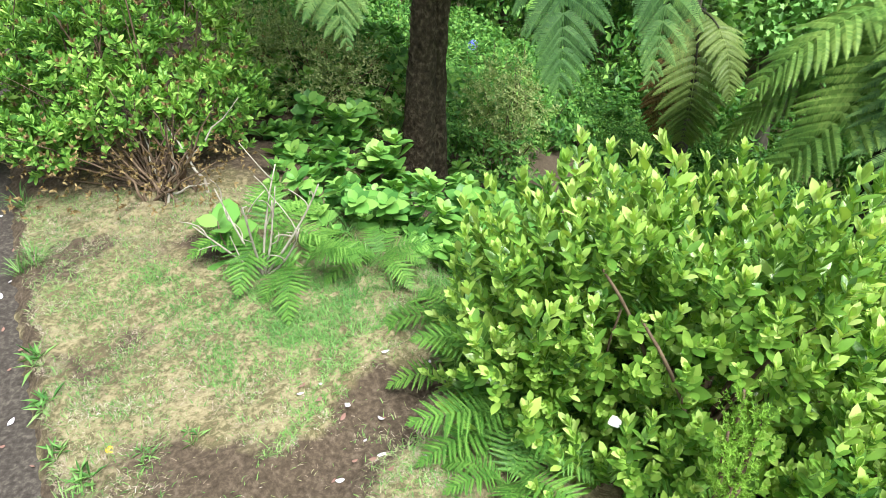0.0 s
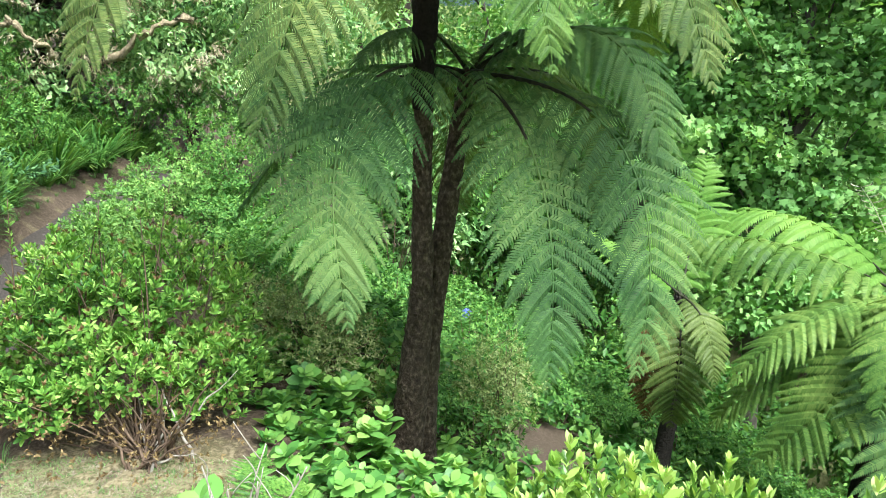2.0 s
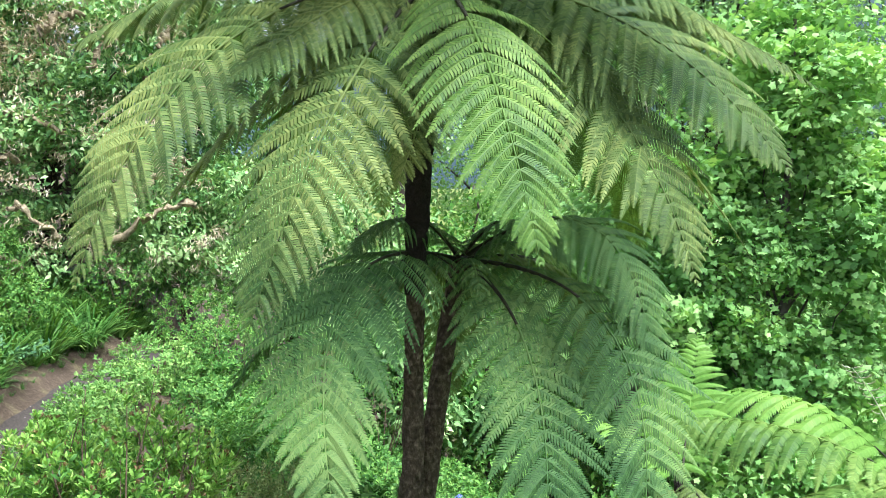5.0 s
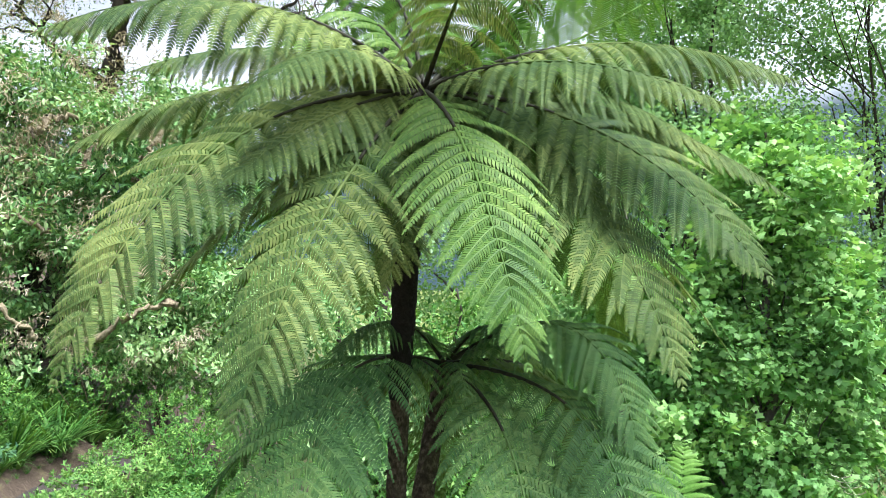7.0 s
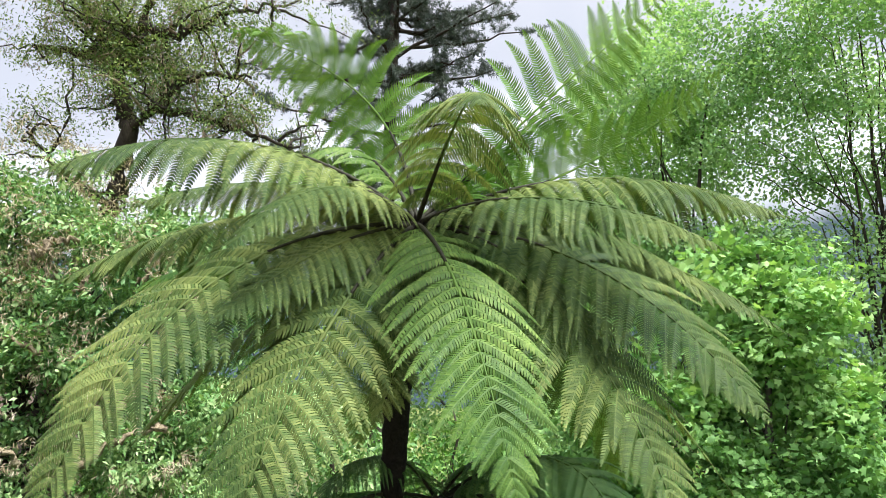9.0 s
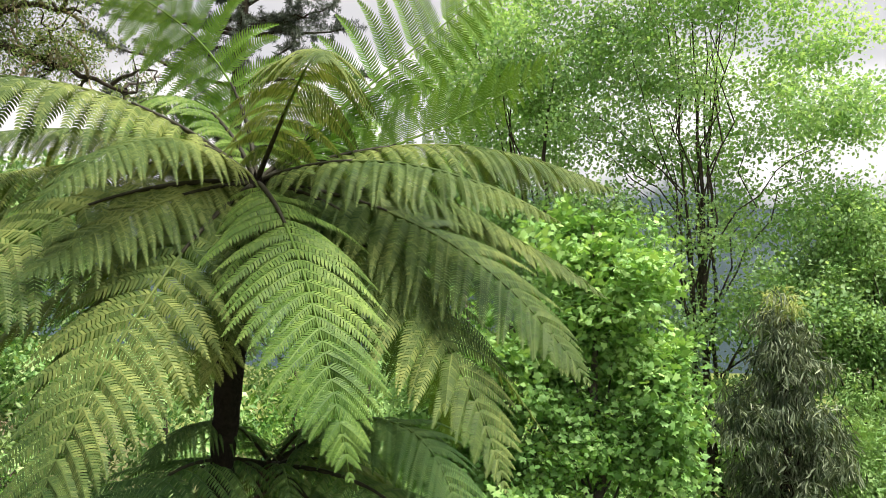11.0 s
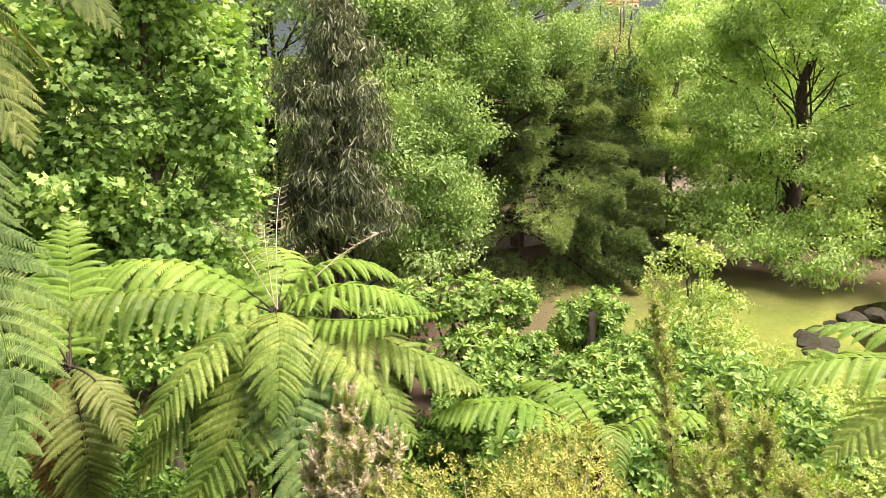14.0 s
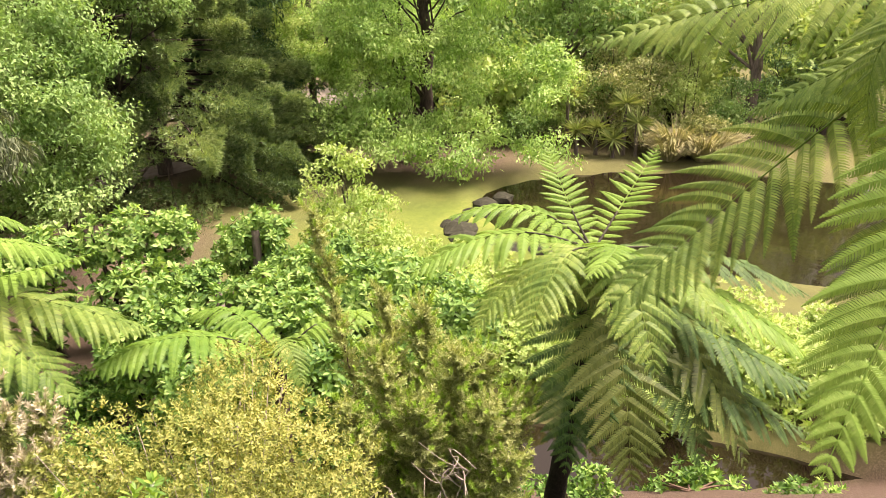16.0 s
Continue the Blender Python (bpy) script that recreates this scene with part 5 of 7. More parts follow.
heath("faded_heath", (2.65, 3.55, gz(2.65, 3.55)), [(2.95, 3.65, 0.52, 0.6), (2.72, 3.6, 0.42, 0.6), (2.85, 3.4, 0.36, 0.6), (2.65, 3.65, 0.25, 0.5), (3.1, 3.4, 0.28, 0.6), (2.8, 3.25, 0.15, 0.6)], 160, "heath with faded pinkish-brown flower heads", 0.95, HEATH, HEATH_PINK, 0.04, 0.36)


# ---- low plants ----
def low_plant(name, k, shape, size, mat, label, category, open_deg=65, height=0.1, group="", layers=1):
    ob = thing(name, (0, 0, 0), label, category, group)
    m = layers
    tips = rng.normal(0, 0.05 * (m > 1) + 0.03 * m, (m, 3)) * np.array([1, 1, 0.4]) + UP * height
    V, F = whorls(tips, np.tile(UP, (m, 1)) + rng.normal(0, 0.25, (m, 3)), k, shape, size, open_deg, height * 0.6)
    part("leaves", V, F, mat, ob)
    return ob


def spread_copies(obs, places, scale=(0.8, 1.25), tilt=8):
    """Copies of some plants at places (x, y); the first uses are the plants themselves."""
    for i, (x, y) in enumerate(places):
        m = pose(x, y, gz(x, y) - 0.01, float(rng.normal(0, tilt)), float(rng.normal(0, tilt)), float(rng.uniform(0, 360)))
        s = float(rng.uniform(*scale))
        if i < len(obs):
            obs[i].matrix_basis, obs[i].scale = m, (s, s, s)
        else:
            copy_thing(obs[int(rng.integers(len(obs)))], m)


def random_places(n, x0, x1, y0, y1, ok, gap=0.1):
    out = []
    for _ in range(n * 30):
        x, y = rng.uniform(x0, x1), rng.uniform(y0, y1)
        if ok(x, y) and all((x - a) ** 2 + (y - b) ** 2 > gap * gap for a, b in out[-200:]):
            out.append((float(x), float(y)))
            if len(out) == n:
                break
    return out


def slope_d(x, y):
    return (x - 0.6) * 0.89 + (y - 1.0) * 0.456


off_path = lambda x, y: x > np.interp(y, RIGHT_Y, RIGHT_X) + 0.1
broad = [low_plant("broad_leaved_plant", 11, WIDE, 0.09, BROAD, "low plant with large rounded green leaves", "plant", 66, 0.07, "broad-leaved plants under the fern", 3) for _ in range(4)]
spread_copies(broad, random_places(260, -1.6, 1.0, 2.9, 5.0, lambda x, y: slope_d(x, y) > -0.15 + 0.05 * x and off_path(x, y) and (x > -1.15 or y > 3.4) and not (abs(x + 0.27) < 0.36 and y > 3.72), 0.09))
# dark leaf colour chosen here to stand in for deep shade below the ferns
darkened_plants = [low_plant("darkened_plant", 14, OVAL, 0.13, STRAP, "leafy plant under the ferns, coloured dark to stand for their shade", "plant", 66, 0.14, "shade plants under the ferns", 4) for _ in range(3)]
spread_copies(darkened_plants, random_places(140, 1.4, 5.2, 4.0, 7.8, lambda x, y: slope_d(x, y) > 1.5, 0.16), (0.9, 1.5))
tufts = []
for _ in range(3):
    ob = thing("grass_tuft", (0, 0, 0), "tuft of long arching green grass", "grass", "grass tufts")
    k = 46
    a = rng.uniform(0, 6.28, k)
    d = np.stack([np.cos(a), np.sin(a), np.zeros(k)], -1)
    V, F = scatter(shape_blade(0.03, 0.5, 4), d * rng.uniform(0, 0.05, (k, 1)), d * rng.uniform(0.15, 0.6, (k, 1)) + UP, UP * 0.6 - d, rng.uniform(0.10, 0.24, k))
    part("blade_tuft", V, F, TUFT, ob)
    tufts.append(ob)
spread_copies(tufts, random_places(60, -0.9, 0.7, 2.35, 3.3, lambda x, y: -0.25 < slope_d(x, y) < 0.55, 0.07) + random_places(30, -1.4, 1.6, 3.8, 6.5, lambda x, y: slope_d(x, y) > 0.1, 0.2) + [(float(np.interp(v, LEFT_Y, LEFT_X) - 0.08 - 0.12 * (i % 3)), float(v)) for i, v in enumerate(np.linspace(5.2, 10.5, 60))] + [(float(np.interp(v, RIGHT_Y, RIGHT_X) + rng.uniform(0.0, 0.12)), float(v)) for v in rng.uniform(1.3, 3.4, 5)], (0.3, 0.8))


def ground_fern(n_fronds, length, mat):
    ob = thing("ground_fern", (0, 0, 0), "clump of lacy green ground fern", "fern", "ground ferns")
    for i in range(n_fronds):
        a = 6.28 * i / n_fronds + rng.normal(0, 0.25)
        r = length * rng.uniform(0.7, 1.1)
        end = (r * 0.85 * math.cos(a), r * 0.85 * math.sin(a), r * rng.uniform(0.05, 0.35))
        frond(ob, (0, 0, 0.02), bow((0, 0, 0.02), end, 62, 0.55), end, mat, n=20, seg=12, plen=0.26, droop=0.25, bare=0.15, thick=0.0025, stalk=mat)
    return ob


GFERN = leaf_material("ground_fern_leaf", (0.045, 0.13, 0.016), (0.105, 0.24, 0.03), (0.21, 0.37, 0.055), 0.45, 0.4, 2.0)
gf = [ground_fern(7, 0.42, GFERN), ground_fern(8, 0.38, GFERN), ground_fern(6, 0.45, GFERN)]
spread_copies(gf, [(-0.72, 2.62), (-0.4, 2.75), (-0.95, 2.85), (-0.05, 2.0), (0.12, 1.72), (0.1, 1.5), (0.0, 2.3), (0.35, 1.95), (0.55, 1.62), (1.05, 1.9), (1.5, 1.7), (-0.15, 3.1), (0.3, 3.3), (-3.3, 8.9), (-2.6, 8.0), (-2.0, 7.2), (-3.0, 9.6), (-1.5, 6.6), (-0.9, 5.6), (-0.4, 5.9), (1.4, 5.2), (-2.2, 8.8), (2.2, 4.9), (3.0, 4.6), (2.6, 4.0), (2.4, 6.0), (3.2, 6.4), (2.9, 5.6), (2.0, 6.8)], (0.9, 1.3), 6)
for x, y, z, dx, dy in ((0.15, 1.75, 0.55, -0.38, -0.12), (0.15, 1.55, 0.42, -0.32, -0.22), (0.2, 1.95, 0.65, -0.42, -0.02), (0.45, 1.55, 0.48, 0.30, -0.18), (0.25, 1.35, 0.25, -0.25, -0.12), (0.9, 2.0, 1.0, 0.45, -0.1), (0.5, 1.85, 0.95, 0.4, 0.0), (1.2, 1.75, 0.9, 0.5, -0.15)):
    f = thing("bracken_frond", (x, y, gz(x, y)), "lacy bracken frond reaching out of the shrub", "fern", "bracken fronds")
    frond(f, (x, y, z - 0.12), bow((x, y, z - 0.12), (x + dx, y + dy, z), 40, 0.55), (x + dx, y + dy, z), GFERN, n=22, seg=16, plen=0.30, droop=0.25, bare=0.1, thick=0.0025, stalk=GFERN)
    V, F = tube(curve((x, y, gz(x, y) - 0.02), (x - dx * 0.2, y, z * 0.5), (x, y, z - 0.12), 6), np.linspace(0.006, 0.004, 6), 6)
    part("stem", V, F, TWIG, f, "", True)

# thicket on the slope behind the fern
bush = []
for i in range(4):
    ob = thing("hydrangea_bush", (0, 0, 0), "low bright-green hydrangea bush not yet in flower", "bush", "hydrangea bushes")
    P, D = shell([(0, 0, 0.22, 0.42, 0.42, 0.3), (0.22, 0.1, 0.3, 0.25, 0.25, 0.25), (-0.2, 0.12, 0.34, 0.22, 0.25, 0.22)], 210, 0.55)
    V, F = whorls(P, unit(D + UP * 0.8), 7, SIMPLE if i % 2 else WIDE_SIMPLE, 0.07, 70, 0.04)
    part("leaves", V, F, UNDER, ob)
    stems(ob, (0, 0, -0.05), P[:8], 0.008, TWIG)
    bush.append(ob)
spread_copies(bush, random_places(165, -3.4, 4.5, 5.0, 13.5, lambda x, y: slope_d(x, y) > 0.3 and off_path(x, y) and slope_d(x, y) < 8.5 and (x - 2.9) ** 2 + (y - 6.0) ** 2 > 5.5, 0.38) + random_places(40, 1.2, 6.8, 0.2, 5.5, lambda x, y: 1.3 < slope_d(x, y) < 8.3 and (x - 3.4) ** 2 + (y - 5.0) ** 2 > 4.0, 0.4) + random_places(88, 4.0, 10.0, 5.0, 13.0, lambda x, y: 5.5 < slope_d(x, y) < 12.5, 0.38), (0.9, 1.7))

# strap-leaved plants on the bank beyond the path
straps = []
for _ in range(3):
    ob = thing("agapanthus", (0, 0, 0), "clump of dark strap-shaped agapanthus leaves", "plant", "agapanthus on the bank")
    k = 60
    a = rng.uniform(0, 6.28, k)
    d = np.stack([np.cos(a), np.sin(a), np.zeros(k)], -1)
    V, F = scatter(STRAPS, d * rng.uniform(0, 0.08, (k, 1)), d * rng.uniform(0.2, 0.8, (k, 1)) + UP, UP * 0.6 - d, rng.uniform(0.35, 0.65, k))
    part("leaves", V, F, STRAP, ob)
    straps.append(ob)
spread_copies(straps, random_places(190, -7.5, -3.6, 6.2, 12.5, lambda x, y: x < np.interp(y, LEFT_Y, LEFT_X) - 0.12, 0.20), (0.85, 1.25))

# big-leaved plant and bare twigs at the lawn's corner
corner = thing("hydrangea_plant", (-1.12, 2.78, gz(-1.12, 2.78)), "young hydrangea with a few large glossy leaves", "plant")
V, F = whorls(np.array([[-1.12, 2.78, gz(-1.12, 2.78) + 0.2], [-1.05, 2.72, gz(-1.12, 2.78) + 0.1]]), np.array([[-0.2, -0.2, 1.0], [0.2, -0.3, 1.0]]), 6, WIDE, 0.19, 66, 0.12)
part("leaves", V, F, BROAD, corner)
stems(corner, (-1.1, 2.76, gz(-1.12, 2.78)), [np.array([-1.12, 2.78, gz(-1.12, 2.78) + 0.2])], 0.008, TWIG)
dead = thing("dead_twig", (-0.92, 2.62, gz(-0.92, 2.62)), "bleached dead twigs standing among the ferns", "twig")
for dx, dy, dz in ((-0.15, 0.1, 0.42), (0.1, 0.05, 0.38), (0.22, -0.05, 0.30), (-0.25, 0.0, 0.3), (0.3, 0.1, 0.42), (0.02, -0.1, 0.45), (0.12, 0.15, 0.5)):
    b = np.array([-0.92, 2.62, gz(-0.92, 2.62) - 0.02])
    e = b + np.array([dx, dy, dz])
    ln = curve(b, (b + e) / 2 + rng.normal(0, 0.04, 3), e, 8)
    V, F = joined([tube(ln, np.linspace(0.007, 0.003, 8), 6)] + [tube(curve(ln[k], ln[k] + rng.normal(0, 0.03, 3) + UP * 0.04, ln[k] + rng.normal(0, 0.06, 3) + UP * 0.08, 5), np.linspace(0.004, 0.002, 5), 5) for k in (3, 5, 6)])
    part("branch", V, F, DEADWOOD, dead, "", True)


def flower_head(name, at, mat, label, size, n=26, petal=0.012):
    d = unit(rng.normal(size=(n, 3)) + UP * 0.7)
    P = np.array(at) + d * size
    V, F = whorls(P, d, 4, SIMPLE, petal, 80)
    return single(name, V, F, mat, label, "flower")


flower_head("blue_flower", (0.22, 1.78, 0.72), BLUE_FLOWER, "small blue flower among the bracken", 0.025)
flower_head("blue_flower", (0.2, 9.6, -1.35), BLUE_FLOWER, "blue hydrangea head on the far slope", 0.06, 40, 0.03)
flower_head("dandelion", (-1.24, 1.62, gz(-1.24, 1.62) + 0.04), YELLOW_FLOWER, "single yellow dandelion in the lawn", 0.01, 18, 0.008)
flower_head("daisy", (0.18, 1.36, gz(0.18, 1.36) + 0.07), PETAL_MAT, "small white daisy at the foot of the shrub", 0.008, 14, 0.014)
for x, y, k in ((-1.74, 2.1, 0.10), (-1.6, 1.86, 0.09), (-1.3, 1.5, 0.08), (-1.12, 1.58, 0.05), (-1.45, 1.62, 0.07), (-0.98, 1.66, 0.05)):
    w = thing("weed", (x, y, gz(x, y)), "small green weed at the lawn's edge", "weed", "weeds at the lawn's edge")
    V, F = whorls(np.array([[x, y, gz(x, y) + 0.02], [x + 0.02, y + 0.03, gz(x, y) + 0.03], [x - 0.02, y + 0.05, gz(x, y) + 0.02]]), np.tile(UP, (3, 1)) + rng.normal(0, 0.3, (3, 3)), 8, NARROW, k, 70, 0.02)
    part("leaves", V, F, TUFT, w)
for at, t in (((0.42, 1.55, 0.62), 0.4), ((0.05, 1.85, 0.5), 1.0)):
    V, F = scatter(WIDE, np.array([at]), np.array([[math.cos(t), math.sin(t), -0.2]]), UP[None] + np.array([[0, -0.5, 0]]), 0.06)
    single("caught_petal", V, F, PETAL_MAT, "pale pink petal caught on the shrub", "petal")


# ---- trees ----
def tree(name, base, top, r, lobes, n, k, spread, shape, size, leaf, bark, label, category="tree", limbs=9, droop=0.35, inner=0.45, up=0.7, trunks=1, limb_r=0.4, tufts=5, clump=1.15):
    ob = thing(name, base, label, category)
    base, top = np.asarray(base, float), np.asarray(top, float)
    ends = []
    for i in range(trunks):
        o = np.array([*rng.normal(0, 0.35 * (trunks > 1) * r * 6, 2), 0])
        e = top + o * 2.2
        pts = np.linspace(0, 1, 14)[:, None] * (e - base - o * 0.4) + base + o * 0.4 - UP * 0.15
        pts[1:-1] += rng.normal(0, r * 0.5, (12, 3)) * np.array([1, 1, 0.2])
        rr = r * (1 - 0.85 * np.linspace(0, 1, 14)) * (1 + 0.5 * np.exp(-np.linspace(0, 14, 14)))
        V, F = tube(pts, rr * (1 if i == 0 else 0.7), 10, 0.05)
        part("trunk", V, F, bark, ob, "", True)
        ends.append((pts, rr))
    boughs = []
    for x, y, z, a, b, c in lobes:
        m = int(np.clip(5 * (a * b * c) ** (1 / 3) + 7, 9, 22))
        d = unit(rng.normal(size=(m, 3)))
        for v in d:
            s = rng.uniform(0.22, 0.42)
            q = rng.uniform(0.45, 0.95)
            boughs.append((x + v[0] * a * q, y + v[1] * b * q, z + v[2] * c * q, a * s, b * s, c * s * 0.75))
        boughs.append((x, y, z, a * 0.5, b * 0.5, c * 0.5))
    P, D = shell(boughs, max(n // tufts, 20), inner, 0.7)
    hi = P[:, 2] > ground_z(P[:, 0], P[:, 1]) + 0.3
    P, D = P[hi], D[hi]
    for i in range(limbs):
        pts, rr = ends[i % trunks]
        t = P[int(rng.integers(len(P)))]
        f = np.clip((t[2] - base[2]) / (top[2] - base[2]) * rng.uniform(0.45, 0.8), 0.08, 0.93) * 13
        s = pts[int(f)]
        V, F = tube(curve(s, (s + t) / 2 + UP * 0.15 * np.linalg.norm(t - s), t, 9) + np.vstack([np.zeros((1, 3)), rng.normal(0, 0.02 * np.linalg.norm(t - s), (8, 3))]), np.linspace(max(rr[int(f)] * limb_r, 0.02), 0.008, 9), 6)
        part("limb", V, F, bark, ob, "", True)
    # sprays of leaves in flat tufts about the twig ends
    Q = np.repeat(P, tufts, 0) + np.clip(rng.normal(size=(len(P) * tufts, 3)), -1.7, 1.7) * clump * spread * np.array([1, 1, 0.5])
    V, F = cluster_leaves(Q, np.repeat(D, tufts, 0), k, spread * 0.62, shape, size, droop, up)
    part("crown", V, F, leaf, ob)
    return ob


# leafy young plane tree down the slope
tree("plane_tree", (5.25, 11.86, gz(5.25, 11.86)), (5.4, 11.8, 5.6), 0.16,
     [(5.4, 11.8, 3.8, 1.4, 1.2, 1.9), (4.5, 12.2, 2.3, 1.1, 1.0, 1.3), (6.4, 11.3, 2.0, 1.0, 1.0, 1.7), (5.2, 11.9, 1.0, 1.5, 1.2, 1.5), (6.2, 11.5, 0.1, 1.2, 1.0, 1.2), (4.2, 12.3, 0.3, 1.1, 1.0, 1.2), (5.0, 12.0, 5.0, 0.8, 0.8, 0.9), (5.9, 11.6, 4.8, 0.7, 0.7, 0.8), (4.8, 11.2, -1.3, 0.9, 0.7, 0.9), (5.6, 10.9, -1.5, 0.9, 0.7, 0.8)],
     2300, 15, 0.20, LOBED, 0.135, PLANE, BARK, "young plane tree with lush bright lobed leaves", limbs=22, droop=0.3, limb_r=0.25)
tree("plane_tree", (3.5, 13.6, gz(3.5, 13.6)), (3.6, 13.6, 4.5), 0.13, [(3.6, 13.6, 2.4, 1.3, 1.2, 2.2), (2.7, 13.8, 0.5, 1.2, 1.2, 1.8), (4.2, 13.8, 0.5, 1.2, 1.2, 1.8)], 1000, 14, 0.2, LOBED, 0.135, PLANE, BARK, "young plane tree in full spring leaf", limbs=12, droop=0.3)

# tall light-crowned poplars behind
tree("poplar", (12.8, 20.3, -4.95), (12.8, 20.3, 14.5), 0.13,
     [(12.4, 20.5, 12.5, 2.8, 2.8, 4.2), (9.0, 22.0, 11.5, 2.6, 2.6, 4.0), (14.8, 19.0, 10.0, 2.4, 2.4, 4.0), (11.5, 21, 7.0, 3.4, 3.0, 3.4), (14.5, 18.8, 5.8, 2.6, 2.6, 2.6), (8.5, 22.0, 6.5, 2.6, 2.6, 3.2), (16.2, 17.8, 8.0, 1.9, 1.9, 2.8), (13.5, 19.5, 2.6, 2.6, 2.4, 2.4), (10.4, 20.8, 3.0, 2.6, 2.4, 2.4), (15.6, 18.4, 2.4, 2.2, 2.2, 2.2), (12.2, 20.0, -1.0, 2.4, 2.2, 2.0), (8.1, 21.3, 13.6, 1.8, 1.8, 2.2), (10.2, 20.7, 14.3, 2.0, 2.0, 2.4), (11.9, 19.2, 14.6, 2.0, 2.0, 2.4), (13.7, 18.4, 14.0, 1.9, 1.9, 2.3), (15.2, 17.7, 12.8, 1.6, 1.6, 1.9), (11.3, 20.0, 16.8, 2.0, 2.0, 2.4), (13.4, 18.5, 16.5, 1.8, 1.8, 2.2), (15.7, 16.9, 10.6, 1.3, 1.3, 1.6)],
     8600, 12, 0.40, WIDE_SIMPLE, 0.135, POPLAR, BARK_DARK, "tall many-stemmed poplar with airy light-green crown", clump=0.85, limbs=34, trunks=5, inner=0.2, limb_r=0.45)
tree("poplar", (7.5, 24, -4.95), (7.4, 24, 12.5), 0.2, [(7.4, 24, 11, 2.6, 2.6, 5.2), (6.0, 24.5, 6.0, 2.8, 2.6, 3.6), (9, 23.5, 5.5, 2.6, 2.6, 3.2), (7, 24, 14.5, 1.8, 1.8, 2.4)], 3800, 12, 0.40, WIDE_SIMPLE, 0.15, POPLAR, BARK_DARK, "tall poplar with thin upright branches", limbs=20, trunks=3, inner=0.2)
tree("poplar", (3.0, 25, -4.95), (3.0, 25, 12), 0.24, [(3, 25, 8, 2.8, 2.6, 4), (1, 25, 4, 2.8, 2.6, 3.4), (4.5, 25, 3, 2.6, 2.6, 3.2)], 2600, 12, 0.40, WIDE_SIMPLE, 0.15, POPLAR, BARK_DARK, "poplar behind the tree fern", limbs=12, trunks=2, inner=0.2)

# dull weeping tree and the oak beside it
weep = tree("weeping_tree", (10.8, 14.4, -4.95), (10.9, 14.35, 4.4), 0.16,
     [(10.9, 14.35, 3.2, 0.75, 0.75, 1.5), (10.5, 14.6, 1.6, 1.1, 1.0, 1.6), (11.3, 14.0, 1.2, 1.0, 1.0, 1.6), (10.8, 14.4, -0.6, 1.4, 1.3, 1.6), (11.5, 13.9, -0.8, 0.9, 0.9, 1.2), (10.1, 14.9, -0.6, 0.9, 0.9, 1.4)],
     1150, 15, 0.17, NARROW, 0.26, WEEPING, BARK_DARK, "dull grey-green tree with drooping narrow leaves", limbs=16, droop=1.4, up=0.1)
P, D = shell([(10.9, 14.35, 4.45, 0.4, 0.4, 0.35)], 40, 0.3)
V, F = cluster_leaves(P, D, 10, 0.1, NARROW, 0.2, 0.8)
tagged(part("new_growth", V, F, HEATH, weep, "bronze new leaves at the top"), kind="stuff")
tree("oak", (16.3, 16.6, -4.95), (16.6, 17.0, 7.2), 0.32,
     [(16.6, 17.2, 6.3, 2.2, 2.2, 2.2), (15.0, 17.6, 4.5, 1.8, 1.8, 1.9), (15.6, 16.4, 3.8, 1.5, 1.2, 1.4), (17.8, 16.2, 3.8, 1.9, 1.9, 1.6), (15.4, 15.6, 1.8, 1.8, 1.5, 1.5), (16.0, 15.6, 0.6, 1.5, 1.4, 1.2), (14.6, 14.6, -0.2, 1.3, 1.1, 1.2), (15.2, 14.2, -1.5, 0.9, 0.7, 0.8), (13.6, 15.5, 0.5, 1.2, 1.2, 1.3), (13.2, 15.2, -1.2, 1.2, 1.2, 1.1), (14.2, 14.3, -2.6, 1.1, 1.0, 0.9), (15.3, 15.0, -1.6, 1.2, 1.1, 1.0), (16.2, 15.7, -0.5, 1.2, 1.1, 1.0), (14.8, 15.7, -2.7, 1.1, 1.1, 0.8)],
     4600, 20, 0.27, SIMPLE, 0.13, OAK, BARK_DARK, "spreading oak with bright drooping boughs", limbs=26, limb_r=0.22, inner=0.5, droop=0.5, tufts=10, clump=1.0)


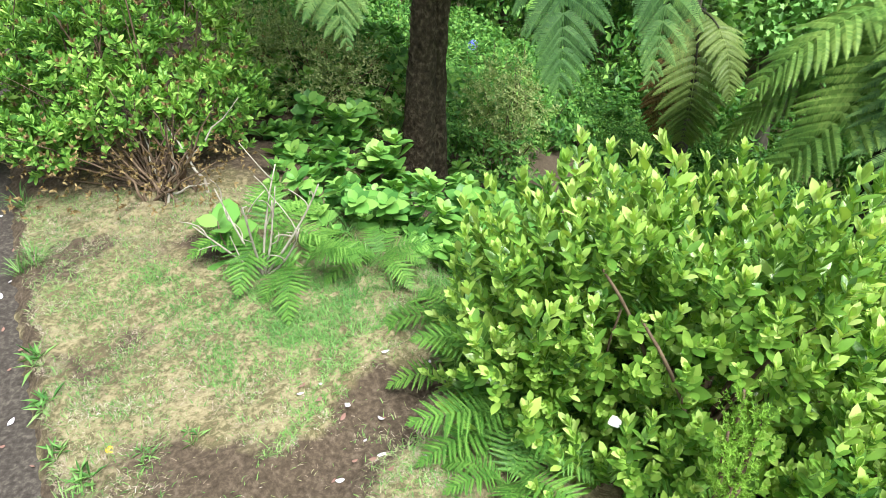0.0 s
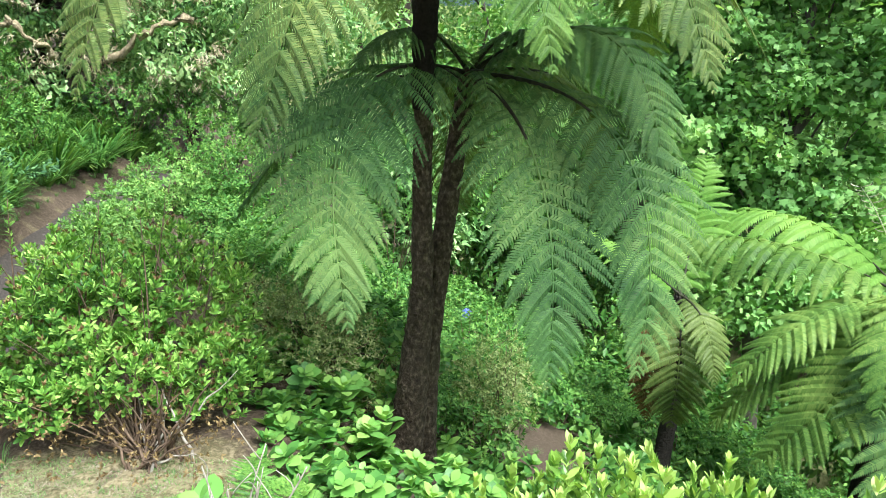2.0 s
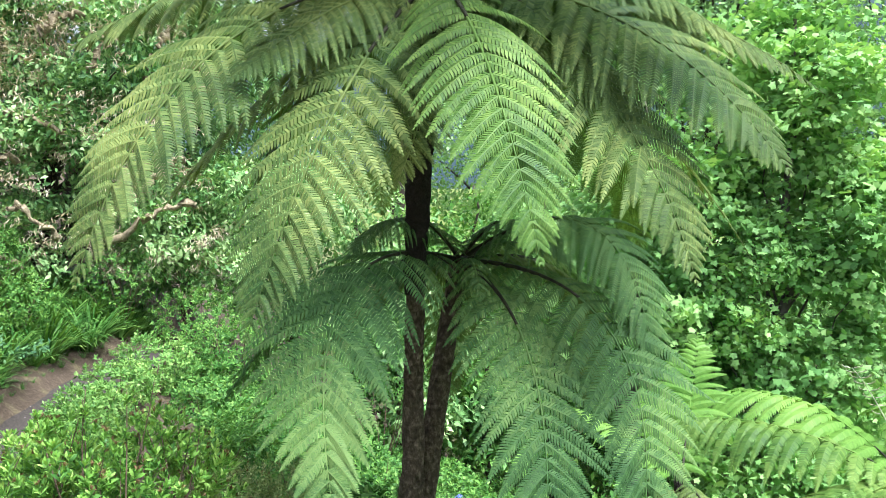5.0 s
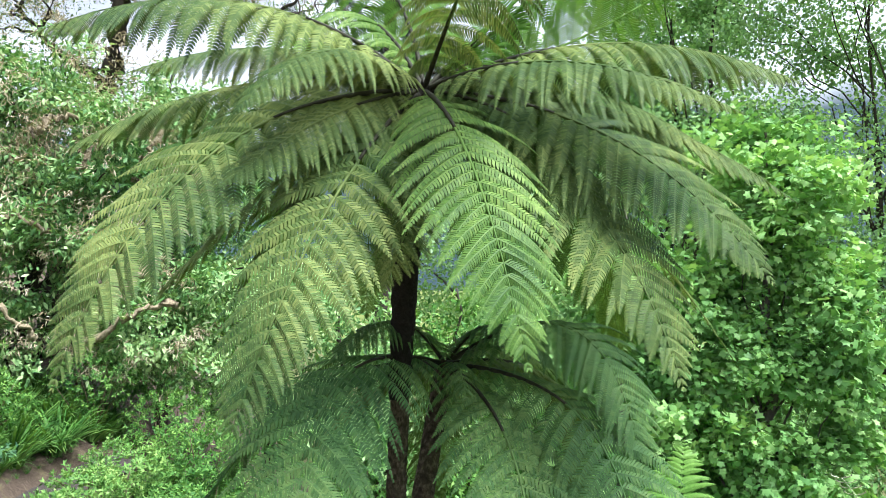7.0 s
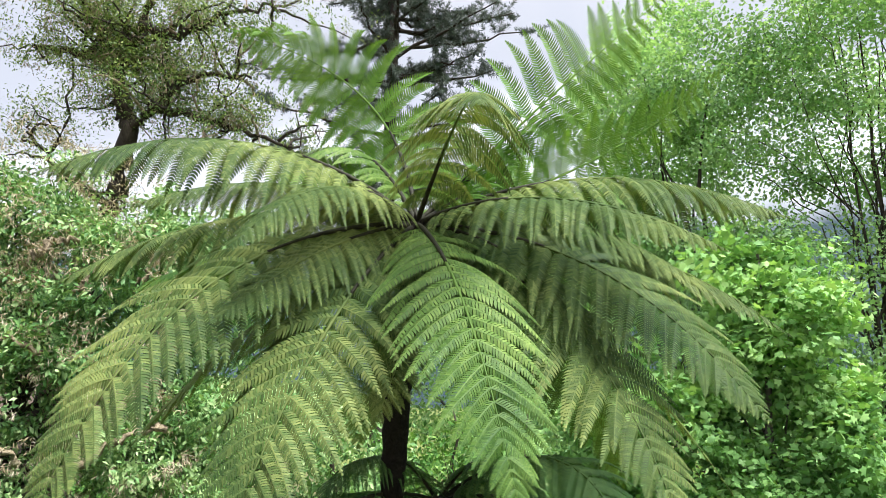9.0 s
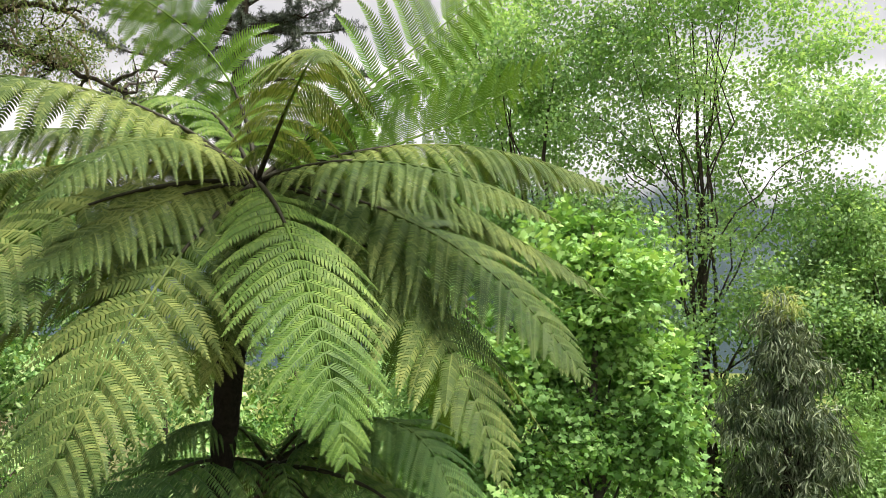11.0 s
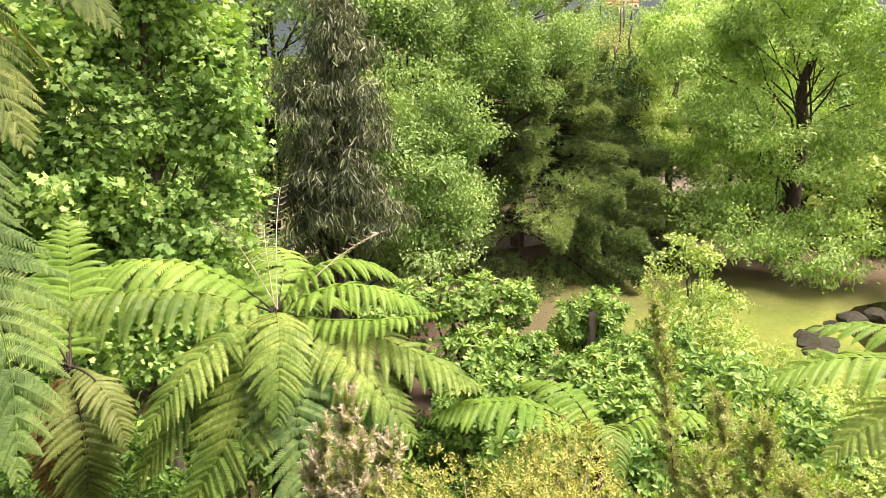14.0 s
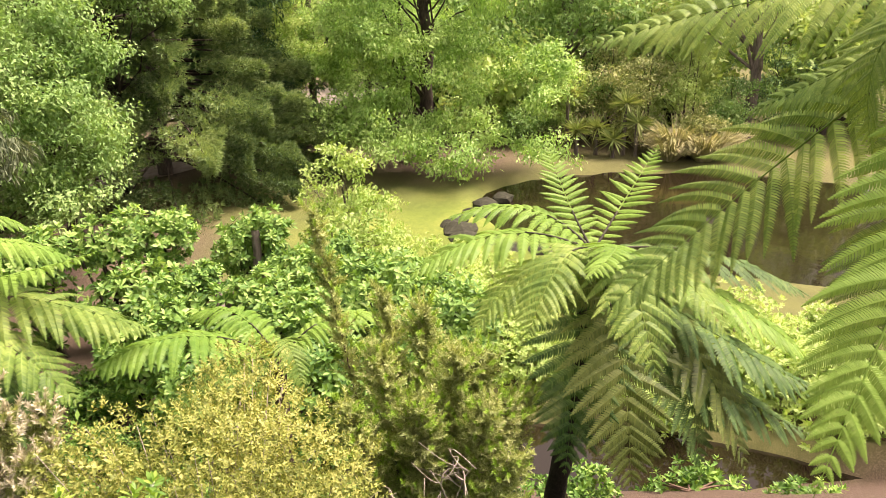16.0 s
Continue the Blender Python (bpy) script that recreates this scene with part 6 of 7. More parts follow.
def araucaria(base, height):
    """Straight trunk with whorls of boughs: long, dark and dense below, short and upswept at the top."""
    ob = thing("norfolk_pine", base, "tall Norfolk Island pine with tiered dark boughs", "tree")
    b = np.array(base, float)
    V, F = tube(b + np.linspace(0, 1, 16)[:, None] * np.array([0.15, 0.1, height]), np.linspace(0.30, 0.05, 16), 10, 0.03)
    part("trunk", V, F, BARK, ob, "", True)
    z, row = 0.9, 0
    while z < height - 0.2:
        q = z / height
        reach = 9.0 * (1 - q / 0.6) ** 0.95 if q < 0.42 else 3.5 * (1 - q) ** 0.4
        geo_w, P, D = [], [], []
        cnt = 7 if q < 0.42 else 5
        for i in range(cnt):
            a = 6.283 * (i + 0.5 * (row % 2)) / cnt + rng.normal(0, 0.13)
            r = reach * rng.uniform(0.78, 1.12)
            d = np.array([math.cos(a), math.sin(a), 0])
            rise = (-0.20 + 0.55 * q + rng.normal(0, 0.05)) if q < 0.42 else 0.55
            o = b + np.array([0.15 * q, 0.1 * q, z + (rng.normal(0, 0.2) if q < 0.42 else 0)])
            ln = curve(o, o + d * r * 0.55 + UP * r * rise * 0.15, o + d * r + UP * r * rise, 9)
            geo_w.append(tube(ln, np.linspace(0.05, 0.015, 9) * (1.2 - 0.7 * q), 5))
            m = int((210 if q < 0.42 else 230) * r / 3) + 8
            s = rng.uniform(0.22 if q < 0.42 else 0.3, 1.0, m) ** 0.6
            c = np.stack([np.interp(s, np.linspace(0, 1, 9), ln[:, j]) for j in range(3)], -1)
            side = np.cross(d, UP)
            w = rng.uniform(-1, 1, m) * (1.05 - s) * r * (0.34 if q < 0.42 else 0.10)
            P.append(c + side * w[:, None] + d * (np.abs(w) * 0.6)[:, None] + UP * rng.normal(-0.04 if q < 0.42 else 0.02, 0.15 if q < 0.42 else 0.06, (m, 1)))
            D.append(unit(d * 0.8 + side * np.sign(w)[:, None] * 0.5 + UP * rng.uniform(0.05, 0.9, (m, 1))))
        V, F = joined(geo_w)
        tier = part("bough_tier", V, F, BARK_DARK, ob, "", True)
        P, D = np.concatenate(P), np.concatenate(D)
        V, F = whorls(P, D, 8, NARROW, 0.23 if q < 0.42 else 0.21, 34, 0.13)
        nd = part("needles", V, F, NEEDLE if q < 0.42 else NEEDLE_TOP, ob)
        nd.parent = tier
        z += (0.42 if q < 0.42 else 0.95) * rng.uniform(0.9, 1.1)
        row += 1
    return ob


araucaria((24.2, 19.6, -4.95), 18.9)
tree("lawn_tree", (20.9, 18.9, -4.95), (21.2, 18.4, 6.2), 0.26,
     [(20.3, 18.1, 4.5, 1.6, 1.6, 1.5), (22.2, 17.0, 3.4, 1.5, 1.4, 1.3), (23.9, 17.1, 3.3, 1.2, 1.1, 1.1), (20.2, 17.1, 2.4, 1.5, 1.4, 1.3), (25.3, 17.4, 4.2, 0.8, 0.8, 0.8), (18.9, 18.6, 6.2, 1.4, 1.3, 1.3), (18.6, 17.6, 2.6, 1.5, 1.4, 1.4), (26.7, 17.7, 6.1, 0.7, 0.5, 0.25), (22.0, 17.6, 5.0, 0.9, 0.8, 0.7)],
     3000, 18, 0.27, SIMPLE, 0.13, OAK, BARK_DARK, "broad green tree with open boughs before the pine", limbs=20, inner=0.4, droop=0.5, tufts=10, clump=1.0, limb_r=0.25)
# lighter feathery conifer beside it
tree("cypress", (28.6, 18.2, -4.95), (28.6, 18.2, 3.6), 0.22, [(28.6, 18.2, 1.6, 1.7, 1.7, 2.0), (28.3, 18.6, -1.2, 2.1, 2.0, 2.0), (28.9, 17.4, -2.2, 1.8, 1.8, 1.4)], 900, 14, 0.28, NARROW, 0.34, FAR_DARK, BARK, "feathery dark-green conifer with drooping sprays", limbs=10, droop=0.6)

for x, y, h, w, leaf in ((29.6, 18.0, 9.4, 2.0, YELLOW_TREE), (33.0, 17.6, 12.6, 2.3, SPRING), (32.4, 20.4, 10.2, 2.2, SMALL_OLIVE), (36.0, 22.5, 10.6, 2.6, YELLOW_TREE), (37.0, 16.4, 11.5, 2.8, POPLAR), (34.5, 13.6, 9.5, 2.6, SPRING)):
    tree("lawn_tree", (x, y, -4.95), (x, y, -4.95 + h), 0.2, [(x, y, -4.95 + h * 0.72, w * 0.8, w * 0.8, h * 0.24), (x - w * 0.4, y + w * 0.3, -4.95 + h * 0.45, w * 0.7, w * 0.7, h * 0.18), (x + w * 0.3, y - w * 0.5, -4.95 + h * 0.5, w * 0.7, w * 0.7, h * 0.2), (x, y, -4.95 + h * 0.28, w * 0.7, w * 0.7, h * 0.12)], 1900, 14, 0.26, SIMPLE, 0.14, leaf, BARK, "light-green broadleaf tree at the lawn's far side", limbs=14, inner=0.3, tufts=8, clump=1.0, limb_r=0.25)

# big spreading tree by the pond
tree("spreading_tree", (30.6, 10.8, -4.95), (30.4, 10.9, 6.5), 0.38,
     [(30.2, 11.2, 5.2, 3.0, 3.0, 2.6), (28.8, 14.2, 3.4, 2.6, 2.6, 2.4), (29.5, 8.0, 3.2, 2.8, 2.8, 2.3), (27.8, 12.2, 0.6, 2.2, 2.2, 1.8), (28.2, 9.3, -0.4, 2.2, 2.0, 1.7), (29.6, 6.2, -1.0, 2.0, 1.8, 1.5), (27.2, 11.2, -2.3, 1.3, 1.4, 1.5), (28.0, 7.6, -3.0, 1.4, 1.4, 1.3), (27.4, 9.6, -3.2, 1.0, 1.1, 1.1), (29.4, 14.4, -0.8, 1.8, 1.8, 1.5), (26.2, 10.4, -3.2, 1.4, 1.5, 1.4), (26.5, 8.0, -3.8, 1.3, 1.3, 1.0), (26.3, 12.2, -2.6, 1.4, 1.4, 1.5), (28.0, 5.8, -3.4, 1.4, 1.4, 1.1)],
     5200, 17, 0.30, SIMPLE, 0.17, SPRING, BARK_DARK, "broad green tree with boughs hanging to the lawn", limbs=34, limb_r=0.2, droop=0.6, inner=0.5, tufts=10, clump=1.0)
tree("round_bush", (32.2, 16.6, -4.95), (32.2, 16.6, -3.3), 0.08, [(32.2, 16.6, -4.1, 1.0, 1.0, 0.9)], 300, 14, 0.14, SIMPLE, 0.13, FAR_DARK, BARK_DARK, "clipped dark round bush", "bush", limbs=3)

# shrubs and logs at the foot of the bank
for x, y, z, r in ((11.9, 11.0, -2.5, 0.75), (12.5, 10.3, -2.6, 0.7), (13.7, 8.8, -2.8, 0.75), (10.5, 9.6, -3.1, 0.95), (12.0, 9.35, -3.4, 0.6), (10.9, 7.4, -3.2, 0.95), (10.5, 6.3, -3.2, 0.8), (12.2, 5.1, -3.0, 0.9), (13.4, 4.6, -3.7, 0.9), (11.2, 4.6, -3.6, 0.9), (9.8, 5.2, -3.6, 0.8), (14.8, 7.8, -3.6, 0.8), (14.4, 6.0, -3.9, 0.9), (9.0, 6.8, -3.5, 0.8), (14.6, 9.6, -3.4, 0.8), (10.2, 3.6, -3.9, 0.8), (9.6, 8.4, -3.3, 0.8), (13.0, 7.4, -3.3, 0.8), (11.6, 6.2, -3.5, 0.9), (11.0, 12.2, -2.8, 0.8), (13.6, 6.4, -3.5, 0.7), (12.4, 3.8, -3.6, 0.9)):
    b = (x, y, gz(x, y))
    shrub("viburnum", b, [(x, y, z, r, r, r * 0.75), (x + 0.3 * r, y - 0.3 * r, z + 0.35 * r, r * 0.6, r * 0.6, r * 0.5), (x - 0.5 * r, y + 0.4 * r, z - 0.3 * r, r * 0.5, r * 0.5, r * 0.4), (x, y, (z + b[2]) / 2, r * 0.8, r * 0.8, (z - b[2]) * 0.5)], 300, 9, OVAL, 0.18, VIBURNUM, "rounded light-green shrub with clustered leaves", "shrub", BARK_DARK, 6, 0.05, "shrubs at the foot of the bank", 0.6, 66, 0.7, 0.06)
for a, b, c, r in (((11.4, 8.2, -4.6), (11.8, 8.5, -3.8), (12.4, 9.0, -3.3), 0.12), ((11.5, 8.3, -4.6), (11.5, 8.6, -3.8), (11.2, 9.6, -3.6), 0.09), ((11.6, 8.2, -4.7), (11.3, 8.2, -4.1), (11.0, 8.1, -4.3), 0.07), ((13.3, 8.5, -4.95), (13.4, 8.6, -3.5), (13.5, 8.7, -2.6), 0.16)):
    V, F = tube(curve(a, b, c, 10), np.linspace(r, r * 0.55, 10), 9, 0.06)
    single("log", V, F, BARK, "weathered bare log lying among the shrubs", "log", group="logs", smooth=True)
tree("maple_sapling", (17.3, 8.3, -4.95), (17.2, 8.4, -1.4), 0.06, [(17.2, 8.5, -2.2, 1.1, 1.1, 0.55), (17.4, 8.2, -3.0, 1.6, 1.5, 0.6), (17.5, 7.7, -3.9, 1.9, 1.7, 0.7), (17.1, 8.6, -1.6, 0.5, 0.5, 0.4)], 620, 12, 0.14, SIMPLE, 0.13, YELLOW_TREE, BARK, "slender young maple with yellow-green leaves", limbs=16, droop=0.1, inner=0.3)


# ---- far bank of the pond ----
def yucca(at, height):
    ob = thing("yucca", at, "yucca with a spiky rosette on a bare stem", "yucca", "yuccas by the pond")
    b = np.array(at, float)
    V, F = tube(b + np.linspace(0, 1, 6)[:, None] * np.array([0.05, 0.05, height]), np.linspace(0.1, 0.07, 6), 8, 0.06)
    part("stem", V, F, BARK, ob, "", True)
    d = unit(rng.normal(size=(110, 3)) + UP * 0.55)
    V, F = scatter(shape_blade(0.09, 0.12, 3), np.tile(b + UP * height, (110, 1)), d, np.cross(d, np.roll(d, 1, 1)) + UP * 0.3, rng.uniform(0.6, 1.0, 110))
    part("leaves", V, F, YUCCA, ob)


for x, y, h in ((33.6, 5.25, 2.6), (33.2, 4.75, 1.1), (33.8, 2.75, 2.3), (33.2, 3.15, 0.8), (33.4, 3.9, 1.2), (33.6, 2.2, 1.5)):
    yucca((x, y, gz(x, y)), h)
for x, y, s in ((34.5, 0.6, 1.0), (34.0, -0.6, 0.85), (33.6, 0.8, 0.7), (35.4, -1.2, 0.9)):
    k = 600
    a = rng.uniform(0, 6.28, k)
    d = np.stack([np.cos(a), np.sin(a), np.zeros(k)], -1)
    V, F = scatter(shape_blade(0.035, 0.6, 4), np.array([x, y, gz(x, y)]) + d * rng.uniform(0, 0.4, (k, 1)), d * rng.uniform(0.1, 0.7, (k, 1)) + UP, UP * 0.6 - d, s * rng.uniform(1.2, 2.4, k))
    single("pampas_grass", V, F, PLUME, "pale straw-coloured clump of pampas grass", "grass", group="pampas clumps")
for x, y, z, r, leaf in ((36.4, 7.6, -2.6, 1.7, OAK), (36.0, 5.6, -2.4, 1.6, YELLOW_TREE), (36.4, 3.8, -1.6, 1.9, SMALL_OLIVE), (36.2, 2.0, -2.0, 1.7, SMALL_OLIVE), (37.0, 0.4, -1.4, 2.0, YELLOW_TREE), (37.4, -1.6, -2.6, 1.6, OAK), (38.0, 5.0, 0.4, 2.2, OAK), (38.4, 2.4, 0.8, 2.2, SMALL_OLIVE), (39.6, -3.6, -1.8, 2.2, FAR_DARK), (40.0, 0.0, 1.5, 2.4, YELLOW_TREE), (34.6, 7.4, -3.6, 1.1, OAK), (35.2, -0.4, -3.7, 1.0, SMALL_OLIVE)):
    tree("border_shrub", (x, y, gz(x, y)), (x, y, z + r * 0.7), 0.06, [(x, y, z, r, r, r * 0.85), (x - 0.3 * r, y + 0.4 * r, (z + gz(x, y)) / 2, r * 0.8, r * 0.8, (z - gz(x, y)) * 0.5)], 420, 13, 0.24, SIMPLE, 0.15, leaf, BARK_DARK, "dense mixed shrub on the pond's far bank", "shrub", limbs=5)
tree("pale_tree", (38, -2.4, -4.95), (38.1, -2.5, 9), 0.28, [(38, -3.2, 1.5, 2.2, 2.2, 2.0), (38.0, -1.0, 3.5, 2.4, 2.4, 2.0), (39, 1.2, 1.0, 2.6, 2.4, 1.6), (38.5, -2.2, 6.0, 2.0, 2.0, 2.0)], 900, 13, 0.3, SIMPLE, 0.22, YELLOW_TREE, BARK, "tree with tiers of yellow-green leaves and pale trunk", limbs=16, inner=0.3, droop=0.2)
tree("dark_tree", (46, -8, -4.95), (46, -8, 9), 0.4, [(46, -8, 3, 4.5, 4.5, 5.5), (45, -3, 2, 4, 4, 4.5), (44, -13, 2, 4, 4, 5), (45, 3, 1.5, 4, 4, 4)], 1500, 13, 0.5, SIMPLE, 0.34, MIXED, BARK_DARK, "dense dark evergreen behind the pond", limbs=14)
tree("garden_tree", (40, 6.5, -4.95), (40, 6.5, 7), 0.3, [(40, 6.5, 3, 3.4, 3.4, 3.6), (39, 3.5, 0.5, 2.6, 2.6, 2.2), (38, 9, 0, 3, 3, 2.8), (37.0, 5.2, -2.8, 2.0, 2.0, 1.2)], 1200, 13, 0.42, SIMPLE, 0.28, OAK, BARK, "mixed green tree on the far bank", limbs=12)
for x, y, s in ((20.9, 6.2, 0.6), (20.5, 4.6, 0.5), (22.0, 7.0, 0.5), (20.4, 2.8, 0.5), (20.3, 1.6, 0.4), (21.5, 6.5, 0.7), (22.6, 6.9, 0.5), (23.5, 6.7, 0.45), (24.7, 6.6, 0.55), (21.0, 5.2, 0.5), (20.6, 3.8, 0.55), (25.8, 6.2, 0.5)):
    bm = bmesh.new()
    bmesh.ops.create_icosphere(bm, subdivisions=2, radius=1.0)
    for v in bm.verts:
        v.co *= 1 + 0.35 * noise.noise(v.co * 1.4 + Vector((x, y, 0)))
        v.co = Vector((v.co.x * s, v.co.y * s * 0.8, v.co.z * s * 0.55))
    me = bpy.data.meshes.new("rock")
    bm.to_mesh(me)
    bm.free()
    me.materials.append(ROCK)
    ob = tagged(new("rock", me), "dark wet basalt rock at the pond's edge", "rock", "rocks along the pond")
    ob.location = (x, y, -5.08)

# woods closing the distance
for x, y, h, w, m in ((60, 62, 7, 6, MIXED), (70, 52, 7, 7, OAK), (52, 48, 6, 5, MIXED), (80, 30, 9, 8, MIXED), (70, 6, 10, 8, MIXED), (42, 1.0, 6, 2.6, YELLOW_TREE), (42, -6, 7, 3.6, YELLOW_TREE), (36, 9, 5, 3.0, YELLOW_TREE), (48, 10, 9, 5, OAK), (52, 0, 9, 6, YELLOW_TREE), (22, 38, 7, 5.5, MIXED), (34, 36, 7, 5.0, MIXED), (42, 30, 6, 4.5, OAK), (50, 20, 15, 6, POPLAR), (44, 16, 12, 4.5, OAK), (56, 8, 9, 6, OAK), (14, 36, 9, 5.5, POPLAR), (48, 36, 6, 5, MIXED), (62, 26, 14, 7, POPLAR), (120, 80, 13, 10, MIXED), (130, 60, 12, 10, MIXED), (105, 100, 12, 10, MIXED), (150, 92, 14, 10, MIXED), (60, -6, 19, 8, MIXED), (55, -18, 19, 8, FAR_DARK), (48, -16, 17, 6, MIXED), (52, 6, 17, 6, OAK), (40, 14, 5, 3.2, OAK), (5, 38, 9, 6, MIXED)):
    z = gz(x, y)
    tree("park_tree", (x, y, z), (x, y, z + h), 0.35, [(x, y, z + h * 0.62, w * 0.7, w * 0.7, h * 0.4), (x - w * 0.4, y + w * 0.3, z + h * 0.4, w * 0.55, w * 0.55, h * 0.32), (x + w * 0.4, y - w * 0.3, z + h * 0.42, w * 0.55, w * 0.55, h * 0.32)], 520, 13, 0.5, SIMPLE, 0.42, m, BARK_DARK, "park tree in spring leaf behind the lawn", limbs=6)

# thicket that closes the slope behind the tree fern
for x, y, z0, h, w, m in ((-1.8, 15.0, -2.4, 6.0, 1.9, MIXED), (0.6, 16.0, -3.6, 6.6, 2.2, UNDER), (2.4, 17.5, -4.9, 8.0, 2.4, OAK), (-3.4, 16.5, -1.0, 7.0, 2.2, MIXED), (0.8, 13.4, -3.0, 3.4, 1.5, UNDER), (-0.8, 13.0, -1.8, 3.0, 1.3, MIXED), (2.2, 14.8, -4.0, 4.0, 1.6, UNDER), (5.6, 17.0, -4.9, 6.0, 2.2, OAK), (7.6, 13.6, -4.9, 3.4, 1.5, UNDER), (8.6, 16.6, -4.9, 5.0, 2.0, MIXED), (3.2, 10.8, -3.9, 2.2, 1.0, UNDER), (6.8, 9.6, -4.6, 2.0, 1.1, UNDER), (-5.4, 15.5, 0.6, 7.0, 2.2, MIXED), (-9.2, 11.8, 2.4, 6.0, 2.0, MIXED), (12.8, 16.2, -4.95, 4.0, 1.5, OAK), (6.8, 15.6, -4.9, 8.0, 2.2, OAK), (4.4, 19.0, -4.9, 9.0, 2.4, MIXED), (9.0, 18.5, -4.95, 8.0, 2.2, OAK)):
    tree("thicket_tree", (x, y, gz(x, y)), (x, y, z0 + h), 0.12, [(x, y, z0 + h * 0.7, w * 0.8, w * 0.8, h * 0.36), (x - w * 0.5, y + 0.3, z0 + h * 0.4, w * 0.7, w * 0.6, h * 0.4), (x + w * 0.5, y - 0.3, z0 + h * 0.36, w * 0.7, w * 0.6, h * 0.38)], int(300 * w), 15, 0.22, SIMPLE, 0.15, m, BARK_DARK, "dense green young tree closing the slope", limbs=6, inner=0.5)

# ---- bank to the left ----
bank = tree("bank_tree", (-6.8, 12.6, gz(-6.8, 12.6)), (-6.4, 12.4, 6.0), 0.22,
     [(-6.2, 11.6, 3.0, 1.6, 1.2, 1.2), (-5.2, 11.8, 4.4, 1.5, 1.3, 1.2), (-7.6, 11.8, 4.2, 1.6, 1.3, 1.5), (-4.4, 12.4, 2.0, 1.4, 1.2, 1.3), (-6.6, 11.2, 1.7, 1.4, 1.0, 0.9), (-3.2, 13.2, 2.6, 1.4, 1.2, 1.6), (-6.4, 12.2, 5.8, 1.8, 1.4, 1.2), (-4.2, 13.0, 5.2, 1.4, 1.2, 1.3)],
     4200, 15, 0.15, SIMPLE, 0.12, MIXED, BARK_DARK, "dense tree with lichen-covered twisted branches", limbs=14, inner=0.6)
for x, y, z, dx, dz in ((-6.3, 10.7, 3.75, 0.7, -0.25), (-6.1, 10.4, 2.5, 0.5, -0.5), (-4.9, 11.0, 2.0, 1.1, 0.55), (-4.5, 11.2, 2.7, 0.5, 0.5), (-6.9, 10.6, 3.2, 0.6, 0.2), (-5.2, 10.9, 4.4, 0.4, 0.6), (-6.6, 10.3, 1.9, 0.5, -0.35), (-5.7, 10.6, 4.9, 0.5, 0.3), (-4.6, 11.5, 4.4, 0.3, 0.8), (-7.2, 10.7, 4.3, 0.5, 0.3), (-6.4, 10.2, 2.9, 0.35, 0.25)):
    a = np.array([x, y, z])
    e = a + np.array([dx, 0.3, dz])
    ln = curve(a, (a + e) / 2 + np.array([0.1, -0.1, 0.25]), e, 16) + rng.normal(0, 0.035, (16, 3))
    V, F = tube(ln, 0.022 + 0.03 * rng.uniform(size=16), 9, 0.4)
    part("lichened_branch", V, F, MOSS, bank, "gnarled branch furred with tan lichen", True)
P, D = shell([(-6.2, 11.2, 3.0, 1.7, 1.0, 1.3), (-5.2, 11.4, 4.4, 1.5, 1.0, 1.2), (-7.4, 11.4, 4.2, 1.5, 1.0, 1.5), (-4.6, 11.9, 2.2, 1.2, 0.9, 1.0), (-6.4, 11.8, 6.0, 1.8, 1.2, 1.2)], 1100, 0.85)
V, F = cluster_leaves(P, D, 16, 0.07, NARROW, 0.10, 0.5)
part("lichen_tuft", V, F, LICHEN, bank, "tan tufts of hanging lichen")
tree("clipped_bush", (-5.0, 7.2, gz(-5.0, 7.2)), (-5.0, 7.2, 1.2), 0.05, [(-5.0, 7.2, 0.95, 0.7, 0.8, 0.55)], 420, 12, 0.07, SIMPLE, 0.06, FAR_DARK, BARK_DARK, "dark rounded bush beside the path", "bush", limbs=5)
twisted = thing("twisted_tree", (-7.4, 14.6, gz(-7.4, 14.6)), "old gnarled tree with twisted boughs and lichen tufts", "tree")
boughs = (
    ((-7.4, 14.6, gz(-7.4, 14.6) - 0.1), (-6.54, 14.2, 5.61), (-6.04, 13.95, 6.54), (-5.77, 13.6, 7.99), (-5.99, 13.4, 8.91), (-5.82, 13.28, 9.38), (-5.54, 13.14, 9.9), (-5.28, 12.94, 10.7)),
    ((-5.77, 13.6, 7.99), (-5.26, 13.46, 8.41), (-4.8, 13.33, 8.83), (-4.23, 13.24, 9.04), (-3.4, 13.2, 8.95)),
    ((-5.82, 13.29, 9.35), (-6.56, 13.32, 9.44), (-7.6, 13.4, 9.6)),
    ((-5.54, 13.14, 9.9), (-4.78, 13.12, 9.74), (-4.05, 13.0, 10.1), (-3.0, 12.9, 10.3)),
    ((-5.96, 13.4, 8.91), (-6.36, 13.22, 9.84), (-6.7, 13.13, 10.35), (-7.2, 13.0, 11.0)),
    ((-6.04, 13.95, 6.54), (-6.9, 13.9, 7.04), (-7.8, 13.8, 8.0)),
    ((-5.26, 13.46, 8.41), (-4.52, 13.44, 8.27), (-3.77, 13.44, 8.02), (-2.6, 13.5, 7.7)))
tips = []
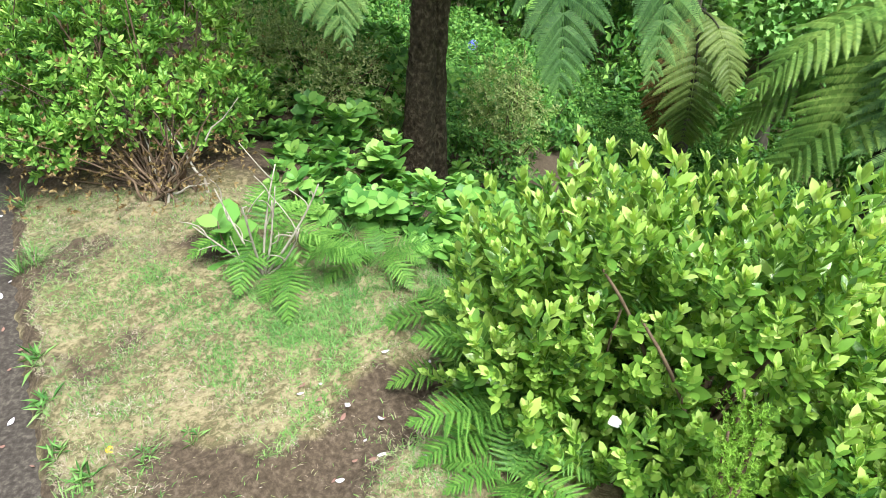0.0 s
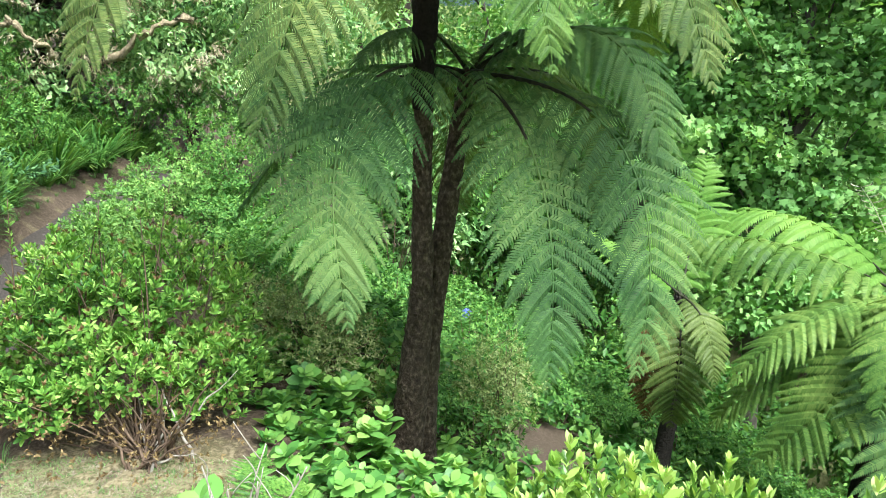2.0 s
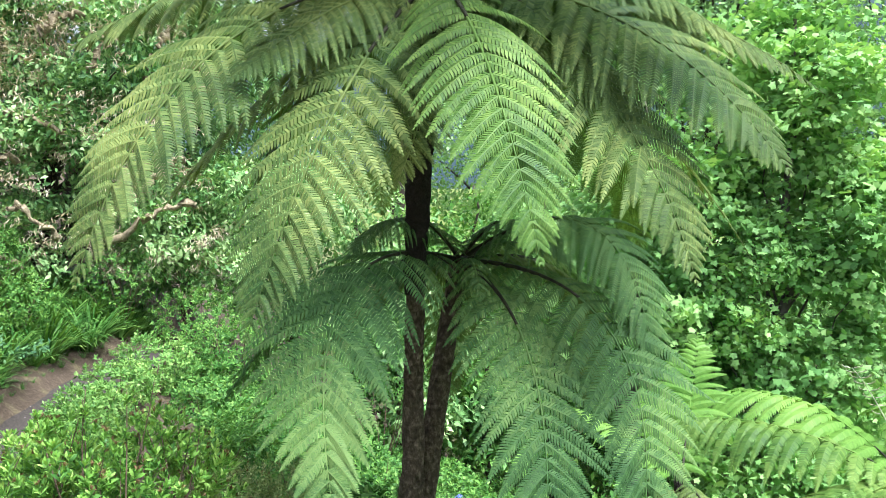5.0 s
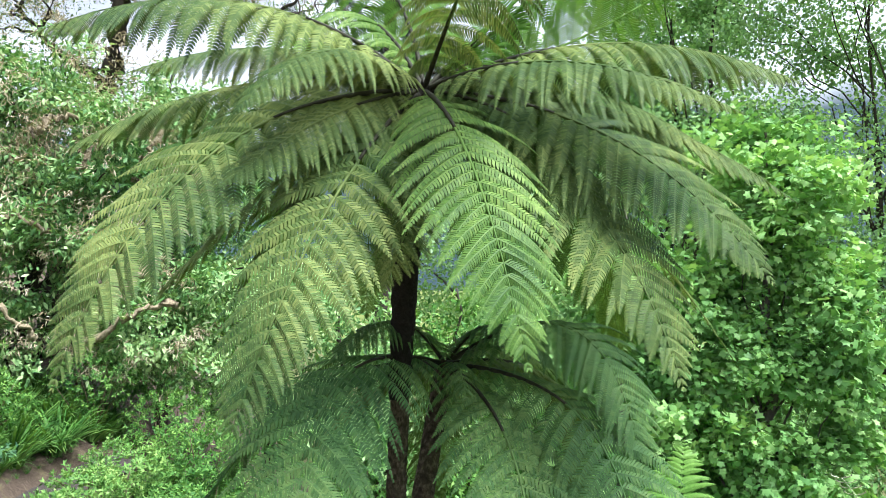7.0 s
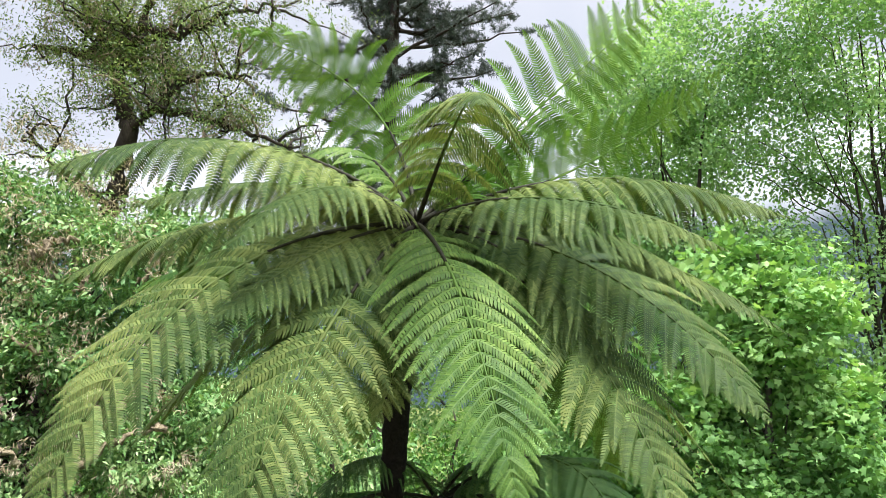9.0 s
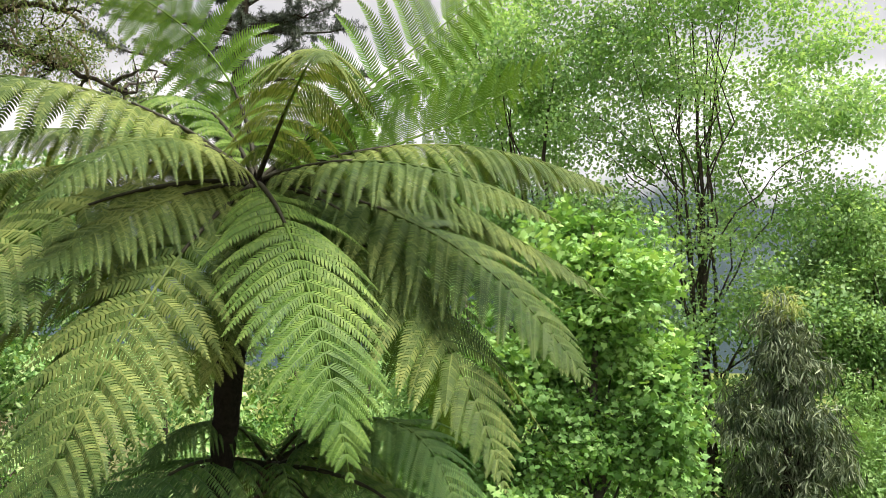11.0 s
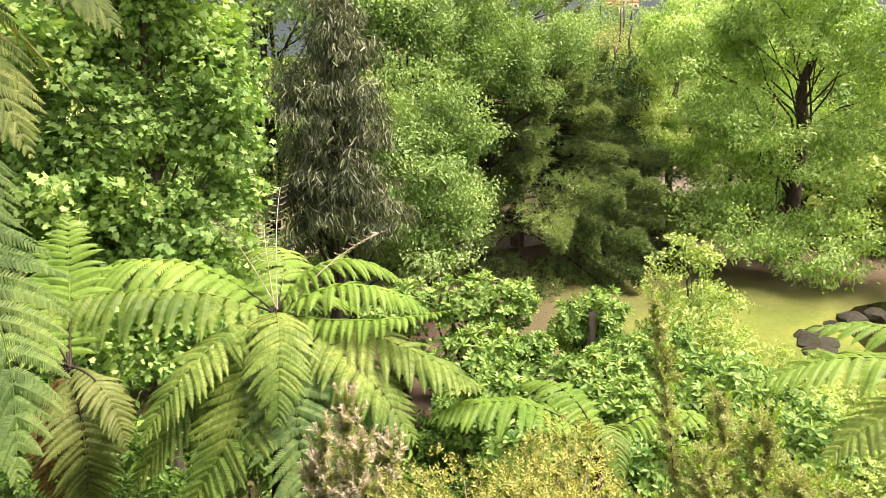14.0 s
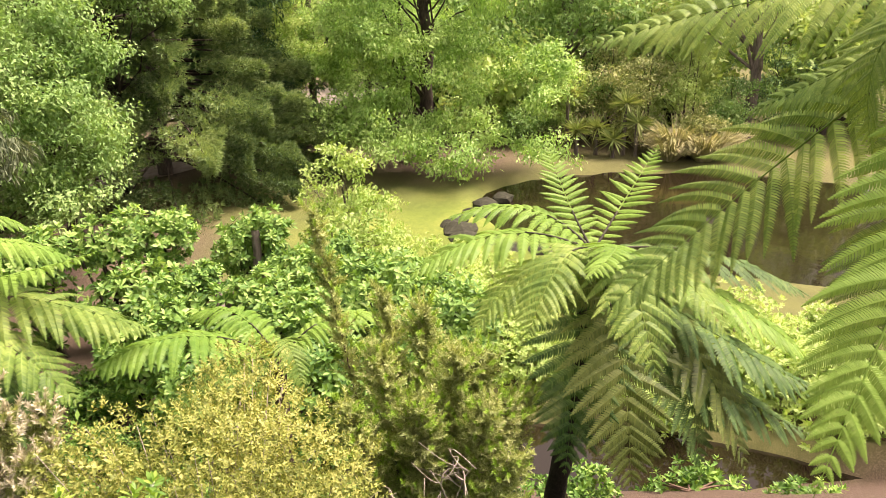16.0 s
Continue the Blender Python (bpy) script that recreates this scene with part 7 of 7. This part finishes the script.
for i, b in enumerate(boughs):
    b = np.array(b)
    q = np.linspace(0, len(b) - 1, 7 * (len(b) - 1) + 1)
    ln = np.stack([np.interp(q, np.arange(len(b)), b[:, k]) for k in range(3)], -1)
    ln[1:-1] += rng.normal(0, 0.035, ln[1:-1].shape)
    r0 = 0.24 if i == 0 else 0.10
    V, F = tube(ln, np.linspace(r0, 0.05 if i == 0 else 0.025, len(ln)) * rng.uniform(0.85, 1.2, len(ln)), 9, 0.08)
    part("trunk" if i == 0 else "bough", V, F, BARK_DARK, twisted, "", True)
    tips.append(ln[len(ln) // 2 if i == 0 else 2:])
tips = np.concatenate(tips)
ends = []
for i in range(150):
    o = tips[int(rng.integers(len(tips)))]
    p1 = o + rng.normal(0, 0.45, 3) + UP * 0.15
    p2 = p1 + rng.normal(0, 0.5, 3) + UP * 0.1
    ln = curve(o, p1, p2, 10) + rng.normal(0, 0.03, (10, 3))
    V, F = tube(ln, np.linspace(0.034, 0.008, 10), 6, 0.1)
    part("limb", V, F, MOSS if i % 3 == 0 else BARK_DARK, twisted, "", True)
    ends += [ln[5], ln[-1]]
P = np.repeat(np.array(ends), 12, 0)
P = P + rng.normal(0, 1, P.shape) * np.array([0.32, 0.32, 0.11])
V, F = cluster_leaves(P, unit(rng.normal(size=P.shape) + UP), 13, 0.09, SIMPLE, 0.07, 0.1)
part("crown", V, F, GNARLED, twisted)
V, F = cluster_leaves(P[::12] - UP * 0.12, unit(rng.normal(size=P[::12].shape)), 26, 0.11, NARROW, 0.10, 0.8)
part("lichen_tuft", V, F, MOSS, twisted, "tan tufts of hanging lichen")
pine = thing("far_pine", (-1.5, 23, gz(-1.5, 23)), "tall pine with level boughs of dark needle tufts", "tree")
V, F = tube(np.linspace(0, 1, 12)[:, None] * np.array([0.3, 0, 20 - gz(-1.5, 23)]) + np.array([-1.5, 23, gz(-1.5, 23)]), np.linspace(0.34, 0.12, 12), 10, 0.04)
part("trunk", V, F, BARK_DARK, pine, "", True)
P, D = [], []
for i in range(64):
    o = np.array([-1.25, 23, rng.uniform(8.0, 19.5)])
    a = rng.uniform(0, 6.28)
    e = o + np.array([math.cos(a) * rng.uniform(2.0, 5.6), math.sin(a) * rng.uniform(1.5, 3.5), rng.uniform(-0.3, 1.3)])
    ln = curve(o, (o + e) / 2 + UP * rng.uniform(-0.6, 0.1), e, 10) + rng.normal(0, 0.05, (10, 3))
    V, F = tube(ln, np.linspace(0.07, 0.015, 10), 6)
    part("limb", V, F, BARK_DARK, pine, "", True)
    q = rng.uniform(0.25, 1, 34)
    c = np.stack([np.interp(q, np.linspace(0, 1, 10), ln[:, k]) for k in range(3)], -1)
    d = unit(rng.normal(size=(34, 3)) * np.array([1, 1, 0.45]) + UP * 0.4)
    P += [c + d * rng.uniform(0.1, 0.75, (34, 1)), e[None] + rng.normal(0, 0.1, (1, 3))]
    D += [d, unit(e - o)[None]]
P, D = np.concatenate(P), np.concatenate(D)
V, F = whorls(np.concatenate([P, P - D * 0.14, P - D * 0.28]), np.tile(D, (3, 1)), 14, NARROW, 0.19, 62, 0.08)
part("needles", V, F, PINE_NEEDLE, pine)
for x, y, z, r in ((-5.6, 9.6, 1.3, 0.6), (-6.6, 9.0, 1.6, 0.8), (-7.6, 10.0, 2.4, 0.9), (-5.0, 11.4, 1.4, 0.7), (-4.0, 12.4, 1.2, 0.8), (-6.4, 10.4, 1.9, 0.6), (-5.6, 12.4, 2.2, 0.9), (-2.75, 5.2, 0.75, 0.42), (-3.0, 5.9, 0.75, 0.42), (-3.25, 6.7, 0.7, 0.4), (-3.4, 7.6, 0.72, 0.42), (-3.4, 8.6, 0.75, 0.5), (-2.9, 9.6, 0.7, 0.6), (-2.2, 10.6, 0.5, 0.8), (-1.0, 11.5, 0.0, 0.9), (-3.6, 10.8, 0.9, 0.7)):
    shrub("bank_shrub", (x, y, gz(x, y)), [(x, y, z, r, r, r * 0.7)], 380, 7, SIMPLE, 0.06, SMALL_DARK if r < 0.6 else UNDER, "low mixed shrub at the path's edge", "shrub", TWIG, 8, 0.01, "shrubs along the path")


# ---- houses beyond the park ----
def house(at, w, d, h, turn, roofed=True):
    ob = thing("house", at, "white-walled house with a terracotta roof", "house", "houses of the town")
    c, s = math.cos(turn), math.sin(turn)
    R = np.array([[c, -s, 0], [s, c, 0], [0, 0, 1]])

    def block(x0, x1, y0, y1, z0, z1):
        V = np.array([(x, y, z) for z in (z0, z1) for x, y in ((x0, y0), (x1, y0), (x1, y1), (x0, y1))]) @ R.T + np.array(at)
        return V, [np.array([(0, 3, 2, 1), (4, 5, 6, 7), (0, 1, 5, 4), (1, 2, 6, 5), (2, 3, 7, 6), (3, 0, 4, 7)])]
    part("wall", *block(-w / 2, w / 2, -d / 2, d / 2, -1, h), PLASTER, ob)
    o = 0.4
    V = np.array([(-w / 2 - o, -d / 2 - o, h), (w / 2 + o, -d / 2 - o, h), (w / 2 + o, d / 2 + o, h), (-w / 2 - o, d / 2 + o, h), (-w / 2 + 1, 0, h + d * 0.3), (w / 2 - 1, 0, h + d * 0.3)]) @ R.T + np.array(at)
    part("roof", V, [np.array([(0, 1, 5, 4), (2, 3, 4, 5)]), np.array([(1, 2, 5), (3, 0, 4)]), np.array([(0, 3, 2, 1)])], ROOF, ob)
    for i in range(int(w // 3)):
        x = -w / 2 + 1.5 + 3 * i
        part("window", *block(x - 0.5, x + 0.5, -d / 2 - 0.06, -d / 2 + 0.02, h * 0.4, h * 0.75), GLASS_DARK, ob)


for x, y, z, w, h, tn in ((342.5, 224.7, 28, 6, 3.5, -0.9), (342.8, 219.8, 26.5, 7, 3, -1.1), (354.4, 222.1, 29.5, 6, 3.5, -0.8), (354.4, 217.4, 28, 6, 3, -1.0), (373.1, 203.6, 29.5, 7, 3.5, -1.1), (370.9, 197.8, 28, 6, 3, -0.9), (308.1, 224.4, 18, 7, 4, -0.9), (232.8, 279.8, 8.5, 9, 4.5, -0.7), (233.3, 270.0, 4, 9, 5, -0.6), (242.6, 266.7, 6.5, 8, 4.5, -0.8), (230.6, 262.1, 0, 10, 5, -0.7)):
    house((x, y, z), w, 8, h, tn)

# ---- lawn blades and litter ----
n = 300000
x, y = rng.uniform(-2.6, 0.35, n), rng.uniform(1.1, 3.35, n)
fld = np.sin(x * 6.1 + 2.3 * y) + np.sin(y * 7.3 - 3.1 * x + 1) + 0.8 * np.sin(x * 15 + y * 11)
cover = np.clip(0.62 + 0.20 * fld - gully_at(x, y) * 0.9 - bare_at(x, y) * 0.85, 0.02, 1)
ok = (x > np.interp(y, RIGHT_Y, RIGHT_X) + 0.03 + 0.03 * np.sin(y * 23)) & (slope_d(x, y) < 0.25) & (rng.uniform(size=n) < cover)
x, y = x[ok], y[ok]
kind = rng.uniform(size=len(x))
gr = np.clip(green_at(x, y) * 1.1 + 0.16 + 0.06 * np.sin(x * 8 + y * 6), 0, 0.9)
sets = {"green": kind < gr, "straw": kind > gr + (1 - gr) * 0.5}
sets["dull"] = ~(sets["green"] | sets["straw"])


def blades(sel, size, flat):
    m = int(sel.sum())
    a = rng.uniform(0, 6.28, m)
    d = np.stack([np.cos(a), np.sin(a), np.zeros(m)], -1)
    return scatter(shape_blade(0.10, 0.4, 2), np.stack([x[sel], y[sel], ground_z(x[sel], y[sel]) - 0.003], -1), d * rng.uniform(flat * 0.3, flat, (m, 1)) + UP, UP * 0.5 - d, size * rng.uniform(0.6, 1.5, m))


GV, GF = blades(sets["green"], 0.026, 1.1)
SV, SF = blades(sets["straw"], 0.019, 3.0)
V, F = blades(sets["dull"], 0.02, 1.6)
single("green_grass", GV, GF, TUFT, "fresh green grass in patches of the lawn", "grass", kind="stuff")
single("dry_grass", SV, SF, DRY, "dry straw-coloured clippings in the lawn", "grass", kind="stuff")
single("lawn_grass", V, F, GRASS, "short patchy dry lawn grass", "grass", kind="stuff")
for i in range(70):
    onpath = i < 26
    if onpath:
        y = rng.uniform(1.3, 3.4)
        x = np.interp(y, RIGHT_Y, RIGHT_X) - rng.uniform(0.02, 0.4)
        z = 0.378
    elif i < 40:
        y = rng.uniform(5.5, 9)
        x = np.interp(y, LEFT_Y, LEFT_X) + rng.uniform(0.05, 1.0)
        z = 0.378
    else:
        x, y = rng.uniform(-0.65, -0.1), rng.uniform(1.4, 2.3)
        z = gz(x, y) + 0.006
    petal = (i % 3 == 0) if i < 40 else rng.uniform() < 0.5
    a = rng.uniform(0, 6.28)
    V, F = scatter(shape_oval(0.5, -0.08, -0.15), np.array([[x, y, z + 0.004]]), np.array([[math.cos(a), math.sin(a), 0.08]]), UP[None] + rng.normal(0, 0.15, (1, 3)), rng.uniform(0.018, 0.042))
    single("fallen_petal" if petal else "fallen_leaf", V, F, PETAL_MAT if petal else DEAD_LEAF, "pale fallen petal on the ground" if petal else "dry brown fallen leaf on the ground", "petal" if petal else "leaf", group="fallen petals" if petal else "fallen leaves")
